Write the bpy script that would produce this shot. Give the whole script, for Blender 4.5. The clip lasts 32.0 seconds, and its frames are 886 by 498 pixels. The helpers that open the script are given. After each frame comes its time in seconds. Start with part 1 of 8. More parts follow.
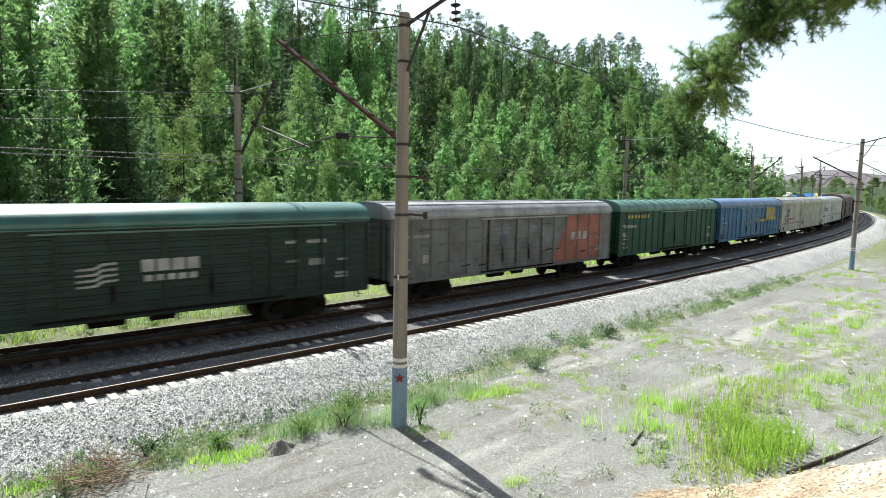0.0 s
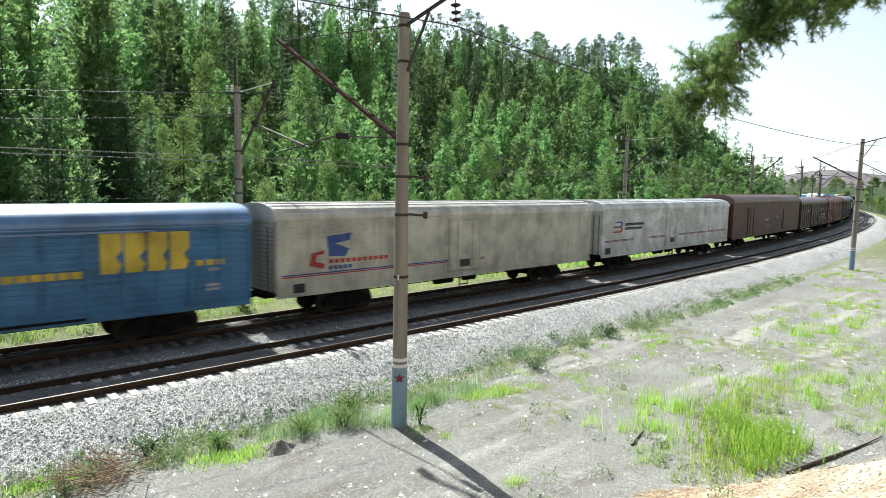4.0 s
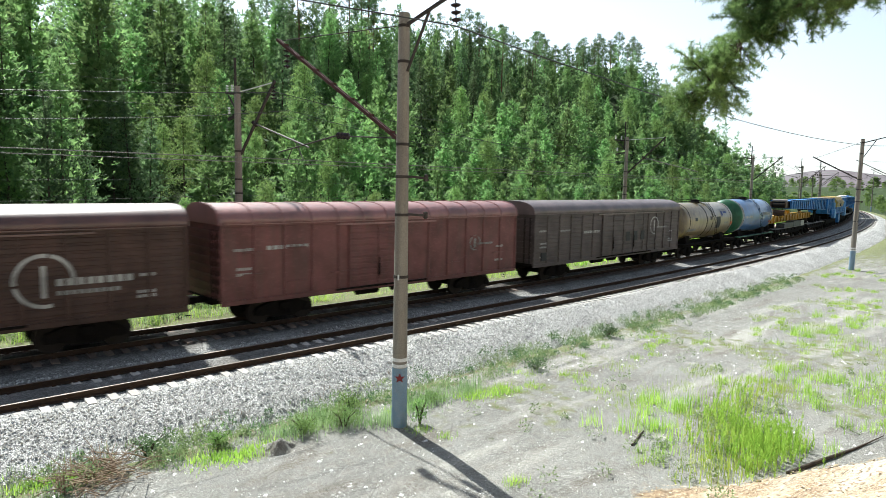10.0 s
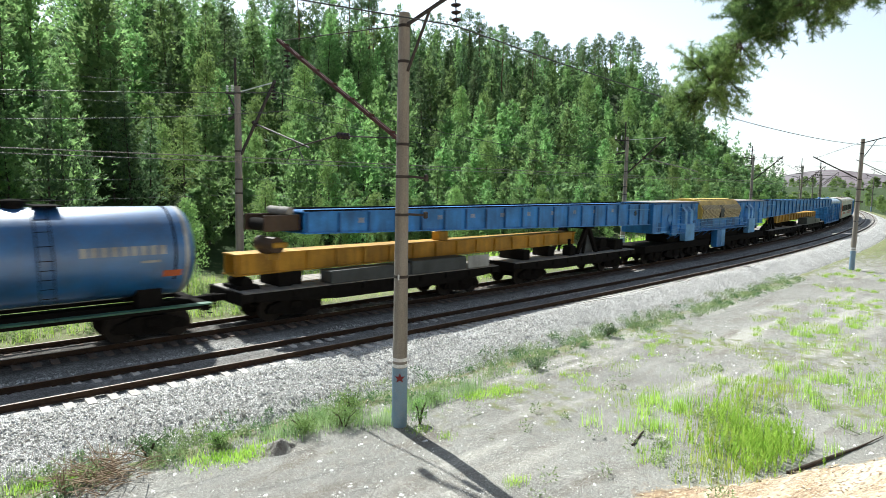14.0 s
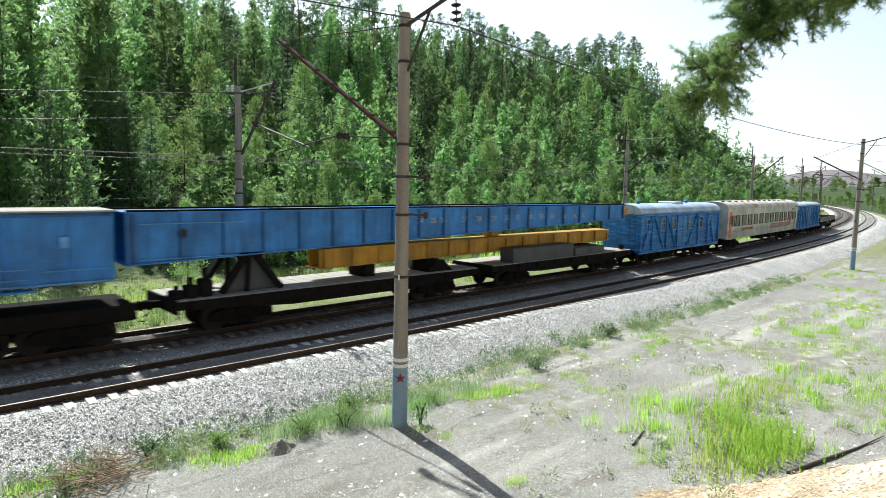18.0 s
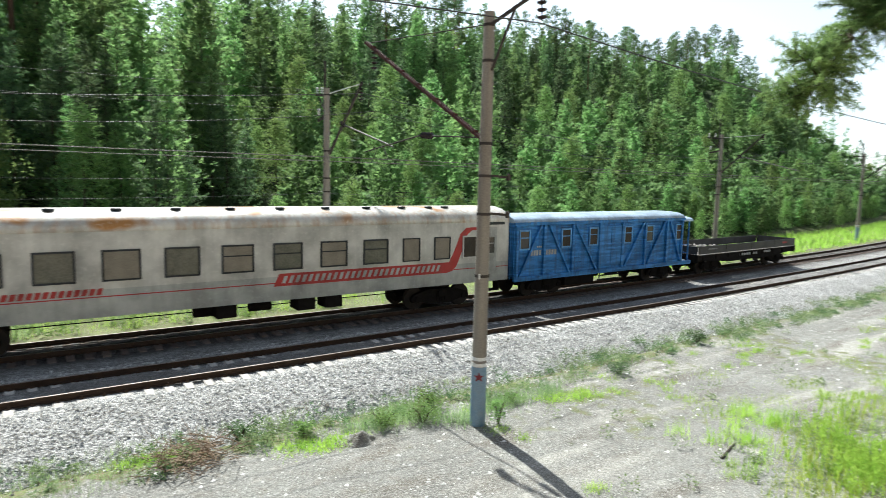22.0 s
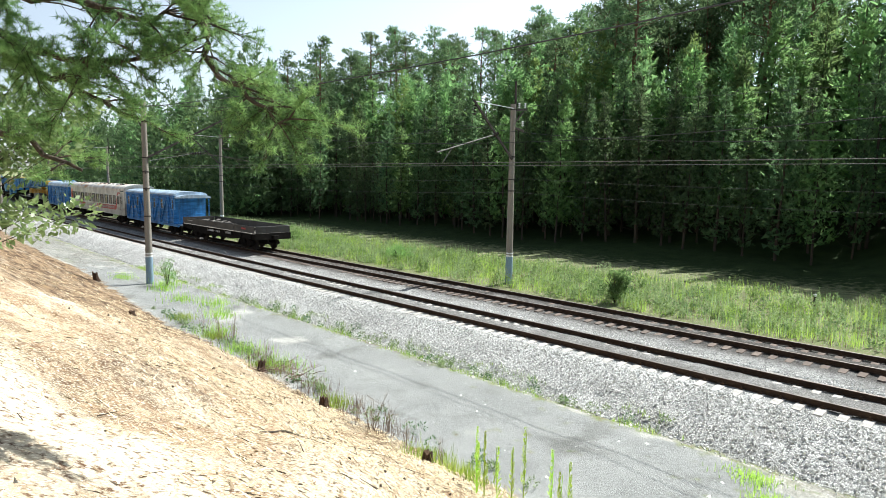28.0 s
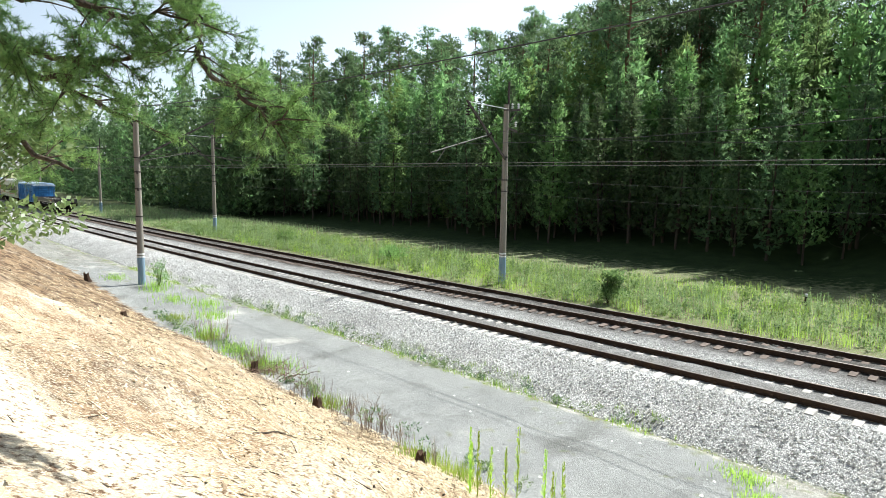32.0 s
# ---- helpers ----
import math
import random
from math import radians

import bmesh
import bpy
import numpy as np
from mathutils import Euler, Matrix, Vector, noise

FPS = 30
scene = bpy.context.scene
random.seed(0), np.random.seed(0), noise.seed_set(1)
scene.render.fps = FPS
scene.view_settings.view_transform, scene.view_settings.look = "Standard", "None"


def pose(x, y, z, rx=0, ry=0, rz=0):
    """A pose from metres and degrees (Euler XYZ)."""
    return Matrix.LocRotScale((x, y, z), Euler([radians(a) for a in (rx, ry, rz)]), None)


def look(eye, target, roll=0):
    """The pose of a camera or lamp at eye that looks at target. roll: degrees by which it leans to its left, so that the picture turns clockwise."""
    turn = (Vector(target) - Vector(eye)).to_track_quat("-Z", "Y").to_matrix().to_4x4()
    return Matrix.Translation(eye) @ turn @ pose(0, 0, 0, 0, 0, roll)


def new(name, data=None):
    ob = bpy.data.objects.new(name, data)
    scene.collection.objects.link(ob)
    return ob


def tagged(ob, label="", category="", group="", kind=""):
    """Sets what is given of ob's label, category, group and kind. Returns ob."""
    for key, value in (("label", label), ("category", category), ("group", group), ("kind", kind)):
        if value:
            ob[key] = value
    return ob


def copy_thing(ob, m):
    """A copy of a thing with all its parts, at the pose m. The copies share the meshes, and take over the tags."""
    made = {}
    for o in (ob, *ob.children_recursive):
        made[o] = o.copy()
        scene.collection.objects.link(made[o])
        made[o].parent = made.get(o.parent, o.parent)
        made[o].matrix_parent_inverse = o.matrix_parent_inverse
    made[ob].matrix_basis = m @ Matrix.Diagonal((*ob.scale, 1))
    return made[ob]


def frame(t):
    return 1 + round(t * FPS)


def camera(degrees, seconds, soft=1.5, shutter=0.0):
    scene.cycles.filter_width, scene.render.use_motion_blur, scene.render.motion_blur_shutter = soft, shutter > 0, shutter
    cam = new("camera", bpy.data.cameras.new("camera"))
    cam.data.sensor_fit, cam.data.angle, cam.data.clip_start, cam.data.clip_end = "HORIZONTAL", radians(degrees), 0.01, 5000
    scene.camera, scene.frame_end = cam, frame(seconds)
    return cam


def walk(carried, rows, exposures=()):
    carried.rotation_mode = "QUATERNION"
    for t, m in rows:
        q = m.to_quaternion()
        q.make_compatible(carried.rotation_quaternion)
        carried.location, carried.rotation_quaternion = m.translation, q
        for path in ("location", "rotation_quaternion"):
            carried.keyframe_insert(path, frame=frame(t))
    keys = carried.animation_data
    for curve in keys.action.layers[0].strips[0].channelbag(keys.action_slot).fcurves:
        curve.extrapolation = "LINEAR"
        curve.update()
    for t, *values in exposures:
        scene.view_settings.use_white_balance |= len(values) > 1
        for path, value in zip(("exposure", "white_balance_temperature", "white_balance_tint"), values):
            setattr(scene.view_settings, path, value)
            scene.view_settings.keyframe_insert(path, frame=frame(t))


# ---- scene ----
cam = camera(71.1, 32.0, 0.7, 0.3)
EYE = (0.0, 0.0, 5.5)
AIM = [  # seconds, yaw, pitch, roll
    (0, -41.60, -6.08, -1.14), (10, -41.59, -6.08, -1.14), (20.9, -41.52, -6.08, -1.14), (21.5, -40.18, -6.11, -1.26),
    (22, -34.02, -6.31, -1.29), (22.5, -21.31, -6.54, -0.57), (23, -4.02, -6.83, -0.10), (23.5, 11.18, -7.10, -0.20),
    (24, 25.63, -6.88, -0.21), (24.5, 35.95, -6.67, -0.90), (25, 43.49, -6.55, -1.27), (25.5, 47.00, -6.53, -1.10),
    (26.2, 47.60, -6.52, -0.90), (27.5, 46.01, -6.50, -0.80), (28, 45.51, -6.50, -0.80), (28.5, 45.21, -6.48, -0.80),
    (29, 45.11, -6.47, -0.82), (30, 44.98, -6.46, -0.84), (32, 44.90, -6.46, -0.84)]
walk(cam, [(t, pose(*EYE, 90 + p, r, y)) for t, y, p, r in AIM], [(0, 0.80, 6000, 5), (21, 0.80, 6000, 5), (23.2, 0.88, 6000, 5), (24, 1.0, 6000, 5), (25, 0.96, 6000, 5), (28, 0.88, 6000, 5), (32, 0.88, 6000, 5)])

# ---- sky and sun
SUN_EL, SUN_AZ = radians(49.0), math.atan2(0.15, 1.0)  # azimuth from +y towards +x
world = bpy.data.worlds.new("sky")
scene.world = world
world.use_nodes = True
wn = world.node_tree.nodes
sky = wn.new("ShaderNodeTexSky")
sky.sky_type, sky.sun_disc = "NISHITA", False
sky.sun_elevation, sky.sun_rotation = SUN_EL, SUN_AZ
sky.air_density, sky.dust_density, sky.ozone_density = 1.0, 0.8, 1.0
sky_tone = wn.new("ShaderNodeHueSaturation")  # desaturated and lifted so the sky reads almost white
sky_tone.inputs["Saturation"].default_value, sky_tone.inputs["Value"].default_value = 0.44, 1.24
world.node_tree.links.new(sky.outputs[0], sky_tone.inputs["Color"])
# sky strength raised towards the sun: low sky stays white, shaded sides dark
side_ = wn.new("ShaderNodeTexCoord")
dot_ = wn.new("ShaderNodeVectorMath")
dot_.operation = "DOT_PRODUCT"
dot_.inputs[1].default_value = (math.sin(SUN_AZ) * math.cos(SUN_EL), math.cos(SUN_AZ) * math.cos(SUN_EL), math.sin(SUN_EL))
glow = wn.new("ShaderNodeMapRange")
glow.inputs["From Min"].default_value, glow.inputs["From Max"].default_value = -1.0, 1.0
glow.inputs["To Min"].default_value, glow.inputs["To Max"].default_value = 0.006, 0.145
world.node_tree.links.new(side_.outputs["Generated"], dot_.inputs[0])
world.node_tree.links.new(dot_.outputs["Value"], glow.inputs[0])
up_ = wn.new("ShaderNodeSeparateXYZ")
thin = wn.new("ShaderNodeMapRange")  # strength lowered overhead, so open shade gets less fill than the low sky shows
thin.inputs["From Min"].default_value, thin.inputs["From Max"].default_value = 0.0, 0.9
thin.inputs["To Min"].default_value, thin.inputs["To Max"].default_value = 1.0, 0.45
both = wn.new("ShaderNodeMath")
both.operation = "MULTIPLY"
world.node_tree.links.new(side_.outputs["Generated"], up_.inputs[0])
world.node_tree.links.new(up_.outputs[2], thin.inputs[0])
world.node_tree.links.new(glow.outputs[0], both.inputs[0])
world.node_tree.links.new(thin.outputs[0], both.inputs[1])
world.node_tree.links.new(sky_tone.outputs[0], wn["Background"].inputs[0])
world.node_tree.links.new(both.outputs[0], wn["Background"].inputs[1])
sun = new("sun", bpy.data.lights.new("sun", "SUN"))
sun.data.energy, sun.data.angle, sun.data.color = 5.0, radians(0.55), (1.0, 0.95, 0.86)
sun_to = Vector((math.sin(SUN_AZ) * math.cos(SUN_EL), math.cos(SUN_AZ) * math.cos(SUN_EL), math.sin(SUN_EL)))
sun.matrix_world = look(sun_to * 100, (0, 0, 0))


# ---- materials
def nodes(name, rough=0.7, metal=0.0):
    m = bpy.data.materials.new(name)
    m.use_nodes = True
    b = m.node_tree.nodes["Principled BSDF"]
    b.inputs["Roughness"].default_value, b.inputs["Metallic"].default_value = rough, metal
    return m, m.node_tree.nodes, m.node_tree.links, b


def noise_fac(n, l, scale, detail=5, lo=0.35, hi=0.65, coord="Object", stretch=(1, 1, 1), offset=0.0):
    tc = n.new("ShaderNodeTexCoord")
    mp = n.new("ShaderNodeMapping")
    mp.inputs["Scale"].default_value = stretch
    mp.inputs["Location"].default_value = (offset, offset * 0.7, offset * 1.3)
    tx = n.new("ShaderNodeTexNoise")
    tx.inputs["Scale"].default_value, tx.inputs["Detail"].default_value = scale, detail
    rp = n.new("ShaderNodeMapRange")
    rp.inputs["From Min"].default_value, rp.inputs["From Max"].default_value = lo, hi
    l.new(tc.outputs[coord], mp.inputs[0]); l.new(mp.outputs[0], tx.inputs[0]); l.new(tx.outputs[0], rp.inputs[0])
    return rp.outputs[0]


def mix(n, l, fac, a, b, how="MIX"):
    m = n.new("ShaderNodeMix")
    m.data_type, m.blend_type = "RGBA", how
    for sock, val in ((m.inputs[0], fac), (m.inputs[6], a), (m.inputs[7], b)):
        if isinstance(val, (int, float)):
            sock.default_value = val
        elif isinstance(val, (tuple, list)):
            sock.default_value = (*val[:3], 1)
        else:
            l.new(val, sock)
    return m.outputs[2]


def bump(n, l, b, height, strength=0.3, dist=0.02):
    bp = n.new("ShaderNodeBump")
    bp.inputs["Strength"].default_value, bp.inputs["Distance"].default_value = strength, dist
    l.new(height, bp.inputs["Height"]); l.new(bp.outputs[0], b.inputs["Normal"])


def scaled(c, k):
    return tuple(min(1.0, v * k) for v in c)


def surface(name, c, c2=None, scale=4.0, fine=40.0, rough=0.75, metal=0.0, relief=0.3, dist=0.01, coord="Object", hue=0.0, stretch=(1, 1, 1), spec=0.25):
    """Two scales of variation between two colours, with fine relief."""
    m, n, l, b = nodes(name, rough, metal)
    b.inputs["Specular IOR Level"].default_value = spec
    c2 = c2 or scaled(c, 0.6)
    col = mix(n, l, noise_fac(n, l, scale, coord=coord, stretch=stretch), c, c2)
    col = mix(n, l, 0.5, col, mix(n, l, noise_fac(n, l, fine, 3, coord=coord), scaled(c, 0.75), scaled(c, 1.25)))
    if hue:
        info = n.new("ShaderNodeObjectInfo")
        hs = n.new("ShaderNodeHueSaturation")
        mr = n.new("ShaderNodeMapRange")
        mr.inputs["To Min"].default_value, mr.inputs["To Max"].default_value = 1 - hue, 1 + hue
        l.new(info.outputs["Random"], mr.inputs[0]); l.new(mr.outputs[0], hs.inputs["Value"]); l.new(col, hs.inputs["Color"])
        col = hs.outputs[0]
    l.new(col, b.inputs["Base Color"])
    bump(n, l, b, noise_fac(n, l, fine, 4, 0.2, 0.8, coord), relief, dist)
    return m


def paint(name, c, dirt=(0.10, 0.085, 0.07), amount=0.55, rough=0.5, patch=None, chalk=0.15, cover=(0.52, 0.56), planks=False, spec=0.3):
    """Old wagon paint: faded patches, dirt streaks running down, chipped fine grain."""
    m, n, l, b = nodes(name, rough)
    b.inputs["Specular IOR Level"].default_value = spec
    dirt = tuple(min(d, 0.35 * max(c) + 0.3 * v) for d, v in zip(dirt, c))
    col = mix(n, l, noise_fac(n, l, 0.9, 6, 0.35, 0.68), c, scaled(c, 0.52))
    if patch:
        col = mix(n, l, noise_fac(n, l, 0.55, 2 if cover[0] < 0.55 else 8, *cover, offset=4.0, stretch=(1, 1, 1.3)), col, patch)
    col = mix(n, l, noise_fac(n, l, 9, 5, 0.55, 0.8), col, mix(n, l, chalk * 2, col, tuple(v * 1.5 + 0.02 for v in c)))
    if planks:  # boards that have faded and flaked each in its own way
        col = mix(n, l, noise_fac(n, l, 1.0, 4, 0.44, 0.62, stretch=(0.55, 1, 6.9), offset=8), col, tuple(min(1.0, v * 1.22 + 0.015) for v in c))
        col = mix(n, l, noise_fac(n, l, 1.0, 6, 0.56, 0.66, stretch=(1.1, 1, 6.9), offset=17), col, scaled(c, 0.62))
    st = n.new("ShaderNodeMath")
    st.operation = "MULTIPLY"
    st.inputs[1].default_value = amount
    l.new(noise_fac(n, l, 3.0, 6, 0.45, 0.78, stretch=(1.6, 1.6, 0.16)), st.inputs[0])
    col = mix(n, l, st.outputs[0], col, dirt)
    st2 = n.new("ShaderNodeMath")
    st2.operation = "MULTIPLY"
    st2.inputs[1].default_value = amount * 0.9
    l.new(noise_fac(n, l, 26, 6, 0.62, 0.75), st2.inputs[0])
    col = mix(n, l, st2.outputs[0], col, scaled(dirt, 0.6))
    l.new(col, b.inputs["Base Color"])
    bump(n, l, b, noise_fac(n, l, 14, 4, 0.2, 0.8), 0.18, 0.01)
    return m


def foliage(name, c, c2, trans=0.3, spread=0.25):
    """Leaves or needles: colour varies by clump and by tree; some light passes through."""
    m, n, l, b = nodes(name, 0.55)
    geo_, info = n.new("ShaderNodeNewGeometry"), n.new("ShaderNodeObjectInfo")
    half_ = n.new("ShaderNodeMath")
    half_.operation = "MULTIPLY_ADD"
    half_.inputs[1].default_value = 0.55
    l.new(geo_.outputs["Random Per Island"], half_.inputs[0])
    tuft = n.new("ShaderNodeMath")
    tuft.operation = "MULTIPLY"
    tuft.inputs[1].default_value = 0.45
    l.new(noise_fac(n, l, 1.3, 2, 0.38, 0.62), tuft.inputs[0]); l.new(tuft.outputs[0], half_.inputs[2])
    col = mix(n, l, half_.outputs[0], c, c2)
    hs = n.new("ShaderNodeHueSaturation")
    mr = n.new("ShaderNodeMapRange")
    mr.inputs["To Min"].default_value, mr.inputs["To Max"].default_value = 1 - spread, 1 + spread
    l.new(info.outputs["Random"], mr.inputs[0]); l.new(mr.outputs[0], hs.inputs["Value"])
    mr2 = n.new("ShaderNodeMapRange")
    mr2.inputs["To Min"].default_value, mr2.inputs["To Max"].default_value = 0.475, 0.508
    l.new(info.outputs["Random"], mr2.inputs[0]); l.new(mr2.outputs[0], hs.inputs["Hue"])
    b.inputs["Specular IOR Level"].default_value = 0.2
    l.new(col, hs.inputs["Color"]); l.new(hs.outputs[0], b.inputs["Base Color"])
    tr = n.new("ShaderNodeBsdfTranslucent")
    l.new(hs.outputs[0], tr.inputs[0])
    ms = n.new("ShaderNodeMixShader")
    ms.inputs[0].default_value = trans
    l.new(b.outputs[0], ms.inputs[1]); l.new(tr.outputs[0], ms.inputs[2])
    l.new(ms.outputs[0], n["Material Output"].inputs[0])
    return m


M_STEEL = surface("rail_steel", (0.34, 0.30, 0.27), (0.16, 0.10, 0.07), 3, 60, 0.45, 0.5)
M_RAILRUST = surface("rail_rust", (0.07, 0.045, 0.03), (0.035, 0.025, 0.02), 2, 50, 0.85, spec=0.1)
M_SLEEPER = surface("sleeper_concrete", (0.55, 0.52, 0.48), (0.42, 0.38, 0.34), 5, 60, 0.9, hue=0.12)
# rust stain, darkened further to put the train's shade into the colour
M_SLEEPER2 = surface("sleeper_rust_shaded", (0.21, 0.165, 0.14), (0.11, 0.085, 0.07), 5, 60, 0.9, hue=0.14)
M_CONC = surface("pole_concrete", (0.28, 0.255, 0.22), (0.12, 0.10, 0.08), 1.8, 35, 0.9, relief=0.4, stretch=(2.5, 2.5, 0.16))
M_POLEBLUE = surface("pole_blue_paint", (0.20, 0.30, 0.40), (0.28, 0.33, 0.36), 6, 40, 0.8)
M_POLEWHITE = surface("pole_white_paint", (0.75, 0.75, 0.74), (0.55, 0.55, 0.54), 9, 50, 0.8)
M_RED = surface("red_paint", (0.22, 0.035, 0.04), (0.13, 0.04, 0.045), 8, 50, 0.7)
M_ARMRED = surface("red_oxide_steel", (0.085, 0.036, 0.03), (0.045, 0.024, 0.02), 5, 40, 0.8)
M_ARM = surface("dark_weathered_steel", (0.07, 0.06, 0.055), (0.025, 0.022, 0.02), 5, 40, 0.8, spec=0.1)
M_WIRE = surface("wire_dark", (0.05, 0.05, 0.05), (0.03, 0.03, 0.03), 5, 40, 0.5)
M_COPPER = surface("wire_copper", (0.17, 0.16, 0.145), (0.13, 0.12, 0.11), 5, 40, 0.6, 0.0)
M_LINE = surface("line_wire", (0.12, 0.12, 0.12), (0.09, 0.09, 0.09), 5, 40, 0.5)
M_GLAZE = surface("insulator_glaze", (0.03, 0.022, 0.022), (0.02, 0.016, 0.016), 5, 40, 0.2)
M_UNDER = surface("underframe_grime", (0.012, 0.011, 0.010), (0.022, 0.019, 0.017), 4, 30, 0.95, spec=0.06)
M_WHEEL = surface("wheel_steel", (0.035, 0.03, 0.026), (0.02, 0.018, 0.016), 4, 30, 0.7, 0.1, spec=0.15)
M_BARK = surface("bark", (0.085, 0.066, 0.05), (0.045, 0.036, 0.03), 3, 25, 0.95, relief=0.8, dist=0.03, stretch=(1, 1, 0.3))
M_PINEBARK = surface("pine_bark", (0.17, 0.10, 0.06), (0.08, 0.055, 0.042), 2, 20, 0.95, relief=0.8, dist=0.03)
M_LEAF_PINE = foliage("pine_needles", (0.050, 0.105, 0.050), (0.215, 0.325, 0.148), 0.6, 0.3)
M_LEAF_SPRUCE = foliage("young_conifer_needles", (0.092, 0.195, 0.072), (0.335, 0.53, 0.195), 0.68, 0.34)
M_LEAF_BIRCH = foliage("birch_leaves", (0.115, 0.235, 0.07), (0.33, 0.50, 0.165), 0.62)
# far woods' own leaf colour, raised to offset shade inside their coarse cards
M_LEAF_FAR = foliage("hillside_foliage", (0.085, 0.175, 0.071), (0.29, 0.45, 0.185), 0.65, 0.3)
M_LEAF_GLOSS = foliage("glossy_leaves", (0.12, 0.24, 0.08), (0.34, 0.50, 0.20), 0.5)
M_LEAF_GLOSS.node_tree.nodes["Principled BSDF"].inputs["Specular IOR Level"].default_value = 0.8
M_LEAF_GLOSS.node_tree.nodes["Principled BSDF"].inputs["Roughness"].default_value = 0.35
M_GRASS = foliage("grass_blades", (0.19, 0.35, 0.045), (0.50, 0.68, 0.14), 0.7)
M_GRASS_BRIGHT = foliage("bright_grass", (0.34, 0.52, 0.08), (0.60, 0.78, 0.18), 0.72)
M_LEAF_PALE = foliage("grey_green_weeds", (0.17, 0.27, 0.11), (0.42, 0.54, 0.27), 0.5)
M_DRY = foliage("dry_stems", (0.20, 0.14, 0.10), (0.32, 0.24, 0.15), 0.1)


# ---- mesh helpers
class MB:
    """Collects faces of one mesh."""

    def __init__(self):
        self.v, self.f, self.smooth, self.mi = [], [], [], []

    def add(self, vs, fs, smooth=False, mi=0):
        k = len(self.v)
        self.v += [tuple(p) for p in vs]
        self.f += [tuple(i + k for i in f) for f in fs]
        self.smooth += [smooth] * len(fs)
        self.mi += [mi] * len(fs)
        return self

    def box(self, x0, x1, y0, y1, z0, z1, c=0.0, mi=0):
        """A box, with its edges cut by c."""
        if c <= 0:
            vs = [(x, y, z) for x in (x0, x1) for y in (y0, y1) for z in (z0, z1)]
            return self.add(vs, [(0, 1, 3, 2), (4, 6, 7, 5), (0, 4, 5, 1), (2, 3, 7, 6), (0, 2, 6, 4), (1, 5, 7, 3)], mi=mi)
        c = min(c, (x1 - x0) / 2.1, (y1 - y0) / 2.1, (z1 - z0) / 2.1)
        ring = [(x0 + c, y0), (x1 - c, y0), (x1, y0 + c), (x1, y1 - c), (x1 - c, y1), (x0 + c, y1), (x0, y1 - c), (x0, y0 + c)]
        cx, cy = (x0 + x1) / 2, (y0 + y1) / 2
        inner = [(x - c * (1 if x > cx else -1), y - c * (1 if y > cy else -1)) for x, y in ring]
        vs = [(x, y, z0) for x, y in inner] + [(x, y, z0 + c) for x, y in ring] + [(x, y, z1 - c) for x, y in ring] + [(x, y, z1) for x, y in inner]
        fs = [tuple(range(7, -1, -1)), tuple(range(24, 32))]
        fs += [(8 * k + i, 8 * k + (i + 1) % 8, 8 * k + 8 + (i + 1) % 8, 8 * k + 8 + i) for k in range(3) for i in range(8)]
        return self.add(vs, fs, mi=mi)

    def tube(self, pts, r, n=8, cap=True, mi=0, smooth=True):
        """A round bar along points; r one radius or one for each point."""
        pts = [Vector(p) for p in pts]
        rs = r if isinstance(r, (list, tuple)) else [r] * len(pts)
        vs, fs = [], []
        for i, p in enumerate(pts):
            d = (pts[min(i + 1, len(pts) - 1)] - pts[max(i - 1, 0)]).normalized()
            a = d.orthogonal().normalized() if abs(d.z) < 0.99 else Vector((1, 0, 0))
            if abs(d.z) < 0.99:
                a = d.cross(Vector((0, 0, 1))).normalized()
            b = d.cross(a).normalized()
            vs += [p + (a * math.cos(2 * math.pi * k / n) + b * math.sin(2 * math.pi * k / n)) * rs[i] for k in range(n)]
        for i in range(len(pts) - 1):
            fs += [(i * n + k, i * n + (k + 1) % n, (i + 1) * n + (k + 1) % n, (i + 1) * n + k) for k in range(n)]
        self.add(vs, fs, smooth, mi)
        if cap:
            self.add(vs[:n], [tuple(range(n - 1, -1, -1))], mi=mi)
            self.add(vs[-n:], [tuple(range(n))], mi=mi)
        return self

    def beam(self, a, b, w, h, mi=0, up=(0, 0, 1)):
        """A square bar from a to b, w wide and h high."""
        a, b = Vector(a), Vector(b)
        d = (b - a).normalized()
        s = d.cross(Vector(up))
        s = s.normalized() if s.length > 1e-4 else Vector((1, 0, 0))
        u = s.cross(d).normalized()
        vs = [p + s * (w / 2 * i) + u * (h / 2 * j) for p in (a, b) for i, j in ((-1, -1), (1, -1), (1, 1), (-1, 1))]
        return self.add(vs, [(3, 2, 1, 0), (4, 5, 6, 7), (0, 1, 5, 4), (1, 2, 6, 5), (2, 3, 7, 6), (3, 0, 4, 7)], mi=mi)

    def prof(self, pts, x0, x1, smooth=False, mi=0, close=True):
        """A closed outline in y, z drawn along x."""
        n = len(pts)
        vs = [(x0, y, z) for y, z in pts] + [(x1, y, z) for y, z in pts]
        self.add(vs, [(i, (i + 1) % n, n + (i + 1) % n, n + i) for i in range(n)], smooth, mi)
        if close:
            self.add(vs[:n], [tuple(range(n - 1, -1, -1))], mi=mi)
            self.add(vs[n:], [tuple(range(n))], mi=mi)
        return self

    def lathe(self, pts, axis0, n=16, mi=0, smooth=True):
        """(height, radius) pairs turned round the upright through axis0."""
        x, y, z = axis0
        vs = [(x + r * math.cos(2 * math.pi * k / n), y + r * math.sin(2 * math.pi * k / n), z + h) for h, r in pts for k in range(n)]
        fs = [(i * n + k, i * n + (k + 1) % n, (i + 1) * n + (k + 1) % n, (i + 1) * n + k) for i in range(len(pts) - 1) for k in range(n)]
        self.add(vs, fs, smooth, mi)
        self.add(vs[:n], [tuple(range(n - 1, -1, -1))], mi=mi)
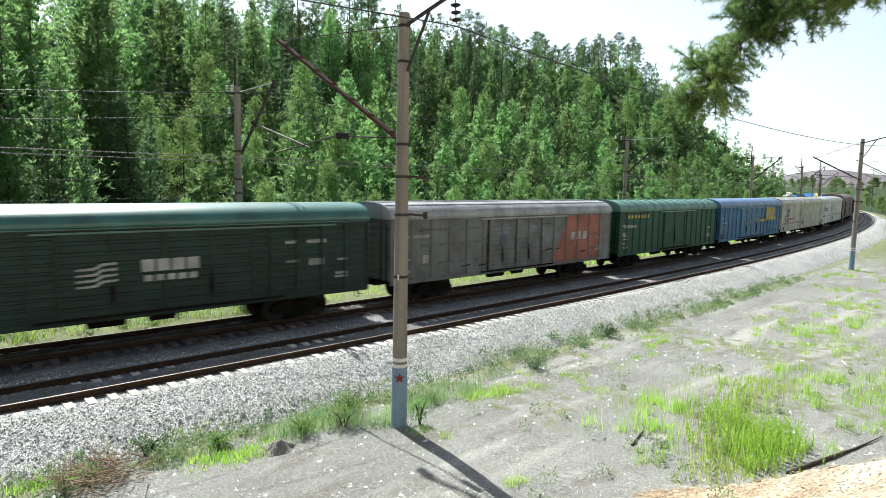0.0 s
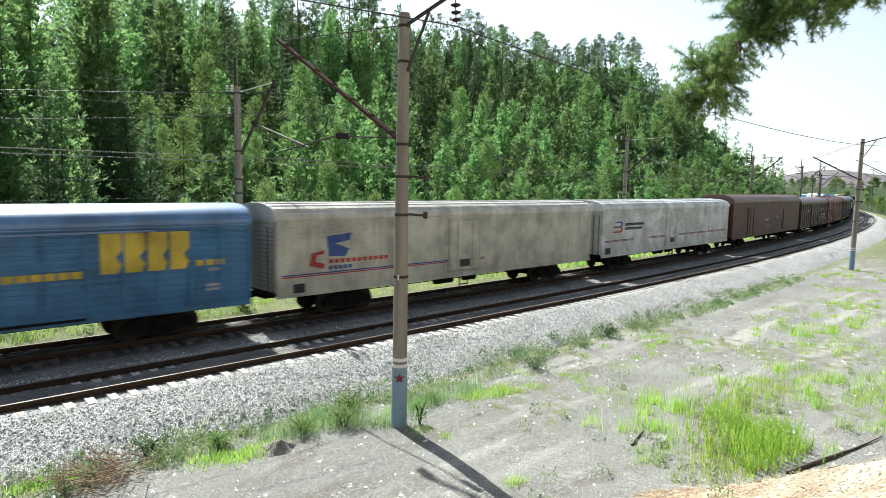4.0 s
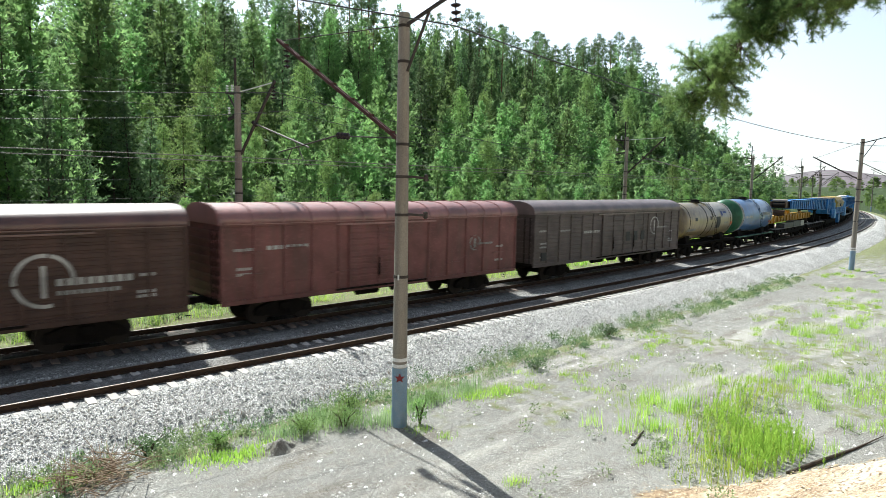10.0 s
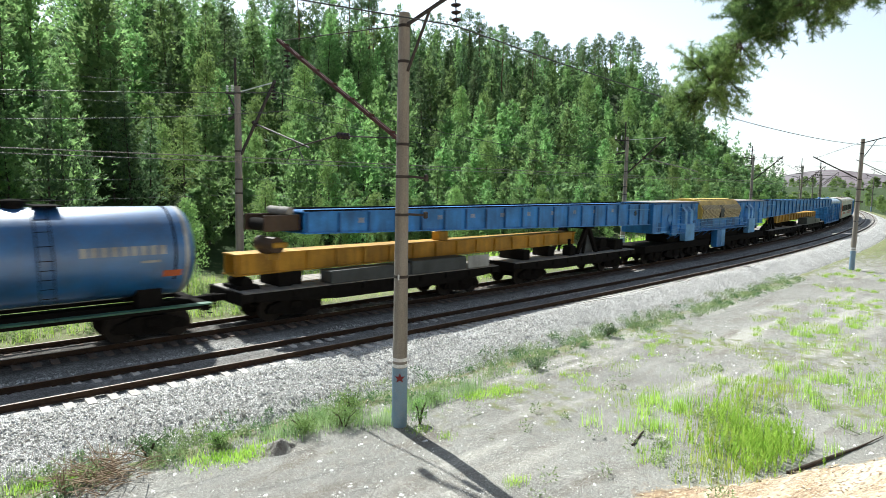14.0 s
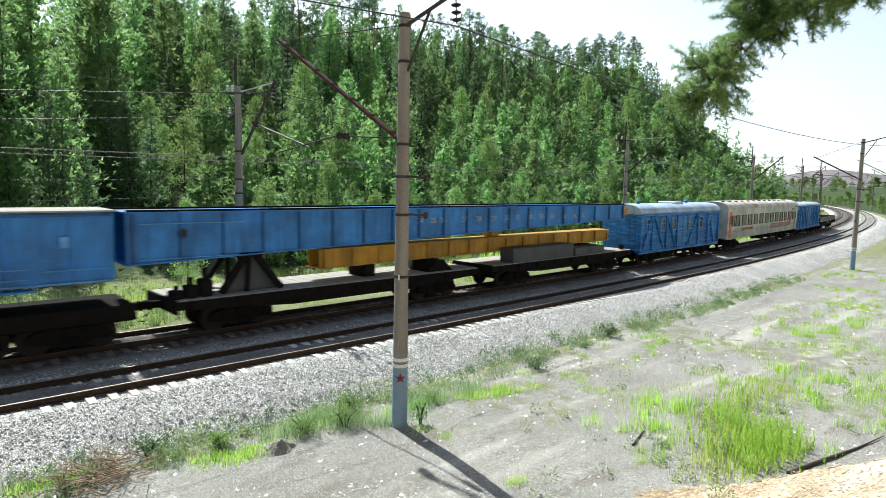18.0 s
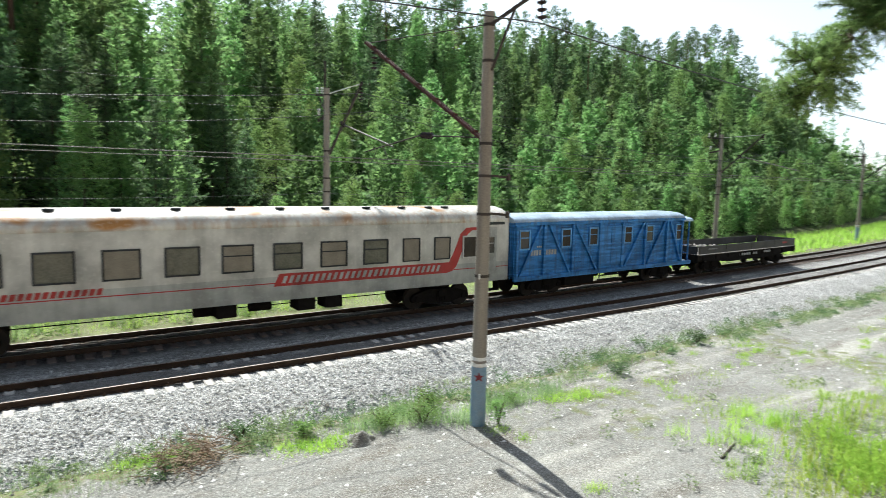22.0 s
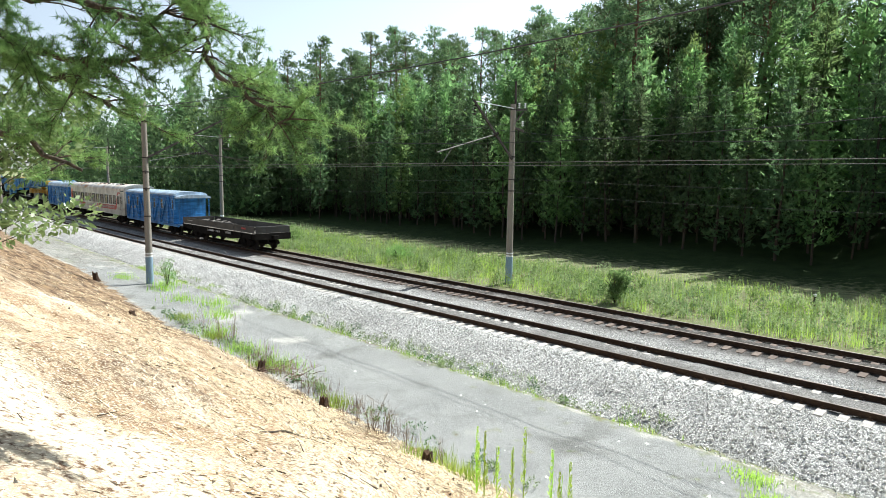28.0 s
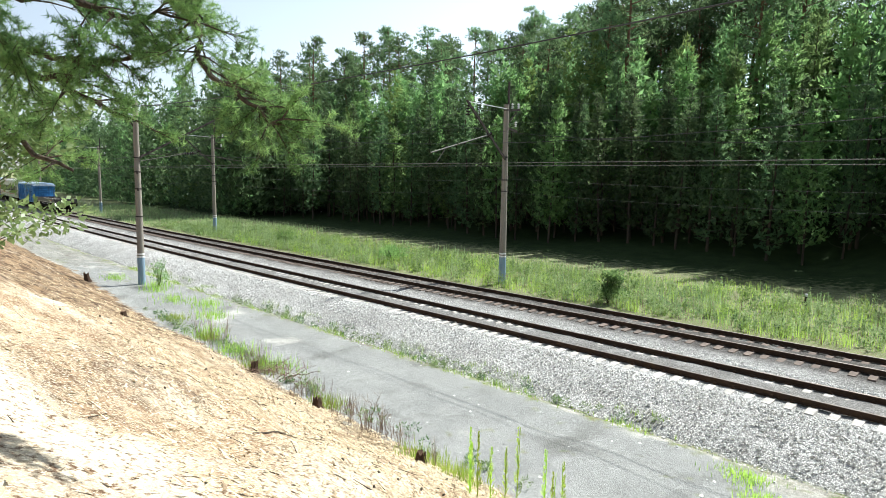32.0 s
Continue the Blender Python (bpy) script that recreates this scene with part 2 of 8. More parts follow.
        return self.add(vs[-n:], [tuple(range(n))], mi=mi)

    def mesh(self, name, *mats):
        me = bpy.data.meshes.new(name)
        me.from_pydata(self.v, [], self.f)
        for m in mats:
            me.materials.append(m)
        me.polygons.foreach_set("use_smooth", self.smooth)
        me.polygons.foreach_set("material_index", self.mi)
        me.update()
        return me


def part(name, mb, material, parent, label=""):
    """One mesh object under a thing or a part; material: one or a tuple."""
    mats = material if isinstance(material, tuple) else (material,)
    ob = new(name, mb.mesh(name, *mats) if isinstance(mb, MB) else mb)
    ob.parent = parent
    return tagged(ob, label)


def thing(name, label, category, group="", kind="", at=None):
    ob = new(name)
    if at is not None:
        ob.matrix_world = at
    return tagged(ob, label, category, group, kind)


# ---- plan of the line: s along it, y across it (0 at the camera's foot)
NEAR_Y, FAR_Y, CURVE_Y, CURVE_L = 18.40, 22.85, 635.0, 1850.0


def P(s, y, z=0.0):
    """World place of s, y: straight by the camera, bending away from it on both sides."""
    if s > 0:
        a = s / (CURVE_Y - FAR_Y)
        return Vector(((CURVE_Y - y) * math.sin(a), CURVE_Y - (CURVE_Y - y) * math.cos(a), z))
    if s < -20:
        a = (-20 - s) / (CURVE_L - FAR_Y)
        return Vector((-20 - (CURVE_L - y) * math.sin(a), CURVE_L - (CURVE_L - y) * math.cos(a), z))
    return Vector((s, y, z))


def heading(s):
    return s / (CURVE_Y - FAR_Y) if s > 0 else (s + 20) / (CURVE_L - FAR_Y) if s < -20 else 0.0


def lerp_table(x, table):
    for (x0, y0), (x1, y1) in zip(table, table[1:]):
        if x <= x1:
            f = max(0.0, (x - x0) / (x1 - x0))
            f = f * f * (3 - 2 * f)
            return y0 + (y1 - y0) * f
    return table[-1][1]


FOOT = [(-120, 12.5), (-45, 10.9), (-25, 9.6), (-9, 9.0), (2, 8.2), (11, 6.0), (13, 4.7), (14.6, 3.7), (16.2, 2.6), (20, 0.4), (30, -3.5), (60, -9.0), (160, -25.0)]
HILL = [(-200, 0.08), (-60, 0.09), (-40, 0.14), (-10, 0.26), (40, 0.42), (80, 0.54), (100, 0.60), (120, 0.72), (150, 0.92), (210, 0.95), (300, 0.70), (420, 0.3)]
CREST = [(-200, 24), (0, 24), (50, 25.5), (100, 26.5), (120, 27), (160, 31), (200, 35), (260, 34), (420, 14)]


def wob(x, y, k, seed=0.0):
    return noise.noise(Vector((x * k, y * k, seed)))


def ground_z(s, y):
    foot = lerp_table(s, FOOT) + 0.5 * wob(s, y, 0.35, 3)
    z = -0.8 + 0.05 * wob(s, y, 0.5) + 0.02 * wob(s, y, 2.2, 5)
    if y < foot + 0.6:
        d = foot + 0.6 - y
        rise = 0.56 * (d - 0.6 + 0.6 * math.exp(-d / 0.6))
        rise = rise if rise < 4.6 else 4.6 + (rise - 4.6) * 0.35
        z += min(rise, 9.0) + (0.10 * wob(s, y, 0.8, 8) + 0.05 * wob(s, y, 1.9, 18)) * min(1, d)
    if 14.6 < y < 26.6:
        z = -0.95
    if y >= 26.6:
        z = -0.62 + 0.10 * wob(s, y, 0.3, 2) + 0.04 * wob(s, y, 1.5, 4)
    if y > 35:
        d = y - (35 if s > -2 else 44 if s < -12 else 44 - (s + 12) * 0.9)
        d = max(d, 0.0)
        k = lerp_table(s, HILL)
        z += min(k * d * d / (d + 8), lerp_table(s, CREST) + 3 * wob(s, y, 0.02, 9)) + 1.2 * wob(s, y, 0.05, 7) * min(1, d / 15)
    return z


def sheet(name, ss, ys, zf, mat, attrs=()):
    """A grid in the line's own coordinates; attrs: names and functions of s, y."""
    vs = [P(s, y, zf(s, y)) for s in ss for y in ys]
    n = len(ys)
    fs = [(i * n + j, (i + 1) * n + j, (i + 1) * n + j + 1, i * n + j + 1) for i in range(len(ss) - 1) for j in range(n - 1)]
    me = bpy.data.meshes.new(name)
    me.from_pydata(vs, [], fs)
    for label, fn in attrs:
        at = me.attributes.new(label, "FLOAT", "POINT")
        at.data.foreach_set("value", [fn(s, y) for s in ss for y in ys])
    me.polygons.foreach_set("use_smooth", [True] * len(fs))
    me.materials.append(mat)
    return new(name, me)


def steps(*runs):
    out = []
    for a, b, d in runs:
        n = max(1, round((b - a) / d))
        out += [a + (b - a) * i / n for i in range(n)]
    return out + [runs[-1][1]]


def chips(n, l, col, scale, much=0.5):
    """Stones of one size, each with a shade of its own."""
    vo = n.new("ShaderNodeTexVoronoi")
    vo.inputs["Scale"].default_value = scale
    tc = n.new("ShaderNodeTexCoord")
    l.new(tc.outputs["Object"], vo.inputs["Vector"])
    sep = n.new("ShaderNodeSeparateColor")
    l.new(vo.outputs["Color"], sep.inputs[0])
    sh = n.new("ShaderNodeMapRange")
    sh.inputs["To Min"].default_value, sh.inputs["To Max"].default_value = 1 - much, 1 + much
    l.new(sep.outputs[0], sh.inputs[0])
    hs = n.new("ShaderNodeHueSaturation")
    l.new(sh.outputs[0], hs.inputs["Value"]); l.new(col, hs.inputs["Color"])
    return hs.outputs[0]


def ground_material():
    """Grey gritty earth, needle litter on the bank, old asphalt, and green growth, by masks on the sheet."""
    m, n, l, b = nodes("ground_earth", 0.95)
    b.inputs["Specular IOR Level"].default_value = 0.15

    def attr(label):
        a = n.new("ShaderNodeAttribute")
        a.attribute_name = label
        return a.outputs["Fac"]

    def edge(a, width=0.25):
        """Breaks up the border of a mask."""
        s = n.new("ShaderNodeMath")
        s.operation = "ADD"
        l.new(a, s.inputs[0]); l.new(noise_fac(n, l, 2.2, 8, 0.2, 0.8), s.inputs[1])
        r = n.new("ShaderNodeMapRange")
        r.inputs["From Min"].default_value, r.inputs["From Max"].default_value = 1 - width / 2, 1 + width / 2
        l.new(s.outputs[0], r.inputs[0])
        return r.outputs[0]

    grit = mix(n, l, noise_fac(n, l, 0.45, 8, 0.3, 0.7), (0.27, 0.27, 0.245), (0.145, 0.142, 0.128))
    grit = mix(n, l, noise_fac(n, l, 3.5, 6, 0.5, 0.72, offset=5), grit, (0.20, 0.18, 0.15))
    grit = mix(n, l, noise_fac(n, l, 1.1, 5, 0.62, 0.72, offset=9), grit, (0.46, 0.44, 0.39))
    grit = mix(n, l, noise_fac(n, l, 1.0, 6, 0.52, 0.66, offset=15, stretch=(0.12, 1, 1)), grit, (0.44, 0.42, 0.37))
    grit = mix(n, l, noise_fac(n, l, 1.2, 6, 0.55, 0.68, offset=21, stretch=(0.3, 1, 1)), grit, (0.13, 0.11, 0.085))
    grit = mix(n, l, noise_fac(n, l, 38, 3, 0.40, 0.62), grit, mix(n, l, noise_fac(n, l, 52, 2, 0.42, 0.58, offset=3), (0.13, 0.125, 0.11), (0.47, 0.46, 0.43)))
    asph = mix(n, l, noise_fac(n, l, 0.8, 5), (0.29, 0.295, 0.28), (0.21, 0.215, 0.205))
    asph = mix(n, l, noise_fac(n, l, 45, 3, 0.40, 0.62), asph, mix(n, l, noise_fac(n, l, 90, 2, 0.4, 0.6, offset=7), (0.09, 0.09, 0.09), (0.46, 0.46, 0.45)))
    asph = mix(n, l, noise_fac(n, l, 0.6, 7, 0.55, 0.7, offset=12), asph, (0.17, 0.17, 0.16))
    asph = mix(n, l, noise_fac(n, l, 0.35, 6, 0.6, 0.68, offset=2), asph, (0.42, 0.41, 0.38))
    # cream tones put sun-blown patches of the bank into the litter colour
    litter = mix(n, l, noise_fac(n, l, 0.7, 8, 0.38, 0.60), (0.27, 0.175, 0.095), (0.52, 0.42, 0.28))
    litter = mix(n, l, noise_fac(n, l, 2.6, 10, 0.50, 0.60, offset=6), litter, (0.27, 0.165, 0.092))
    litter = mix(n, l, noise_fac(n, l, 0.22, 9, 0.50, 0.62, offset=31), litter, mix(n, l, noise_fac(n, l, 5, 8, 0.42, 0.58), (0.10, 0.065, 0.042), (0.30, 0.21, 0.13)))
    litter = mix(n, l, noise_fac(n, l, 0.5, 10, 0.50, 0.68, offset=40, stretch=(0.5, 1.3, 1)), litter, (0.64, 0.55, 0.42))
    litter = mix(n, l, noise_fac(n, l, 14, 8, 0.5, 0.66), litter, (0.13, 0.075, 0.045))
    litter = mix(n, l, noise_fac(n, l, 50, 4, 0.5, 0.7, stretch=(1, 0.3, 1)), litter, (0.80, 0.71, 0.55))
    green = mix(n, l, noise_fac(n, l, 1.5, 6), (0.10, 0.155, 0.05), (0.19, 0.24, 0.085))
    green = mix(n, l, noise_fac(n, l, 20, 4, 0.45, 0.6), green, (0.19, 0.15, 0.10))
    green = mix(n, l, noise_fac(n, l, 45, 3, 0.55, 0.65), green, (0.33, 0.32, 0.24))
    # forest floor: undergrowth green with the stand's deep shade put into its colour
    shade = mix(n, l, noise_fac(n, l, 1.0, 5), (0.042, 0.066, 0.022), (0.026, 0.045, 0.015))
    col = mix(n, l, edge(attr("asphalt"), 0.12), chips(n, l, grit, 40, 0.35), chips(n, l, asph, 55, 0.45))
    col = mix(n, l, edge(attr("green"), 0.3), col, green)
    bank_brown = mix(n, l, noise_fac(n, l, 3.5, 9, 0.42, 0.6, offset=3), (0.085, 0.055, 0.036), (0.27, 0.185, 0.11))
    litter = mix(n, l, edge(attr("bank_brown"), 0.5), litter, bank_brown)
    col = mix(n, l, edge(attr("litter"), 0.3), col, litter)
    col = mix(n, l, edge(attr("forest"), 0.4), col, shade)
    l.new(col, b.inputs["Base Color"])
    rough_ = n.new("ShaderNodeMath")  # clods and drifts of needles stand higher than the grit
    rough_.operation = "MULTIPLY_ADD"
    l.new(attr("litter"), rough_.inputs[0]); l.new(noise_fac(n, l, 7, 6, 0.2, 0.8), rough_.inputs[1])
    fine_ = n.new("ShaderNodeMath")
    fine_.operation = "MULTIPLY"
    fine_.inputs[1].default_value = 0.3
    l.new(noise_fac(n, l, 38, 6, 0.25, 0.75), fine_.inputs[0]); l.new(fine_.outputs[0], rough_.inputs[2])
    bump(n, l, b, rough_.outputs[0], 0.8, 0.06)
    return m


def smooth(x, a, b):
    f = min(1, max(0, (x - a) / (b - a)))
    return f * f * (3 - 2 * f)


def green_mask(s, y):
    if y > 25:
        return 1.0
    g = smooth(y, 13.0, 14.6) * (0.75 if s > -2 else 0.55)
    if s > 12:
        g = max(g, 0.42 * smooth(wob(s, y, 0.22, 12), 0.0, 0.35))
    g = max(g, 0.9 * smooth(s, 45, 85), 0.9 * smooth(s, -95, -140))
    g = max(g, 0.32 * smooth(wob(s, y, 0.3, 13), 0.15, 0.4))
    return min(g, 1 - 0.8 * asphalt_mask(s, y))


def asphalt_mask(s, y):
    if y > 25:
        return 0.0
    end = -4.4 + (14.3 - y) * 0.9
    return smooth(s, end + 0.25, end - 0.25) * smooth(y, 14.5, 14.0) * smooth(s, -60, -35)


def litter_mask(s, y):
    return smooth(y, lerp_table(s, FOOT) + 0.9, lerp_table(s, FOOT) - 0.7) * smooth(s, 90, 50) * smooth(s, -150, -100)


def bank_brown_mask(s, y):
    """Darker brown ground on the bank, along the foot and farther off."""
    return max(0.75 * smooth(s, -12, -24), 0.5 * smooth(y, lerp_table(s, FOOT) - 1.4, lerp_table(s, FOOT) + 0.3)) + 0.25 * wob(s, y, 0.4, 44)


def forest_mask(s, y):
    # the dark floor colour also tones down open land past s = 130
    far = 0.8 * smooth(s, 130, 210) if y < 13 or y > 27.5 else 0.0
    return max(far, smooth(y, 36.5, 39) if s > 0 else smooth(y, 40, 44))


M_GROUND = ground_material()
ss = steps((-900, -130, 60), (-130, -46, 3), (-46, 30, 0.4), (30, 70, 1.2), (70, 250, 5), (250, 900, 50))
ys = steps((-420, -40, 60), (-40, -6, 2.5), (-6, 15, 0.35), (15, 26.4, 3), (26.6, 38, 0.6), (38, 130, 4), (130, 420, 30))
ground = tagged(sheet("ground", ss, ys, ground_z, M_GROUND, (("green", green_mask), ("asphalt", asphalt_mask), ("litter", litter_mask), ("bank_brown", bank_brown_mask), ("forest", forest_mask))),
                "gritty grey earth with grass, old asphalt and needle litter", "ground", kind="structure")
plain = MB().lathe([(0, 4800), (0.01, 4799)], (0, 0, -3.0), 64)
plain_ob = tagged(new("far_ground", plain.mesh("far_ground", surface("far_meadow", (0.055, 0.105, 0.03), (0.10, 0.115, 0.045), 0.006, 0.05))), "distant green and brown land reaching the horizon", "ground", kind="structure")

# ---- ballast bed
def ballast_material():
    """Crushed stone: each piece with its own shade, domed, with dark gaps between."""
    m, n, l, b = nodes("crushed_stone", 0.92)
    b.inputs["Specular IOR Level"].default_value = 0.15
    col = mix(n, l, noise_fac(n, l, 0.8, 5, 0.35, 0.65), (0.68, 0.67, 0.65), (0.52, 0.51, 0.49))
    col = chips(n, l, col, 24, 0.42)
    vo = n.new("ShaderNodeTexVoronoi")
    vo.inputs["Scale"].default_value = 24
    vo.feature = "DISTANCE_TO_EDGE"
    tc = n.new("ShaderNodeTexCoord")
    l.new(tc.outputs["Object"], vo.inputs["Vector"])
    gap = n.new("ShaderNodeMapRange")
    gap.inputs["From Max"].default_value = 0.07
    l.new(vo.outputs[0], gap.inputs[0])
    grease_shade = n.new("ShaderNodeAttribute")  # brake dust and oil between the rails, blackened further for the train's shade
    grease_shade.attribute_name = "grease_shade"
    worn = n.new("ShaderNodeMath")
    worn.operation = "MULTIPLY"
    l.new(grease_shade.outputs["Fac"], worn.inputs[0]); l.new(noise_fac(n, l, 1.3, 6, 0.0, 0.5), worn.inputs[1])
    col = mix(n, l, worn.outputs[0], col, mix(n, l, 0.95, col, (0.085, 0.070, 0.062), "MULTIPLY"))
    # shade in the crevices between stones is put into the base colour
    l.new(mix(n, l, gap.outputs[0], (0.15, 0.145, 0.135), col), b.inputs["Base Color"])
    dome = n.new("ShaderNodeMapRange")
    dome.inputs["From Max"].default_value = 0.35
    l.new(vo.outputs[0], dome.inputs[0])
    bump(n, l, b, dome.outputs[0], 0.9, 0.03)
    return m


M_BALLAST = ballast_material()
BED = [(14.30, -1.30), (14.75, -0.93), (15.05, -0.80), (16.0, -0.42), (16.75, -0.19), (17.55, -0.20), (17.9, -0.165), (18.4, -0.145), (18.9, -0.165), (19.25, -0.20), (20.1, -0.22), (20.6, -0.34),
       (21.1, -0.24), (22.0, -0.20), (22.4, -0.17), (22.85, -0.15), (23.3, -0.17), (23.7, -0.20), (24.6, -0.22), (25.6, -0.55), (26.6, -0.85), (27.0, -1.2)]


def bed_z(s, y):
    for (y0, z0), (y1, z1) in zip(BED, BED[1:]):
        if y <= y1:
            return z0 + (z1 - z0) * (y - y0) / (y1 - y0) + 0.03 * wob(s, y, 3.0, 6) + 0.05 * wob(s, y, 0.4, 1) + (0.16 * wob(s, y, 0.8, 14) + 0.06 * wob(s, y, 3.5, 15) if y < 15.6 else 0.0)
    return -0.9


# oily bed plus painted train shade, strongest along the far track
def grease_shade_mask(s, y):
    far = smooth(y, 20.6, 21.6) * smooth(y, 25.4, 24.4)
    near = smooth(y, 17.2, 17.9) * smooth(y, 20.2, 19.0)
    return max(0.95 * far, 0.62 * near, 0.35 * smooth(y, 18, 19) * smooth(y, 25.6, 24.6))


bed = tagged(sheet("ballast_bed", steps((-400, -100, 12), (-100, -45, 1.5), (-45, 40, 0.3), (40, 120, 1.2), (120, 600, 8)),
                   steps((14.3, 27.0, 0.28)), bed_z, M_BALLAST, (("grease_shade", grease_shade_mask),)), "pale crushed-stone ballast under two railway tracks", "ballast", kind="structure")


# ---- two tracks: rails swept along the line, sleepers as pieces
RAIL_FOOT = [(-0.075, -0.165), (0.075, -0.165), (0.075, -0.15), (0.012, -0.135), (0.012, -0.045), (0.036, -0.035), (0.036, -0.006), (0.028, 0.0),
             (-0.028, 0.0), (-0.036, -0.006), (-0.036, -0.035), (-0.012, -0.045), (-0.012, -0.135), (-0.075, -0.15)]
RAIL_S = steps((-420, -120, 10), (-120, 160, 2.5), (160, 620, 8))


def rail_mesh(y):
    mb, n = MB(), len(RAIL_FOOT)
    vs = [P(s, y + dy, z) for s in RAIL_S for dy, z in RAIL_FOOT]
    for k in range(n):
        top = k in (6, 7, 8)
        mb.f += [(i * n + k, i * n + (k + 1) % n, (i + 1) * n + (k + 1) % n, (i + 1) * n + k) for i in range(len(RAIL_S) - 1)]
        mb.mi += [0 if top else 1] * (len(RAIL_S) - 1)
    mb.v, mb.smooth = vs, [False] * len(mb.f)
    return mb


def sleeper_block():
    """A concrete sleeper, thick under the rails and waisted between them."""
    mb = MB()
    st = [(-1.35, 0.125, -0.19), (-1.1, 0.135, -0.165), (-0.45, 0.13, -0.165), (-0.25, 0.105, -0.20), (0.25, 0.105, -0.20), (0.45, 0.13, -0.165), (1.1, 0.135, -0.165), (1.35, 0.125, -0.19)]
    vs = [p for y, w, z in st for p in ((-w * 1.1, y, -0.36), (-w * 0.8, y, z), (w * 0.8, y, z), (w * 1.1, y, -0.36))]
    fs = [(4 * i + k, 4 * i + k + 1, 4 * i + k + 5, 4 * i + k + 4) for i in range(7) for k in range(3)]
    return mb.add(vs, fs + [(3, 2, 1, 0), (28, 29, 30, 31)])


def clips(mb, s, yc):
    """Rail clips and bolts on both sides of both rails."""
    for r in (-0.76, 0.76):
        for d in (-0.105, 0.105):
            p = P(s, yc + r + d, -0.15)
            mb.box(p.x - 0.05, p.x + 0.05, p.y - 0.03, p.y + 0.03, p.z - 0.02, p.z + 0.03)
            mb.box(p.x - 0.014, p.x + 0.014, p.y - 0.014, p.y + 0.014, p.z + 0.03, p.z + 0.07)


def track(name, yc, label, mat):
    th = thing(name, label, "railway track", kind="structure")
    for r in (-0.76, 0.76):
        part("rail", rail_mesh(yc + r), (M_STEEL, M_RAILRUST), th)
    me = sleeper_block().mesh("sleeper", mat)
    rest, clip = MB(), MB()
    rng = random.Random(int(yc * 10))
    s = -300.0
    while s < 330:
        a = heading(s) + rng.uniform(-0.012, 0.012)
        at = Matrix.Translation(P(s, yc, rng.uniform(-0.012, 0.008))) @ Matrix.Rotation(a, 4, "Z")
        if -45 < s < 45:
            ob = new("sleeper", me)
            ob.parent = th
            ob.matrix_local = at
        elif -150 < s < 330:
            rest.add([at @ v.co for v in me.vertices], [tuple(p.vertices) for p in me.polygons])
        if -40 < s < 40:
            clips(clip, s, yc)
        s += 0.5
    tagged(part("far_sleepers", rest, mat, th), kind="stuff")
    tagged(part("rail_clips", clip, M_RAILRUST, th), kind="stuff")
    return th


track("railway_track", NEAR_Y, "railway track with rusty-sided rails on pale concrete sleepers", M_SLEEPER)
track("railway_track", FAR_Y, "railway track with rusty rails on stained concrete sleepers, darkened for shade", M_SLEEPER2)


def stones():
    """Loose ballast stones on the shoulder and between the tracks."""
    rng, mb = random.Random(5), MB()
    cube = [(1.2, 0, 0), (0, 1.2, 0), (-1.2, 0, 0), (0, -1.2, 0), (0, 0, 1.2), (0, 0, -1.2)]
    fs = [(0, 1, 4), (1, 2, 4), (2, 3, 4), (3, 0, 4), (1, 0, 5), (2, 1, 5), (3, 2, 5), (0, 3, 5)]
    for _ in range(31000):
        s = rng.triangular(-48, 48, 0)
        y = rng.choice((rng.uniform(14.7, 17.4), rng.uniform(14.7, 17.0), rng.uniform(14.9, 17.0), rng.uniform(19.6, 20.8), rng.uniform(14.9, 17)))
        if rng.random() < 0.10:
            y = 14.95 - abs(rng.gauss(0, 0.35))
            z = ground_z(s, y)
        else:
            z = bed_z(s, y)
        if 16.95 < y < 19.85 and abs((s / 0.5) - round(s / 0.5)) < 0.27 and rng.random() < 0.9:
            continue
        r = rng.uniform(0.018, 0.040)
        m = Matrix.Translation(P(s, y, z + r * 0.35)) @ Euler([rng.uniform(0, 6.3) for _ in range(3)]).to_matrix().to_4x4() @ Matrix.Diagonal((r, r * rng.uniform(0.6, 1), r * rng.uniform(0.5, 0.9), 1))
        mb.add([m @ Vector([c * rng.uniform(0.7, 1.1) + rng.uniform(-0.25, 0.25) for c in p]) for p in cube], fs)
    return mb


m_st, n_, l_, b_ = nodes("ballast_stones", 0.9)
g_ = n_.new("ShaderNodeNewGeometry")
l_.new(mix(n_, l_, g_.outputs["Random Per Island"], (0.46, 0.45, 0.43), (0.86, 0.85, 0.82)), b_.inputs["Base Color"])
tagged(new("ballast_stones", stones().mesh("ballast_stones", m_st)), "loose grey crushed stones on the ballast shoulder", "stones", kind="stuff")


# ---- catenary poles
def pole_shaft(th, h, r0, r1, mat_low=True):
    part("shaft", MB().lathe([(-0.6, r0), (0.05, r0), (h, r1)], (0, 0, 0), 20), M_CONC, th)
    if mat_low:
        k = (r0 - r1) / h
        part("painted_base", MB().lathe([(-0.3, r0 + 0.004), (1.55, r0 - 1.55 * k + 0.004)], (0, 0, 0), 20), M_POLEBLUE, th, "faded blue painted band")
        for z in (1.56, 1.72):
            part("white_ring", MB().lathe([(z, r0 - z * k + 0.005), (z + 0.09, r0 - (z + 0.09) * k + 0.005)], (0, 0, 0), 20), M_POLEWHITE, th)


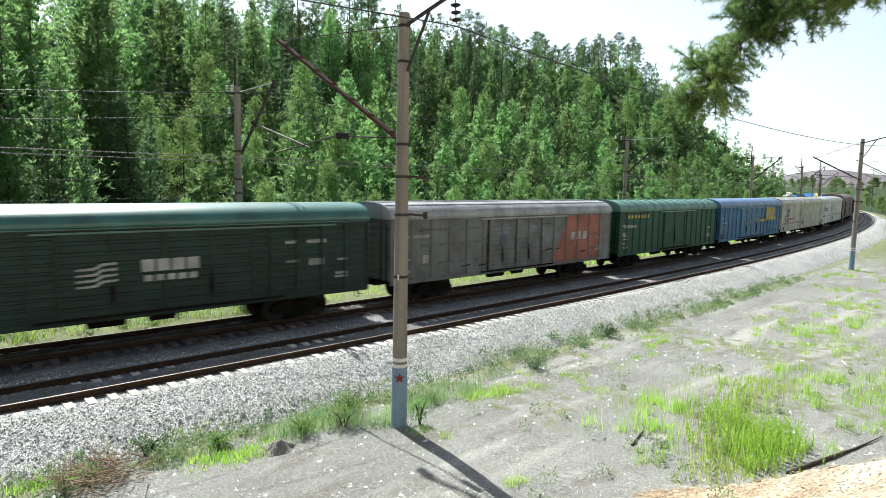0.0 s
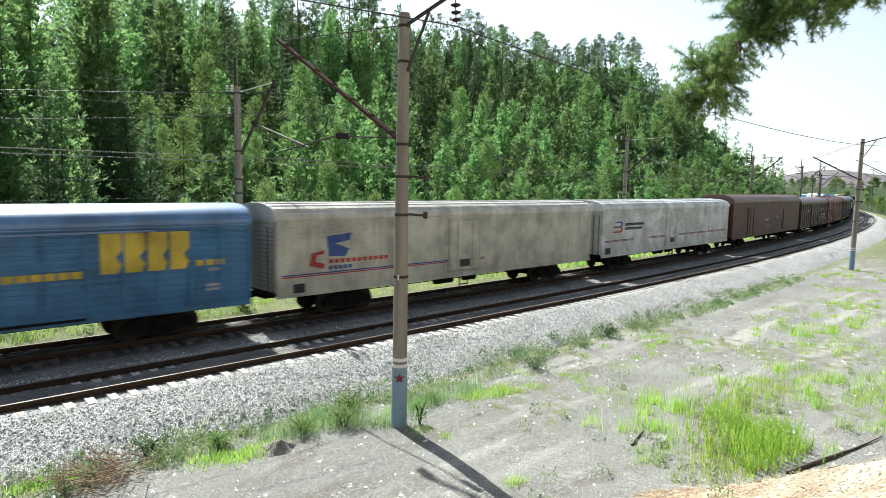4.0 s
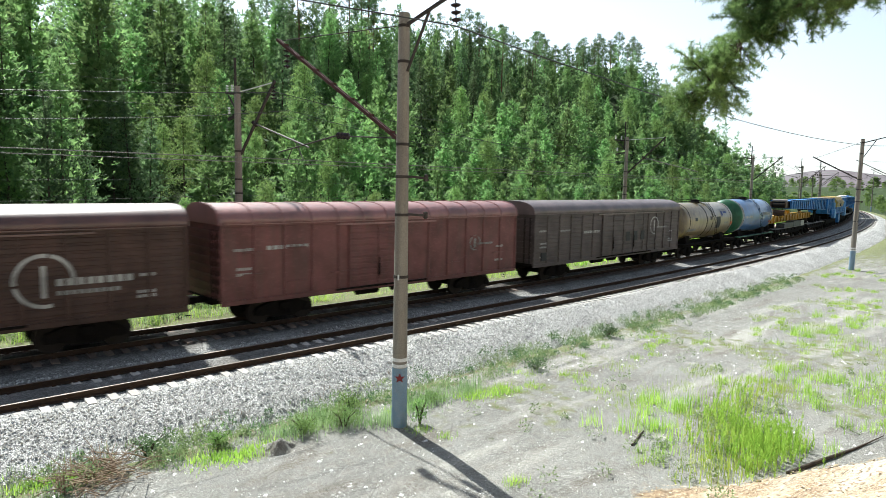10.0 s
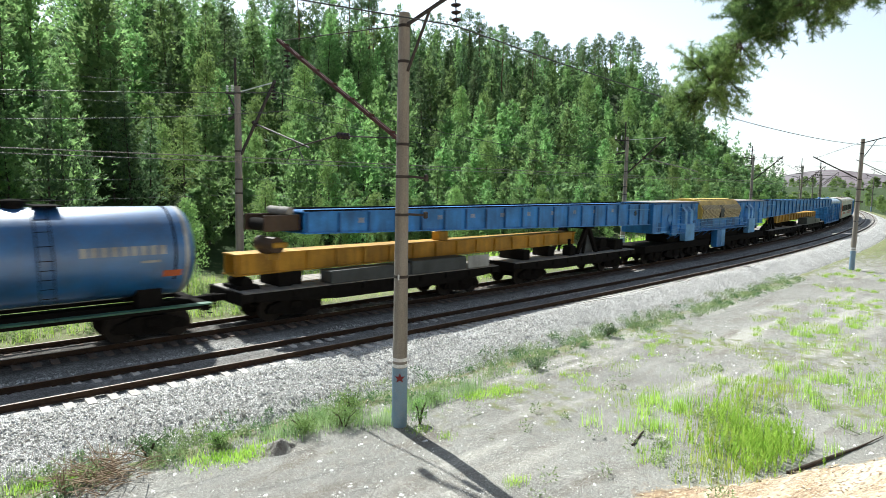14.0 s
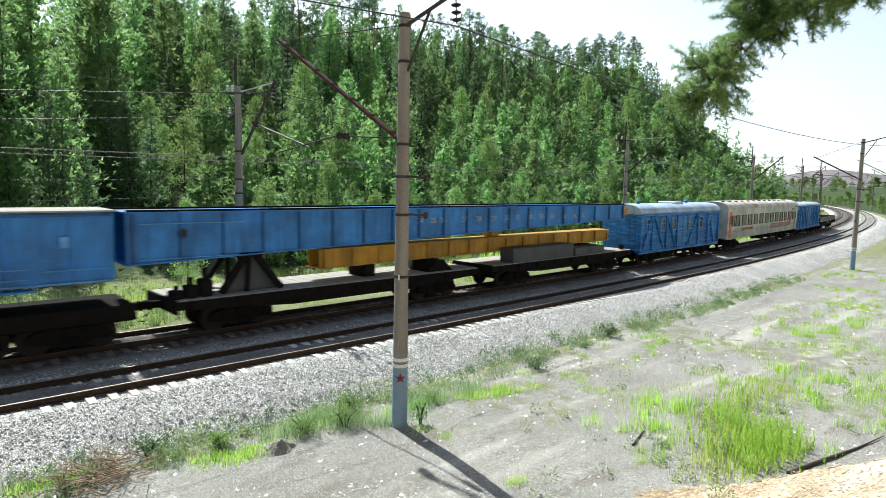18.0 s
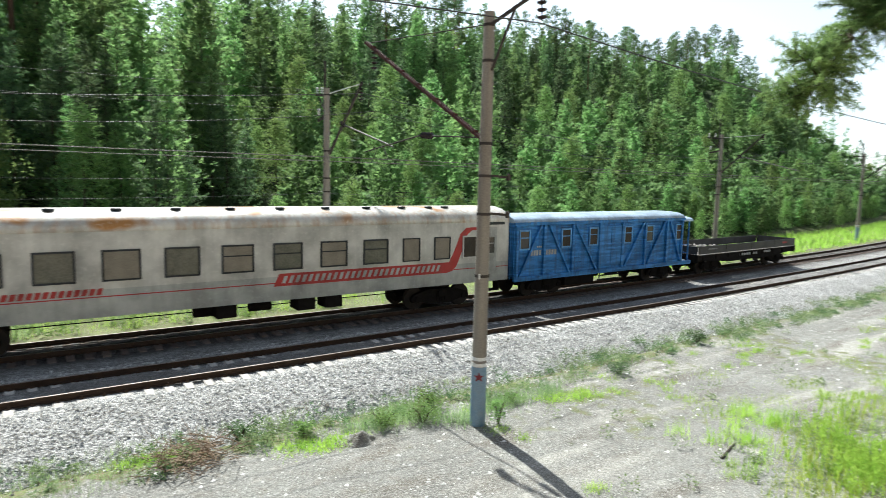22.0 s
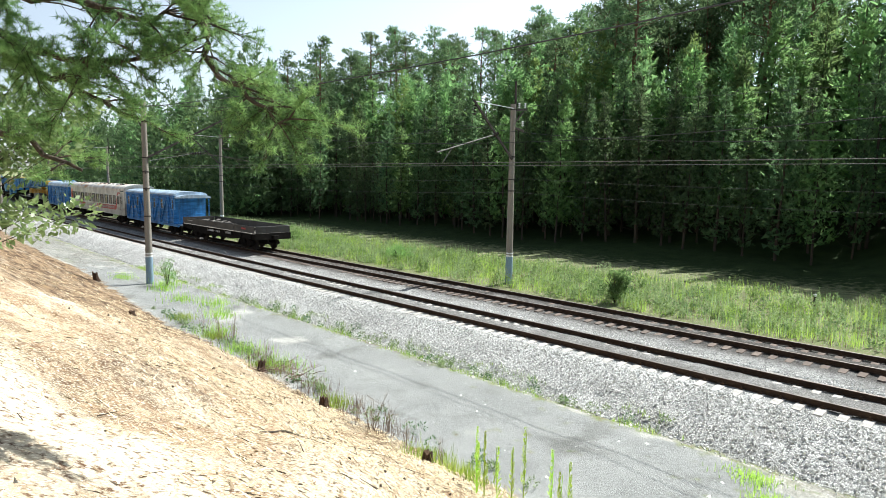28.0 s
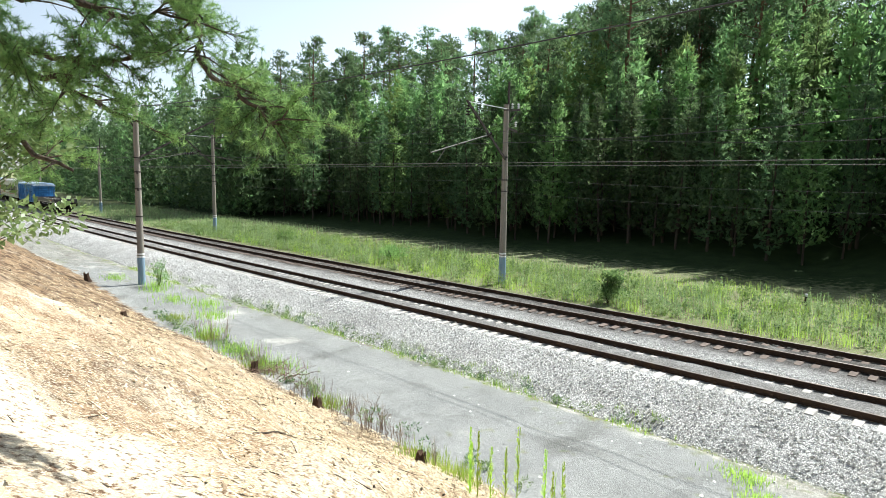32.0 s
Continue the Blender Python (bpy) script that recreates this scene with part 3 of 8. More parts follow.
def insulator(mb, a, b, r=0.07, n=4):
    """A string of porcelain sheds from a to b."""
    a, b = Vector(a), Vector(b)
    for i in range(n):
        f = (i + 0.5) / n
        p, d = a.lerp(b, f), (b - a).normalized()
        mb.tube([p - d * 0.045, p - d * 0.01, p + d * 0.015, p + d * 0.04], [0.025, r, r * 0.8, 0.03], 10)
    mb.tube([a, b], 0.014, 6)


def clamp_band(z, r):
    return MB().lathe([(z, r + 0.012), (z + 0.07, r + 0.012)], (0, 0, 0), 16)


def near_pole(s, y, ground, tall=10.4, star=False, arm=M_ARMRED, reach=0.0):
    p = P(s, y, ground)
    th = thing("catenary_pole", "round concrete catenary pole with blue-painted base and steel cantilever", "pole", "catenary poles", at=Matrix.Translation(p) @ Matrix.Rotation(heading(s), 4, "Z"))
    pole_shaft(th, tall, 0.20, 0.135)
    zt = tall + ground
    d = reach or NEAR_Y - y + 0.6  # reach of the cantilever
    zc = 7.25 + 3.5 * d / 6.6
    for x in (0.11, 0.19):
        part("cantilever_channel", MB().beam((x, 0.1, 7.25), (x, d, zc), 0.03, 0.09), arm, th, "sloping weathered steel cantilever channel")
    for i in range(7):
        f = 0.08 + 0.14 * i
        part("batten", MB().box(0.08, 0.22, 0.1 + (d - 0.1) * f - 0.05, 0.1 + (d - 0.1) * f + 0.05, 7.25 + (zc - 7.25) * f + 0.02, 7.25 + (zc - 7.25) * f + 0.07), arm, th)
    part("tie_rod", MB().tube([(0.1, 0.1, 10.15), (0.15, d - 0.3, zc - 0.07)], 0.014, 6), M_ARM, th)
    for z in (7.2, 6.4, 5.45, 10.05, 9.2):
        part("clamp", clamp_band(z, 0.20 - z * 0.0063), M_ARM, th)
    mb = MB()
    insulator(mb, (0.15, d - 0.6, zc - 0.35), (0.15, d - 0.6, zc - 1.0), 0.12)
    part("insulator", mb, M_GLAZE, th)
    mb = MB()
    insulator(mb, (0.15, 2.6, 7.55), (0.15, 3.2, 7.6), 0.10)
    part("insulator", mb, M_GLAZE, th)
    part("registration_arm", MB().tube([(0.15, 0.2, 7.4), (0.15, 2.6, 7.55)], 0.02, 6).tube([(0.15, 3.2, 7.6), (0.15, d, 7.2)], 0.022, 6).tube([(0.15, d - 0.9, 7.3), (0.15, d - 0.6, 6.95)], 0.018, 6), M_ARM, th)
    # bracket on the field side with the feeder's insulators
    part("bracket", MB().beam((0, -0.1, 10.1), (0.05, -1.75, 10.55), 0.06, 0.07).beam((0, -0.15, 9.0), (0.03, -0.9, 10.3), 0.05, 0.05), M_ARM, th)
    mb = MB()
    insulator(mb, (0.05, -1.75, 10.5), (0.05, -1.8, 9.85), 0.12)
    part("insulator", mb, M_GLAZE, th)
    for z in (6.45, 5.5):
        part("cable_bracket", MB().beam((0.1, -0.05, z), (0.62, -0.2, z - 0.04), 0.06, 0.06).box(0.56, 0.66, -0.26, -0.16, z - 0.12, z + 0.06, 0.02), M_ARM, th)
    part("strap", clamp_band(3.88, 0.18), M_ARM, th)
    part("plate", MB().box(-0.19, -0.15, -0.13, -0.09, 3.84, 3.98, 0.01), M_POLEWHITE, th)
    if star:
        mb = MB()
        pts = []
        for k in range(10):
            r = 0.14 if k % 2 == 0 else 0.058
            u, w = r * math.sin(k * math.pi / 5), r * math.cos(k * math.pi / 5)
            ang = math.atan2(-p.y, -p.x) - heading(s) + u / 0.193
            pts.append((0.212 * math.cos(ang), 0.212 * math.sin(ang), 1.3 + w))
        ang = math.atan2(-p.y, -p.x) - heading(s)
        mb.add(pts + [(0.214 * math.cos(ang), 0.214 * math.sin(ang), 1.3)], [(10, (k + 1) % 10, k) for k in range(10)])
        part("star_mark", mb, M_RED, th, "faded red painted star")
    return th


def far_pole(s, y, ground, tall=10.3):
    p = P(s, y, ground)
    th = thing("catenary_pole", "round concrete catenary pole with steel bracket on the far verge", "pole", "catenary poles", at=Matrix.Translation(p) @ Matrix.Rotation(heading(s), 4, "Z"))
    pole_shaft(th, tall, 0.21, 0.14)
    d = y - FAR_Y + 0.3
    part("cantilever", MB().beam((0.1, -0.1, 7.2), (0.1, -3.4, 10.2), 0.09, 0.11), M_ARM, th, "sloping dark steel cantilever")
    part("tie_rod", MB().beam((0.1, 0, 10.05), (0.1, -3.3, 10.15), 0.04, 0.04), M_POLEWHITE, th)
    mb = MB()
    insulator(mb, (0.1, -3.3, 10.0), (0.1, -3.3, 9.4), 0.12)
    part("insulator", mb, M_GLAZE, th)
    part("registration_arm", MB().tube([(0.1, -1.6, 8.5), (0.1, -d - 0.6, 7.35)], 0.035, 8).tube([(0.1, -d + 0.6, 7.75), (0.1, -d - 0.2, 6.85)], 0.022, 6), M_COPPER, th)
    mb = MB()
    insulator(mb, (0.1, -1.35, 8.6), (0.1, -1.75, 8.42), 0.10)
    part("insulator", mb, M_GLAZE, th)
    part("crossarm", MB().beam((0, -0.1, 9.95), (0, 1.2, 10.1), 0.10, 0.12).beam((0, 0, 9.0), (0, 1.0, 8.85), 0.10, 0.13).beam((0, 0.1, 9.2), (0, 0.95, 9.95), 0.06, 0.06), M_ARM, th)
    for x, z in ((0.55, 10.1), (1.1, 10.15), (0.9, 9.1)):
        mb = MB()
        insulator(mb, (0, x, z), (0, x, z + 0.32), 0.08, 3)
        part("insulator", mb, M_POLEWHITE, th)
    part("cap_rod", MB().box(-0.05, 0.05, 0.16, 0.26, 9.2, 11.6, 0.01), M_ARM, th)
    for z in (5.35, 6.0, 7.3, 9.95):
        part("clamp", clamp_band(z, 0.21 - z * 0.0068), M_ARM, th)
    for z in (5.4, 6.2):
        part("cable_bracket", MB().beam((0, 0, z), (0, 0.35, z), 0.05, 0.08), M_ARM, th)


NEAR_POLES = [(-145, 13.2), (-92.5, 13.4), (-37.1, 12.75), (9.45, 12.3), (56.5, 12.4), (103, 12.4), (146, 12.4), (188, 12.4), (232, 12.4)]
FAR_POLES = [(-151, 28.0), (-107.5, 29.2), (-64.4, 29.3), (-22.9, 28.0), (12.35, 28.1), (48.2, 28.1), (84.5, 28.1), (121, 28.1), (160, 28.1), (200, 28.1), (240, 28.1), (280, 28.1)]
for s, y in NEAR_POLES:
    near_pole(s, y, -0.8, star=abs(s - 9.45) < 1, arm=M_ARMRED if abs(s - 9.45) < 1 else M_ARM, reach=3.4 if 50 < s < 60 else 0.0)
for s, y in FAR_POLES:
    far_pole(s, y, -0.55)


def wire(name, points, r, mat, label, sag=0.5):
    """A wire hung from point to point."""
    mb = MB()
    line = []
    for a, b in zip(points, points[1:]):
        for i in range(12):
            f = i / 12
            p = a.lerp(b, f)
            p.z -= sag * 4 * f * (1 - f)
            line.append(p)
    line.append(points[-1])
    tagged(new(name, mb.tube(line, r, 5).mesh(name, mat)), label, "wire")


for yc, row in ((NEAR_Y, NEAR_POLES), (FAR_Y, FAR_POLES)):
    wire("contact_wire", [P(s, yc, 6.15) for s, _ in row], 0.007, M_COPPER, "bright copper contact wire above the track", 0.02)
    wire("contact_wire", [P(s, yc + 0.06, 6.17) for s, _ in row], 0.007, M_COPPER, "bright copper contact wire above the track", 0.03)
    wire("messenger_wire", [P(s, yc + 0.4, 8.3) for s, _ in row], 0.011, M_WIRE, "dark sagging messenger wire above the track", 1.4)
wire("feeder_cable", [P(s, y - 1.8, 9.0) for s, y in NEAR_POLES], 0.016, M_WIRE, "dark sagging feeder cable along the near poles", 0.7)
for y, z in ((29.2, 9.75), (29.0, 8.8), (28.45, 5.55), (28.4, 4.75)):
    wire("line_wire", [P(s, y, z) for s, _ in FAR_POLES], 0.006, M_LINE, "thin pale wire strung on the far poles", 0.35)


# ---- trees
def cards(centres, outs, ups, length, width, needle=False):
    """Leaf quads or narrow needle sprays as arrays: along outs, wide across."""
    n = len(centres)
    side = np.cross(outs, ups)
    side /= np.linalg.norm(side, axis=1)[:, None] + 1e-9
    a, b = outs * length[:, None], side * (width[:, None] / 2)
    if needle:
        v = np.stack([centres - b, centres + b, centres + a], 1).reshape(-1, 3)
        return v, np.arange(3 * n).reshape(n, 3)
    v = np.stack([centres - b * 0.4, centres + a * 0.55 - b, centres + a, centres + a * 0.55 + b], 1).reshape(-1, 3)
    return v, np.arange(4 * n).reshape(n, 4)


def mesh_of(name, v, f, mat, smooth=False):
    me = bpy.data.meshes.new(name)
    me.vertices.add(len(v))
    me.vertices.foreach_set("co", np.asarray(v, dtype=np.float32).ravel())
    me.loops.add(f.size)
    me.loops.foreach_set("vertex_index", f.ravel().astype(np.int32))
    me.polygons.add(len(f))
    me.polygons.foreach_set("loop_start", (np.arange(len(f)) * f.shape[1]).astype(np.int32))
    me.polygons.foreach_set("loop_total", np.full(len(f), f.shape[1], dtype=np.int32))
    me.materials.append(mat)
    me.update(calc_edges=True)
    return me


def unit(a):
    return a / (np.linalg.norm(a, axis=1)[:, None] + 1e-9)


def young_pine(rng, h, low=0.06, rmax=1.7, gap=0.5, arms=5.5, tufts_=3, per=5, size=1.0, core=330):
    """A bushy young conifer: whorls of rising boughs, each bough a row of needle tufts, round a dense dark middle."""
    def reach_at(f):
        return rmax * np.clip((1 - f) / 0.66, 0, 1) ** 0.85 * np.clip(0.6 + (f - low) / 0.35, 0.6, 1)
    n = int((1 - low) * h / gap * arms)
    f = low + (0.985 - low) * rng.random(n) ** 0.9
    f = np.clip(np.round(f * h / gap) * gap / h + rng.normal(0, 0.09, n) / h, low, 0.985)
    az = rng.random(n) * 2 * np.pi
    lobe = 1 + 0.16 * np.sin(az * 2 + 9 * f) + 0.14 * np.sin(az * 3 - 23 * f)
    reach = reach_at(f) * rng.uniform(0.62, 1.15, n) * lobe + 0.10
    d = np.stack([np.cos(az), np.sin(az), np.zeros(n)], 1)
    c, o, ln = [], [], []
    for j in range(tufts_):
        g = 1 - 0.62 * (j + rng.random(n) * 0.6) / tufts_
        p = d * (reach * g)[:, None]
        p[:, 2] = f * h + reach * (0.48 * g ** 1.6 - 0.10)
        p += rng.normal(0, 0.06, (n, 3)) * size
        r = (0.20 + 0.10 * rng.random(n)) * size * (0.75 + 0.25 * np.minimum(1, reach / rmax * 1.6))
        for _ in range(per):
            q = unit(d * 0.75 + np.array([0, 0, 0.8]) + rng.normal(0, 0.62, (n, 3)))
            c.append(p + rng.normal(0, 0.35, (n, 3)) * r[:, None])
            o.append(q)
            ln.append(r * rng.uniform(0.9, 1.7, n))
    c.append(np.stack([np.zeros(12), np.zeros(12), h * np.linspace(0.95, 1.0, 12)], 1))
    o.append(unit(np.array([0, 0, 1.2]) + rng.normal(0, 0.35, (12, 3))))
    ln.append(np.full(12, 0.3 * size))
    if core:
        f = low + (0.93 - low) * rng.random(core) ** 0.9
        az = rng.random(core) * 2 * np.pi
        rr = reach_at(f) * 0.62 * rng.random(core) ** 0.5
        c.append(np.stack([np.cos(az) * rr, np.sin(az) * rr, f * h], 1))
        o.append(unit(rng.normal(0, 1, (core, 3))))
        ln.append(np.clip(reach_at(f) * 0.55, 0.2, 0.55 * max(1.0, size)))
    c, o, ln = np.concatenate(c), np.concatenate(o), np.concatenate(ln)
    wid = ln * rng.uniform(0.30, 0.48, len(c))
    if core:
        wid[-core:] = ln[-core:] * 0.8
    return cards(c, o, unit(rng.normal(0, 1, c.shape)), ln, wid, True)


def clumped(rng, blobs, n, size, flat=0.6, wid=0.6, needle=False):
    """Leaves gathered in uneven clumps: blobs of centre and radius."""
    c, o = [], []
    per = n // len(blobs)
    for p, r in blobs:
        d = unit(rng.normal(0, 1, (per, 3)))
        q = np.array(p) + d * (r * rng.uniform(0.35, 1.05, per) ** 0.6)[:, None] * np.array([1, 1, flat])
        c.append(q)
        o.append(unit(d + rng.normal(0, 0.6, d.shape) + np.array([0, 0, 0.25])))
    c, o = np.concatenate(c), np.concatenate(o)
    return cards(c, o, unit(rng.normal(0, 1, c.shape)), rng.uniform(0.7, 1.3, len(c)) * size, rng.uniform(0.7, 1.3, len(c)) * size * wid, needle)


def tall_blobs(rng, h, k=22):
    """Flat tufts at the ends of limbs, more and shorter towards the top."""
    out = []
    for _ in range(k):
        u = rng.random()
        f = 0.62 + 0.37 * u
        r = (2.7 * math.sin(math.pi * min(0.96, 0.2 + 0.8 * u)) ** 0.7 + 0.2) * rng.uniform(0.25, 1.0)
        a = rng.uniform(0, 2 * np.pi)
        out.append(((r * math.cos(a), r * math.sin(a), f * h), rng.uniform(0.28, 0.62)))
    return out


def tall_pine(rng, h):
    blobs = tall_blobs(rng, h, 72)
    mb = MB()
    mb.tube([(0, 0, -0.4), (0.1, 0, h * 0.3), (-0.1, 0.1, h * 0.6), (0.05, 0, h * 0.8), (0, 0, h * 0.99)], [0.21, 0.17, 0.13, 0.09, 0.02], 7)
    for (x, y, z), r in blobs[::2]:
        q = Vector((x, y, z))
        base = Vector((0, 0, z - 0.45 * math.hypot(x, y)))
        mb.tube([base, base.lerp(q, 0.6) - Vector((0, 0, 0.1)), q], [0.035, 0.022, 0.008], 4, cap=False)
    return mesh_of("crown", *clumped(rng, blobs, 1900, 0.44, 0.5, 0.30, True), M_LEAF_PINE), mb.mesh("trunk", M_PINEBARK)


def birch_blobs(rng, h, k=26):
    out = []
    for _ in range(k):
        f = rng.uniform(0.18, 0.98)
        r = 0.19 * h * math.sin(math.pi * min(0.98, f ** 0.8)) ** 0.8 * rng.uniform(0.3, 1.0)
        a = rng.uniform(0, 2 * np.pi)
        out.append(((r * math.cos(a), r * math.sin(a), f * h), 0.07 * h * rng.uniform(0.6, 1.2)))
    return out


def trunk_mesh(rng, h, r, limbs, mat, lo=0.3):
    mb = MB()
    pts = [(rng.normal(0, 0.012 * h * f), rng.normal(0, 0.012 * h * f), h * f) for f in (0, 0.2, 0.45, 0.7, 0.98)]
    pts[0] = (0, 0, -0.4)
    mb.tube(pts, [r, r * 0.85, r * 0.62, r * 0.38, 0.02], 7)
    for _ in range(limbs):
        f, a, ln = rng.uniform(lo, 0.95), rng.uniform(0, 6.3), rng.uniform(0.5, 1.0)
        ln *= 2.0 * (1.1 - f)
        p = Vector((0, 0, h * f))
        mb.tube([p, p + Vector((math.cos(a), math.sin(a), 0.25)) * ln, p + Vector((math.cos(a) * 1.5, math.sin(a) * 1.5, 0.8)) * ln], [r * 0.22, r * 0.14, 0.01], 4, cap=False)
    return mb.mesh("trunk", mat)


def tree_kind(name, label, crown, trunk):
    th = thing(name, label, "tree", "forest edge trees")
    for nm, me in (("trunk", trunk), ("crown", crown)):
        ob = new(nm, me)
        ob.parent = th
    return th


NR = np.random.default_rng(11)
KINDS = {}
for i in range(4):
    KINDS["y%d" % i] = tree_kind("young_pine", "slender young pine with pointed sunlit green crown", mesh_of("crown", *young_pine(NR, 14, 0.04 + 0.03 * i, 2.15 + 0.25 * i, 0.5, 6.4), M_LEAF_SPRUCE), trunk_mesh(NR, 14, 0.12, 6, M_BARK, 0.08))
for i in range(3):
    KINDS["s%d" % i] = tree_kind("young_pine", "small young pine with pointed bright green crown", mesh_of("crown", *young_pine(NR, 8, 0.03, 1.85 + 0.27 * i, 0.42, 7, 3, 5, 0.9, 260), M_LEAF_SPRUCE), trunk_mesh(NR, 8, 0.08, 6, M_BARK, 0.08))
for i in range(2):
    KINDS["d%d" % i] = tree_kind("pine_tree", "shaded pine with bare reddish trunk and dark crown", mesh_of("crown", *young_pine(NR, 15, 0.05 + 0.07 * i, 1.9 + 0.3 * i, 0.5, 5.6, 4, 7, 0.68, 300), M_LEAF_PINE), trunk_mesh(NR, 15, 0.13, 18, M_BARK, 0.05))
for i in range(3):
    KINDS["t%d" % i] = tree_kind("tall_pine", "tall old pine with open crown above a bare trunk", *tall_pine(NR, 21))
for i in range(3):
    KINDS["b%d" % i] = tree_kind("birch_tree", "young birch with fresh light green leaves", mesh_of("crown", *clumped(NR, birch_blobs(NR, 8, 110), 4300, 0.15, 0.9, 0.62, True), M_LEAF_BIRCH), trunk_mesh(NR, 8, 0.08, 10, M_BARK, 0.2))
USED = set()


def plant(kind, s, y, k, sink=0.0):
    m = Matrix.Translation(P(s, y, ground_z(s, y) - sink)) @ Euler((NR.normal(0, 0.025), NR.normal(0, 0.025), NR.uniform(0, 6.28))).to_matrix().to_4x4() @ Matrix.Diagonal((k * NR.uniform(0.85, 1.15), k * NR.uniform(0.85, 1.15), k, 1))
    if kind in USED:
        a, b, c = KINDS[kind].scale
        copy_thing(KINDS[kind], m @ Matrix.Diagonal((1 / a, 1 / b, 1 / c, 1)))
    else:
        KINDS[kind].matrix_world = m
        USED.add(kind)


def pick(*names):
    return names[int(NR.integers(len(names)))]


# dense dark stand behind the verge on the side the train leaves by
for row, (y0, gap, lo, hi) in enumerate(((46.4, 2.5, 0.74, 1.02), (49.2, 2.9, 0.88, 1.12), (52.5, 3.5, 0.95, 1.25), (57, 4.2, 1.0, 1.35))):
    s = -112.0
    while s < 5:
        s += gap * NR.uniform(0.7, 1.3) * (1.0 if s > -75 else 1.7)
        y = y0 + NR.uniform(-1.2, 1.2) + 3.0 - 9.0 * smooth(s, -2, 10) + 1.5 * wob(s, 0, 0.08, 3)
        plant(pick("d0", "d1", "d0", "d1", "d0", "y3") if row < 2 else pick("y0", "y1", "d0" if s < -16 else "y2", "y2", "y3"), s, y, NR.uniform(lo, hi) * (0.88 if row < 2 and s > -24 else 1.0))
s = -200.0
while s < 0:
    s += NR.uniform(1.5, 2.7) * (1.0 if s > -115 else 2.0)
    plant(pick("t0", "t1", "t2"), s, NR.uniform(60, 98), NR.uniform(1.05, 1.4) * (1.12 if s < -55 else 1.0))
for _ in range(26):
    plant(pick("t0", "t1", "t2"), NR.uniform(-64, -34), NR.uniform(64, 86), NR.uniform(1.05, 1.35))
for _ in range(40):
    plant(pick("t2", "t0", "t1"), NR.uniform(-40, 6), NR.uniform(72, 98), NR.uniform(1.1, 1.4))
    plant(pick("y0", "y1", "y2", "y3"), NR.uniform(-40, 4), NR.uniform(62, 76), NR.uniform(1.0, 1.35))
    plant(pick("y0", "y1", "y2", "y3"), NR.uniform(-115, -40), NR.uniform(60, 72), NR.uniform(1.1, 1.45))
for s, y, k in ((-35.5, 51, 1.3), (-50, 51, 1.2), (-5.5, 47.0, 1.1), (-1.5, 44.5, 1.2), (-60, 53, 1.3), (3, 42.5, 1.1)):
    plant(pick("b0", "b1", "b2"), s, y, k)
# mixed growth climbing the hill on the side it comes from
plant("b0", 11.8, 33.4, 0.62)
plant("b2", 26.0, 41.0, 0.8)
s = 17.0
while s < 175:
    s += NR.uniform(1.8, 3.2) * (1 + s / 120)
    plant(pick("b0", "b1", "s0", "s2"), s, 36.2 + NR.uniform(-0.8, 2.5), NR.uniform(0.40, 0.75))
y, gap = 38.0, 2.75
while y < 84:
    s = 0.0 + NR.uniform(0, 3)
    while s < 150:
        if s < 18 and y < 43.5:
            s += 2.0
            continue
        kind = pick("s0", "s1", "s2", "s0", "b0", "s2", "s1", "b1", "y1") if y < 60 else pick("s0", "d1", "y1", "d0", "s2", "d1", "y3", "b2") if y < 72 else pick("d0", "d1", "y1", "t0", "d1", "y2")
        if s < 15 and y < 53:
            kind = pick("d0", "d1", "d1") if s > 7 else pick("y0", "s1", "y2", "b1")
        k = NR.uniform(0.85, 1.4) if kind[0] in "bs" else NR.uniform(0.55, 0.85)
        plant(kind, s, y + NR.uniform(-1.4, 1.4), k * (0.58 if y < 44 else 0.78 if y < 54 else 1.0))
        s += gap * NR.uniform(0.75, 1.35) * (1 + s / 160)
    y += gap * 1.05
    gap *= 1.09
# older, darker pines along the crest
for _ in range(16):
    plant(pick("y1", "y2", "y0", "y3"), NR.uniform(3, 17), NR.uniform(57, 72), NR.uniform(1.2, 1.45))
for _ in range(34):
    plant(pick("t0", "d1", "t2", "y2"), NR.uniform(48, 108), NR.uniform(72, 96), NR.uniform(0.65, 0.85))
for _ in range(34):
    plant(pick("t0", "t1", "t2"), NR.uniform(118, 205), NR.uniform(76, 96), NR.uniform(0.55, 0.8))
for _ in range(26):
    plant(pick("y2", "d1", "d0", "y1"), NR.uniform(8, 62), NR.uniform(66, 84), NR.uniform(0.85, 1.15))


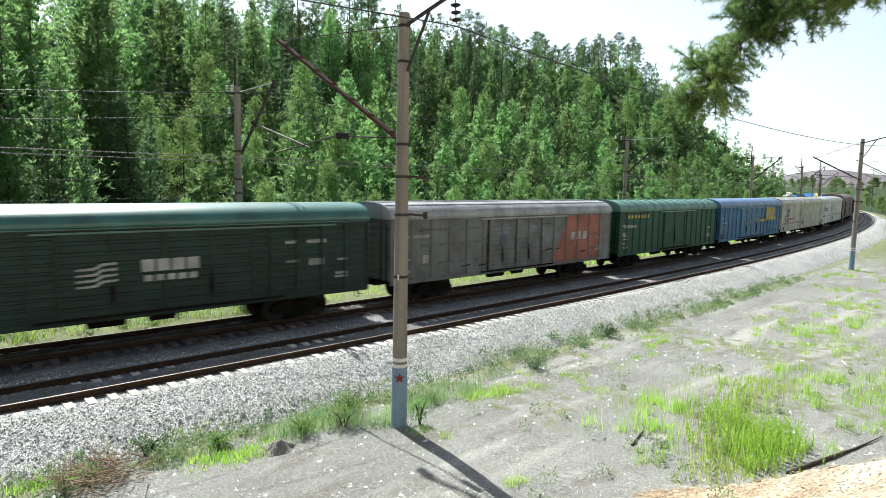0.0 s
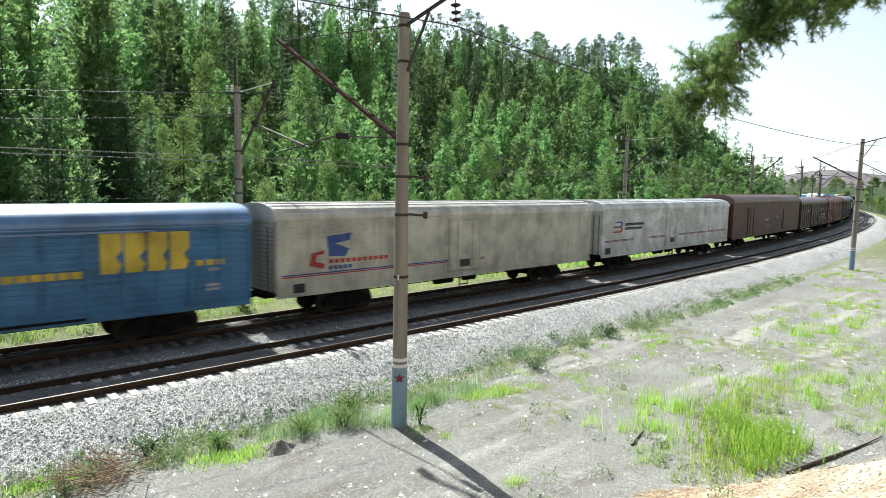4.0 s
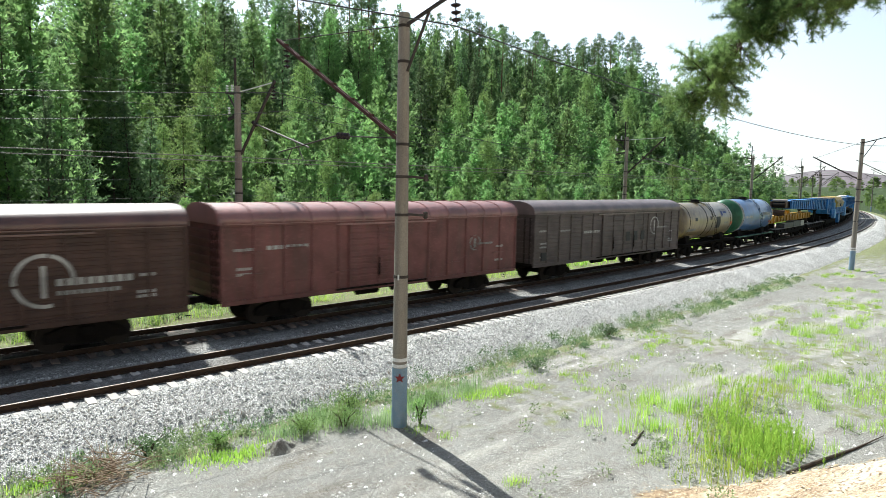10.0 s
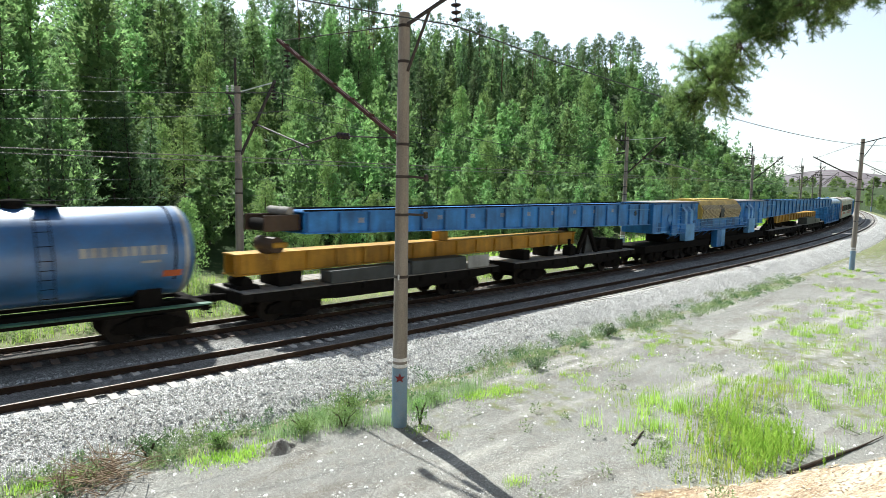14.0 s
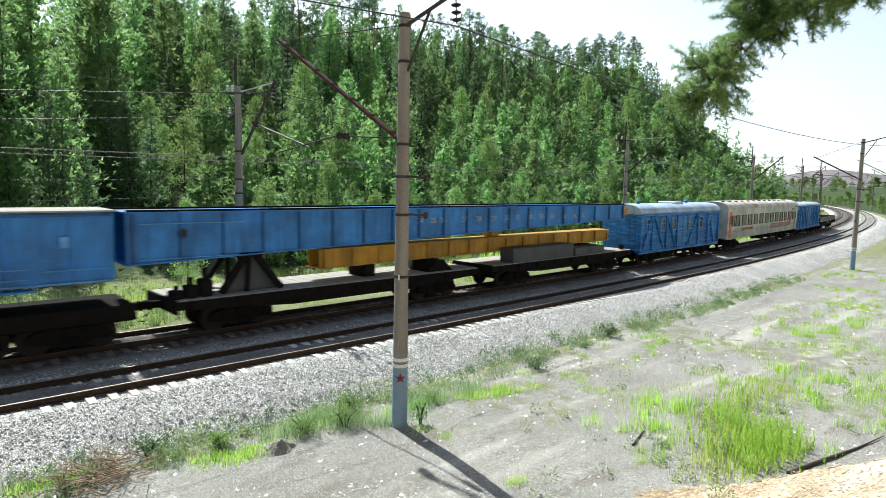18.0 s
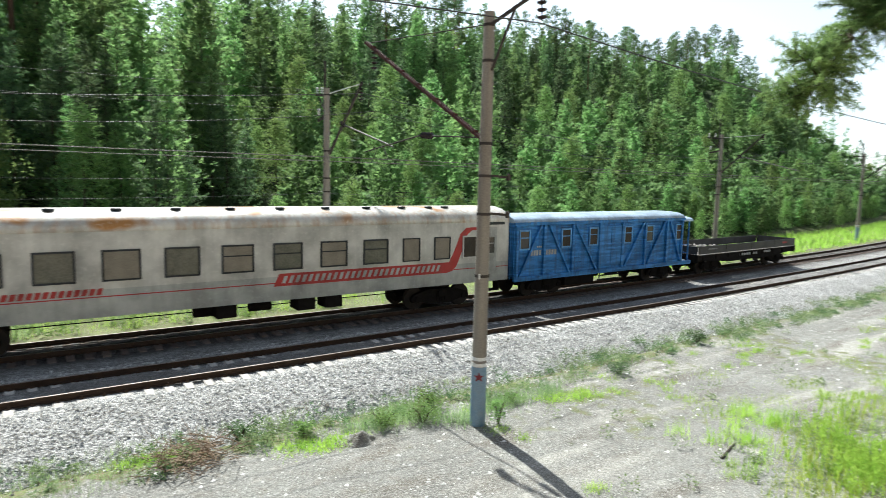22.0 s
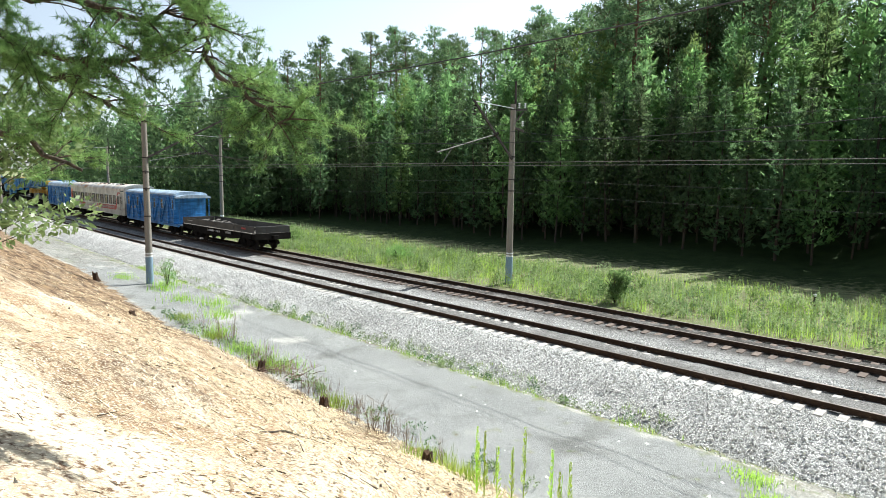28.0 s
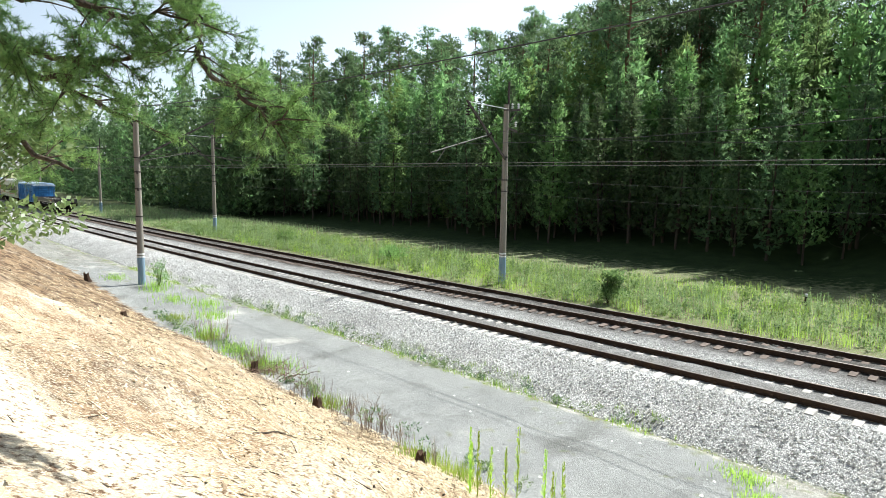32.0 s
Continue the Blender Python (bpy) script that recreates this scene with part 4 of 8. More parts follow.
def far_woods():
    """The wooded slopes beyond: simpler trees, in one mesh each of conifers and birches."""
    store = {"c": [], "b": []}
    for key in store:
        for i in range(4):
            store[key].append(young_pine(NR, 13, 0.08, 2.2, 1.0, 4, 2, 3, 1.9, 44) if key == "c" else clumped(NR, birch_blobs(NR, 10, 24), 340, 0.72, 0.9, 0.85, True))
    acc = {"c": [], "b": [], "d": []}
    fine = [young_pine(NR, 13, 0.03, 2.3, 0.75, 4.6, 3, 4, 1.15, 90) for _ in range(3)]
    for i in range(2060):
        if 240 <= i < 500 or 860 <= i < 1040:
            continue
        s, y = NR.uniform(0, 330), NR.uniform(52, 150)
        if i < 500:
            s, y = NR.uniform(-140, 0), 57 + 45 * NR.random() ** 1.5
        elif 1040 <= i < 1560:
            s, y = NR.uniform(0, 190), NR.uniform(80, 118)
        elif i < 780:
            s, y = -86 - 330 * NR.random() ** 1.5, 42 + 30 * NR.random() ** 1.6
        elif i < 1040:
            s, y = NR.uniform(-720, -300), NR.uniform(-80, 9)
        low = 1750 <= i < 1900
        if i >= 1900:
            s, y = NR.uniform(320, 640), NR.uniform(36, 95)
        if low:
            s, y = NR.uniform(150, 560), NR.uniform(-8, 12)
        if 0 < s < 150 and 30 < y < 84:
            continue
        if 150 < s < 320 and not low and NR.random() < 0.35:
            y = NR.uniform(37, 80)
        key = "b" if low or NR.random() < 0.28 else "c"
        key = "d" if 500 <= i < 1040 and NR.random() < 0.9 or 1040 <= i < 1560 and NR.random() < 0.6 else key
        v, f = fine[i % 3] if i < 780 and s > -260 else store["c" if key == "d" else key][int(NR.integers(4))]
        k, a = NR.uniform(0.55, 1.1) if i >= 1040 else NR.uniform(1.05, 1.65) if i < 500 else NR.uniform(1.3, 2.0), NR.uniform(0, 6.28)
        k = NR.uniform(0.22, 0.48) if low else k
        ca, sa = math.cos(a) * k, math.sin(a) * k
        p = P(s, y, ground_z(s, y) - 0.5)
        w = np.stack([v[:, 0] * ca - v[:, 1] * sa + p.x, v[:, 0] * sa + v[:, 1] * ca + p.y, v[:, 2] * k + p.z], 1)
        acc[key].append(w)
    for _ in range(420):  # scrub and copses over the valley floor up to the ridge
        s, y = 200 + 900 * NR.random() ** 1.4, NR.uniform(-260, 60)
        if 14 < y < 27:
            continue
        v, f = store["b"][int(NR.integers(4))]
        p = P(s, y, ground_z(s, y) - 0.8)
        if p.x < 150:
            continue
        acc["b"].append(v * np.array([1.3, 1.3, 0.7]) * (NR.uniform(0.35, 0.75) * (1 + s / 700)) + np.array(p))
    small = [clumped(NR, birch_blobs(NR, 4, 9), 130, 0.42, 0.9, 0.7, True) for _ in range(4)]
    acc["u"] = []
    for _ in range(1250):
        s, y = NR.uniform(16, 185), 38.5 + 70 * NR.random() ** 1.3
        v, f = small[int(NR.integers(4))]
        p = P(s, y, ground_z(s, y) - 0.3)
        acc["u"].append(v * (NR.uniform(0.6, 1.15) * (1 + s / 200)) + np.array(p))
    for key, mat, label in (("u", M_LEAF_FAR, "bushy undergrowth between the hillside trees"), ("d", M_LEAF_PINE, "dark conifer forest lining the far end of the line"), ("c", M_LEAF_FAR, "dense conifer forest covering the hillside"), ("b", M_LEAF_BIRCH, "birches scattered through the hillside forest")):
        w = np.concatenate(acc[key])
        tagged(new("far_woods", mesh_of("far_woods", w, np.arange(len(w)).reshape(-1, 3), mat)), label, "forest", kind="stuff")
    mb = MB()
    for _ in range(420):
        s, y = NR.uniform(-130, -4), NR.uniform(52, 78)
        p = P(s, y, ground_z(s, y) - 0.3)
        mb.tube([p, p + Vector((NR.normal(0, 0.2), NR.normal(0, 0.2), 9))], [0.13, 0.08], 5, cap=False)
    tagged(new("far_trunks", mb.mesh("far_trunks", M_BARK)), "bare trunks deep in the shaded forest", "forest", kind="stuff")


far_woods()


def ridge():
    """A low wooded ridge at the end of the valley."""
    vs, fs = [], []
    for i in range(61):
        a = radians(-95 + i * 50 / 60)
        d = 1500
        h = 20 + 16 * wob(i * 0.35, 0, 0.5, 4) + 26 * math.exp(-((i - 26) / 14) ** 2)
        x, y = -math.sin(a) * d, math.cos(a) * d
        vs += [(x, y, -8), (x * 1.12, y * 1.12, h), (x * 1.5, y * 1.5, h * 0.6)]
    for i in range(60):
        for k in range(2):
            fs.append((3 * i + k, 3 * i + 3 + k, 3 * i + 4 + k, 3 * i + 1 + k))
    me = bpy.data.meshes.new("far_ridge")
    me.from_pydata(vs, [], fs)
    # grey-mauve tint: the haze of distance is put into the colour
    me.materials.append(surface("far_ridge_haze_tint", (0.20, 0.172, 0.185), (0.13, 0.15, 0.15), 0.006, 0.03, 1.0))
    tagged(new("far_ridge", me), "wooded ridge across the valley, tinted grey-mauve for haze", "hill", kind="structure")


ridge()


# ---- grass, weeds, bushes
def blades(rng, n, place, lo, hi, wid, lean=0.35, segs=1):
    """Upright blades; place(rng) gives s, y or None."""
    v, f = [], []
    for _ in range(n):
        q = place(rng)
        if q is None:
            continue
        s, y = q
        p = P(s, y, (bed_z(s, y) if 15.0 < y < 26 else ground_z(s, y)) - 0.02)
        h, a, b = rng.uniform(lo, hi), rng.uniform(0, 6.28), rng.uniform(0, 6.28)
        lx, ly = math.cos(a) * h * lean * rng.uniform(0, 1), math.sin(a) * h * lean * rng.uniform(0, 1)
        wx, wy = math.cos(b) * wid, math.sin(b) * wid
        k = len(v)
        v += [(p.x - wx, p.y - wy, p.z), (p.x + wx, p.y + wy, p.z), (p.x + lx, p.y + ly, p.z + h)]
        f.append((k, k + 1, k + 2))
    return np.array(v), np.array(f)


def patchy(s0, s1, y0, y1, scale, lo, seed, p0=0.0):
    def fn(r):
        s, y = r.uniform(s0, s1), r.uniform(y0, y1)
        return (s, y) if wob(s, y, scale, seed) > lo or r.random() < p0 else None
    return fn


def spots(centres, spread):
    def fn(r):
        s, y = centres[r.randrange(len(centres))]
        return s + r.gauss(0, spread), y + r.gauss(0, spread * 0.7)
    return fn


RG = random.Random(77)


def grass(label, *args, mat=None, **kw):
    v, f = blades(RG, *args, **kw)
    tagged(new("grass", mesh_of("grass", v, f, mat or M_GRASS)), label, "grass", kind="stuff")


grass("tall green grass and weeds on the far verge", 20000, patchy(-60, 40, 26.4, 37.0, 0.35, -0.25, 21, 0.25), 0.15, 0.55, 0.008)
grass("taller clumps of weeds on the far verge", 12000, spots([(RG.uniform(-60, 38), 26.7 + 10 * RG.random() ** 1.3) for _ in range(420)], 0.32), 0.35, 0.95, 0.009, lean=0.3)
grass("upright flowering weed spikes on the far verge", 12000, patchy(-60, 36, 26.7, 35.0, 0.45, 0.08, 31, 0.06), 0.4, 1.0, 0.016, lean=0.10, mat=M_LEAF_PALE)
grass("dry straw-coloured stems on the far verge", 3000, patchy(-60, 6, 26.6, 36.0, 0.3, 0.0, 33, 0.2), 0.3, 0.8, 0.012, lean=0.2, mat=M_DRY)
grass("tall green grass along the far verge", 9000, patchy(-130, -58, 26.4, 40, 0.2, -0.3, 21, 0.3), 0.3, 0.8, 0.03, mat=M_LEAF_PALE)
grass("tall green grass along the far verge", 9000, patchy(36, 150, 26.4, 35, 0.2, -0.3, 22, 0.3), 0.4, 0.9, 0.05)
grass("low green growth at the foot of the ballast", 12000, patchy(-1, 45, 13.3, 15.3, 0.5, -0.05, 23, 0.12), 0.06, 0.28, 0.010, mat=M_LEAF_PALE)
grass("dry brown growth at the foot of the ballast", 4500, patchy(0, 45, 13.8, 15.5, 0.6, 0.05, 29, 0.1), 0.05, 0.22, 0.008, mat=M_DRY)
grass("sparse grass at the ballast edge beside the asphalt", 5000, patchy(-45, -6, 14.1, 15.3, 0.5, 0.0, 24, 0.06), 0.06, 0.22, 0.011)
grass("fresh green grass round the pole", 3000, spots([(9.2, 12.7), (8.4, 13.3), (7.6, 13.6), (10.4, 12.9), (11.3, 13.0), (6.9, 13.6), (12.6, 13.0), (8.0, 13.9)], 0.36), 0.12, 0.50, 0.008, lean=0.3, mat=M_LEAF_PALE)
grass("bright tall upright grass on the field", 1300, spots([(15.5, 7.0), (14.4, 6.2), (13.3, 5.5), (16.6, 6.6), (18.0, 6.8), (14.0, 5.2), (15.1, 5.2), (13.8, 5.9), (12.9, 5.6), (16.0, 5.8), (15.0, 6.3), (19.5, 6.8)], 0.5), 0.15, 0.62, 0.009, lean=0.22, mat=M_GRASS_BRIGHT)
def tufts(n, s0, s1, y0, y1, scale, lo, seed):
    out = []
    while len(out) < n:
        s, y = RG.uniform(s0, s1), RG.uniform(y0, y1)
        if wob(s, y, scale, seed) > lo and y > lerp_table(s, FOOT) + 0.8:
            out.append((s, y))
    return out


grass("tufts of grass over the gritty field", 16000, spots(tufts(260, 9, 60, 1.5, 13.2, 0.28, 0.08, 25), 0.16), 0.05, 0.26, 0.008, lean=0.35)
grass("low yellowish grass in the field", 9000, spots(tufts(60, 14, 40, 3, 11.5, 0.2, 0.05, 41), 0.42), 0.04, 0.20, 0.008, lean=0.35)
grass("scattered taller grass on the field", 4000, spots(tufts(90, 13, 34, 3.5, 9.5, 0.3, 0.0, 26), 0.2), 0.12, 0.5, 0.008, lean=0.15)
grass("bright green sprouts by the asphalt edge", 3800, spots([(-4.3, 13.6), (-3.6, 12.8), (-3.0, 11.9), (2.4, 14.3), (1.9, 14.5), (5.5, 13.1), (6.1, 13.2), (5.0, 13.4), (13.2, 12.3), (12.4, 12.6)], 0.30), 0.05, 0.2, 0.012)
grass("weeds beside the near pole and the old road", 1500, spots([(-35.8, 13.2), (-34.5, 12.6), (-31, 12.2), (-29, 12.9), (-26.5, 12.0), (-23.5, 10.6), (-20.5, 10.2), (-40, 12.2), (-18.0, 10.3)], 0.5), 0.15, 0.55, 0.012)
grass("dry weeds along the foot of the bank", 700, spots([(-19.2, 10.0), (-17.6, 9.9), (-15.2, 9.7), (-13.4, 9.5), (-22, 10.2), (-11.2, 9.2)], 0.4), 0.15, 0.7, 0.006, mat=M_DRY)
grass("green sprouts along the foot of the bank", 2200, spots([(-18.2, 9.8), (-14.0, 9.6), (-9.6, 9.1), (-8.4, 9.0), (-23, 10.3), (-27, 10.6)], 0.35), 0.08, 0.35, 0.010)


def field_weeds():
    """Soft feathery weeds standing close together on the field."""
    rng = np.random.default_rng(71)
    c, o, ln = [], [], []
    stands = [(rng.normal(15.1, 1.0), rng.normal(5.2, 0.5)) for _ in range(20)] + [(rng.normal(17.4, 1.6), rng.normal(6.5, 0.35)) for _ in range(7)]
    for i in range(440):
        s, y = stands[int(rng.integers(len(stands)))]
        s, y = s + rng.normal(0, 0.34), y + rng.normal(0, 0.28)
        y += 0.25 * (s - 14.6)
        h = rng.uniform(0.25, 0.72)
        f = rng.random(38) ** 0.75
        az = rng.random(38) * 6.283
        tilt = rng.normal(0, 0.12, 2)
        c.append(np.array(P(s, y, ground_z(s, y))) + np.stack([tilt[0] * f * h, tilt[1] * f * h, f * h], 1))
        o.append(unit(np.stack([np.cos(az), np.sin(az), 1.0 + 1.8 * rng.random(38)], 1)))
        ln.append(0.095 * (1.3 - 0.8 * f))
    c, o, ln = np.concatenate(c), np.concatenate(o), np.concatenate(ln)
    v, f = cards(c, o, unit(rng.normal(0, 1, c.shape)), ln, ln * 0.24, True)
    tagged(new("field_weeds", mesh_of("field_weeds", v, f, M_GRASS)), "dense bright yellow-green weeds on the gritty field", "weeds", kind="stuff")


field_weeds()


def low_weeds():
    """Leafy weeds in clumps at the ballast foot and on the field, light and dark ones."""
    for mat, n, seed in ((M_LEAF_PALE, 620, 23), (M_LEAF_PINE, 260, 61)):
        blobs = []
        for _ in range(n):
            s, y = NR.uniform(-1, 48), NR.uniform(13.3, 15.2)
            if NR.random() < 0.3 and seed == 23:
                s, y = NR.uniform(9, 30), NR.uniform(4, 13)
                if NR.random() < 0.6 and seed == 23:
                    s, y = NR.normal(16, 2.0), NR.normal(6.2, 0.7)
            if wob(s, y, 0.5, seed) > -0.12:
                r = NR.uniform(0.08, 0.27)
                p = P(s, y, (ground_z(s, y) if y < 14.7 else bed_z(s, y)) + r * 0.5)
                blobs.append((tuple(p), r))
        for i in range(n // 3):  # along the bank foot and the ballast edge by the old road
            s = NR.uniform(-30, -7)
            y = lerp_table(s, FOOT) + NR.normal(0.75, 0.2) if i % 2 else NR.normal(14.75, 0.22)
            if wob(s, y, 0.6, seed + 4) > -0.05 and y < 15.2:
                r = NR.uniform(0.07, 0.2)
                blobs.append((tuple(P(s, y, (ground_z(s, y) if y < 14.7 else bed_z(s, y)) + r * 0.5)), r))
        v, f = clumped(NR, blobs, 52 * len(blobs), 0.07, 1.0, 0.5, True)
        tagged(new("low_weeds", mesh_of("low_weeds", v, f, mat)), "small leafy weeds along the ballast foot", "weeds", kind="stuff")


def fallen_twigs():
    """Dead twigs and cones strewn over the needle litter."""
    rng, mb = random.Random(19), MB()
    for _ in range(700):
        s = -abs(rng.gauss(0, 10)) - 2 if rng.random() < 0.9 else rng.uniform(8, 20)
        y = lerp_table(s, FOOT) - abs(rng.gauss(0, 2.6)) - 0.3
        p = P(s, y, ground_z(s, y) + 0.015)
        if rng.random() < 0.12:
            r = rng.uniform(0.015, 0.03)
            mb.tube([p, p + Vector((rng.gauss(0, 0.02), rng.gauss(0, 0.02), r * 1.6))], [r, r * 0.5], 5)
        else:
            a, ln = rng.uniform(0, 6.28), rng.uniform(0.08, 0.34)
            s2, y2 = s + math.cos(a) * ln, y + math.sin(a) * ln
            mb.tube([p, P(s2, y2, ground_z(s2, y2) + rng.uniform(0.01, 0.06))], [rng.uniform(0.004, 0.009), 0.003], 4, cap=False)
    tagged(new("fallen_twigs", mb.mesh("fallen_twigs", M_BARK)), "dead twigs and cones on the needle litter", "twigs", kind="stuff")


fallen_twigs()
low_weeds()


def verge_weeds():
    """Leafy weeds of many heights on the far verge."""
    for mat, n, size, seed in ((M_LEAF_BIRCH, 1100, 0.14, 51), (M_LEAF_PALE, 1100, 0.13, 53), (M_LEAF_PINE, 260, 0.12, 52)):
        blobs = []
        for _ in range(n):
            s, y = 14 - 90 * NR.random() ** 0.8, 26.8 + 9.0 * NR.random() ** 1.2
            if wob(s, y, 0.4, seed) > -0.1:
                r = NR.uniform(0.14, 0.48)
                blobs.append((tuple(P(s, y, ground_z(s, y) + r * NR.uniform(0.5, 1.1))), r))
        v, f = clumped(NR, blobs, 46 * len(blobs), size, 1.1, 0.45, True)
        tagged(new("verge_weeds", mesh_of("verge_weeds", v, f, mat)), "leafy weeds of many heights on the far verge", "weeds", kind="stuff")


verge_weeds()


def verge_spikes():
    """Tall leafy flower spikes standing in stands on the far verge."""
    rng = np.random.default_rng(63)
    c, o, ln = [], [], []
    stands = [(14 - 80 * rng.random() ** 0.85, 27.2 + 7.5 * rng.random()) for _ in range(85)]
    for _ in range(760):
        s, y = stands[int(rng.integers(len(stands)))]
        s, y = s + rng.normal(0, 0.8), max(26.9, y + rng.normal(0, 0.5))
        h = rng.uniform(0.45, 1.15)
        f = rng.random(44) ** 0.8
        az = rng.random(44) * 6.283
        base = np.array(P(s, y, ground_z(s, y)))
        tilt = rng.normal(0, 0.07, 2)
        c.append(base + np.stack([tilt[0] * f * h, tilt[1] * f * h, f * h], 1))
        o.append(unit(np.stack([np.cos(az), np.sin(az), 0.7 + 0.6 * f], 1)))
        ln.append(0.15 * (1.25 - f))
    c, o, ln = np.concatenate(c), np.concatenate(o), np.concatenate(ln)
    v, f = cards(c, o, unit(rng.normal(0, 1, c.shape)), ln, ln * 0.42, True)
    tagged(new("verge_spikes", mesh_of("verge_spikes", v, f, M_LEAF_PALE)), "tall pale green flower spikes on the far verge", "weeds", kind="stuff")


verge_spikes()


def weed_stalks():
    """Tall leafy stalks at the foot of the bank and on the far verge, each with a stem and leaves."""
    rng = random.Random(3)
    spots_ = [(-7.15, 8.2, 1.25), (-7.0, 8.4, 1.05), (-6.6, 8.65, 1.65), (-6.75, 8.5, 1.2), (-6.2, 8.95, 1.35), (-5.9, 9.1, 1.2), (-6.05, 9.0, 0.95), (-7.4, 8.3, 1.0), (-7.3, 8.15, 1.3)]
    for s, y, h in spots_:
        p = P(s, y, ground_z(s, y))
        th = thing("weed_stalk", "tall leafy green weed with an upright stalk", "plant", "weed stalks", at=Matrix.Translation(p))
        mb = MB().tube([(0, 0, -0.05), (rng.uniform(-0.04, 0.04), rng.uniform(-0.04, 0.04), h)], [0.012, 0.005], 5)
        part("stem", mb, M_GRASS_BRIGHT, th)
        n = 80
        f = np.array([rng.random() ** 0.6 for _ in range(n)])
        az = np.array([rng.uniform(0, 6.28) for _ in range(n)])
        c = np.stack([0 * f, 0 * f, f * h], 1)
        o = unit(np.stack([np.cos(az), np.sin(az), 1.1 + 0.5 * f], 1))
        v, fc = cards(c, o, np.tile([0, 0, 1.0], (n, 1)), 0.14 * (1.3 - f), 0.028 + 0 * f)
        ob = new("leaves", mesh_of("leaves", v, fc, M_GRASS_BRIGHT))
        ob.parent = th


weed_stalks()


def bush(s, y, r, h, label, mat, n=900, size=0.09):
    p = P(s, y, ground_z(s, y) if not 14.7 < y < 26.6 else bed_z(s, y))
    th = thing("bush", label, "bush", at=Matrix.Translation(p))
    mb = MB()
    for i in range(7):
        a = NR.uniform(0, 6.28)
        mb.tube([(0, 0, -0.1), (math.cos(a) * r * 0.3, math.sin(a) * r * 0.3, h * 0.5), (math.cos(a) * r * 0.7, math.sin(a) * r * 0.7, h * NR.uniform(0.7, 0.95))], [0.02, 0.012, 0.004], 5)
    part("stem", mb, M_BARK, th)
    blobs = [((NR.normal(0, r * 0.42), NR.normal(0, r * 0.42), h * NR.uniform(0.2, 0.85)), r * NR.uniform(0.25, 0.45)) for _ in range(14)]
    ob = new("leaves", mesh_of("leaves", *clumped(NR, blobs, n, size, 0.9, 0.6), mat))
    ob.parent = th


bush(-15.7, 27.6, 1.0, 1.8, "round leafy green bush on the verge", M_LEAF_SPRUCE, 4200, 0.10)
bush(-34, 28.9, 1.0, 1.1, "low green bush in the verge grass", M_LEAF_BIRCH, 900, 0.13)
bush(-50, 29.5, 1.1, 1.6, "green bush in the verge grass", M_LEAF_BIRCH, 900, 0.15)
bush(-35.7, 13.2, 0.6, 1.75, "green shrub beside the concrete pole", M_LEAF_BIRCH, 900, 0.07)
bush(9.9, 12.0, 0.22, 0.7, "leafy weed at the foot of the pole", M_LEAF_BIRCH, 350, 0.06)
bush(16.0, 13.1, 0.5, 0.4, "grey-green shrubby weed on the verge", M_LEAF_PINE, 700, 0.06)
bush(21.9, 14.0, 0.4, 0.5, "dark scrubby weed on the verge", M_LEAF_PINE, 600, 0.06)
bush(9.0, 13.9, 0.4, 0.5, "scrubby weeds by the ballast", M_LEAF_BIRCH, 600, 0.06)
bush(8.3, 13.1, 0.5, 0.55, "soft green weeds beside the pole", M_LEAF_BIRCH, 900, 0.05)
bush(7.3, 13.4, 0.45, 0.5, "soft green weeds beside the pole", M_LEAF_BIRCH, 800, 0.05)
bush(11.2, 13.0, 0.4, 0.3, "low green weeds beside the pole", M_LEAF_BIRCH, 600, 0.05)
bush(5.4, 14.0, 0.4, 0.4, "scrubby weeds by the ballast", M_LEAF_BIRCH, 600, 0.06)
bush(4.0, 14.5, 0.5, 0.55, "scrubby weeds by the ballast", M_LEAF_PINE, 700, 0.06)


def twig_heap(s, y, r, n, label):
    rng = random.Random(int(s * 31 + 7))
    mb = MB()
    z0 = ground_z(s, y)
    for _ in range(n):
        a, e = rng.uniform(0, 6.28), rng.uniform(-0.1, 0.5)
        p = P(s + rng.gauss(0, r * 0.5), y + rng.gauss(0, r * 0.4), z0 + rng.uniform(0, 0.25) * r)
        d = Vector((math.cos(a), math.sin(a), e)) * rng.uniform(0.3, 0.8) * r
        mb.tube([p, p + d * 0.5 + Vector((0, 0, 0.03)), p + d], [0.013, 0.009, 0.003], 4)
    tagged(new("twig_heap", mb.mesh("twig_heap", M_DRY)), label, "brushwood", kind="stuff")


def dry_shrub(s, y, h, n):
    """A bare shrub: thin stems that fork as they rise."""
    rng = random.Random(int(s * 77 + y))
    th = thing("dry_shrub", "bare brown shrub of thin upright twigs", "shrub", "dry shrubs on the bank foot", at=Matrix.Translation(P(s, y, ground_z(s, y))))
    for _ in range(n):
        a, r, k = rng.uniform(0, 6.28), rng.uniform(0.05, 0.55) * h, h * rng.uniform(0.5, 1.5)
        top = Vector((math.cos(a) * r, math.sin(a) * r, k))
        mb = MB().tube([(math.cos(a) * 0.05, math.sin(a) * 0.05, -0.05), top * 0.5 + Vector((0, 0, 0.06)), top], [0.005, 0.004, 0.002], 4)
        for _ in range(4):
            p = top * rng.uniform(0.45, 0.9)
            mb.tube([p, p + Vector((rng.gauss(0, 0.13), rng.gauss(0, 0.13), rng.uniform(0.06, 0.24)))], [0.003, 0.0015], 3, cap=False)
        part("stem", mb, M_DRY, th)


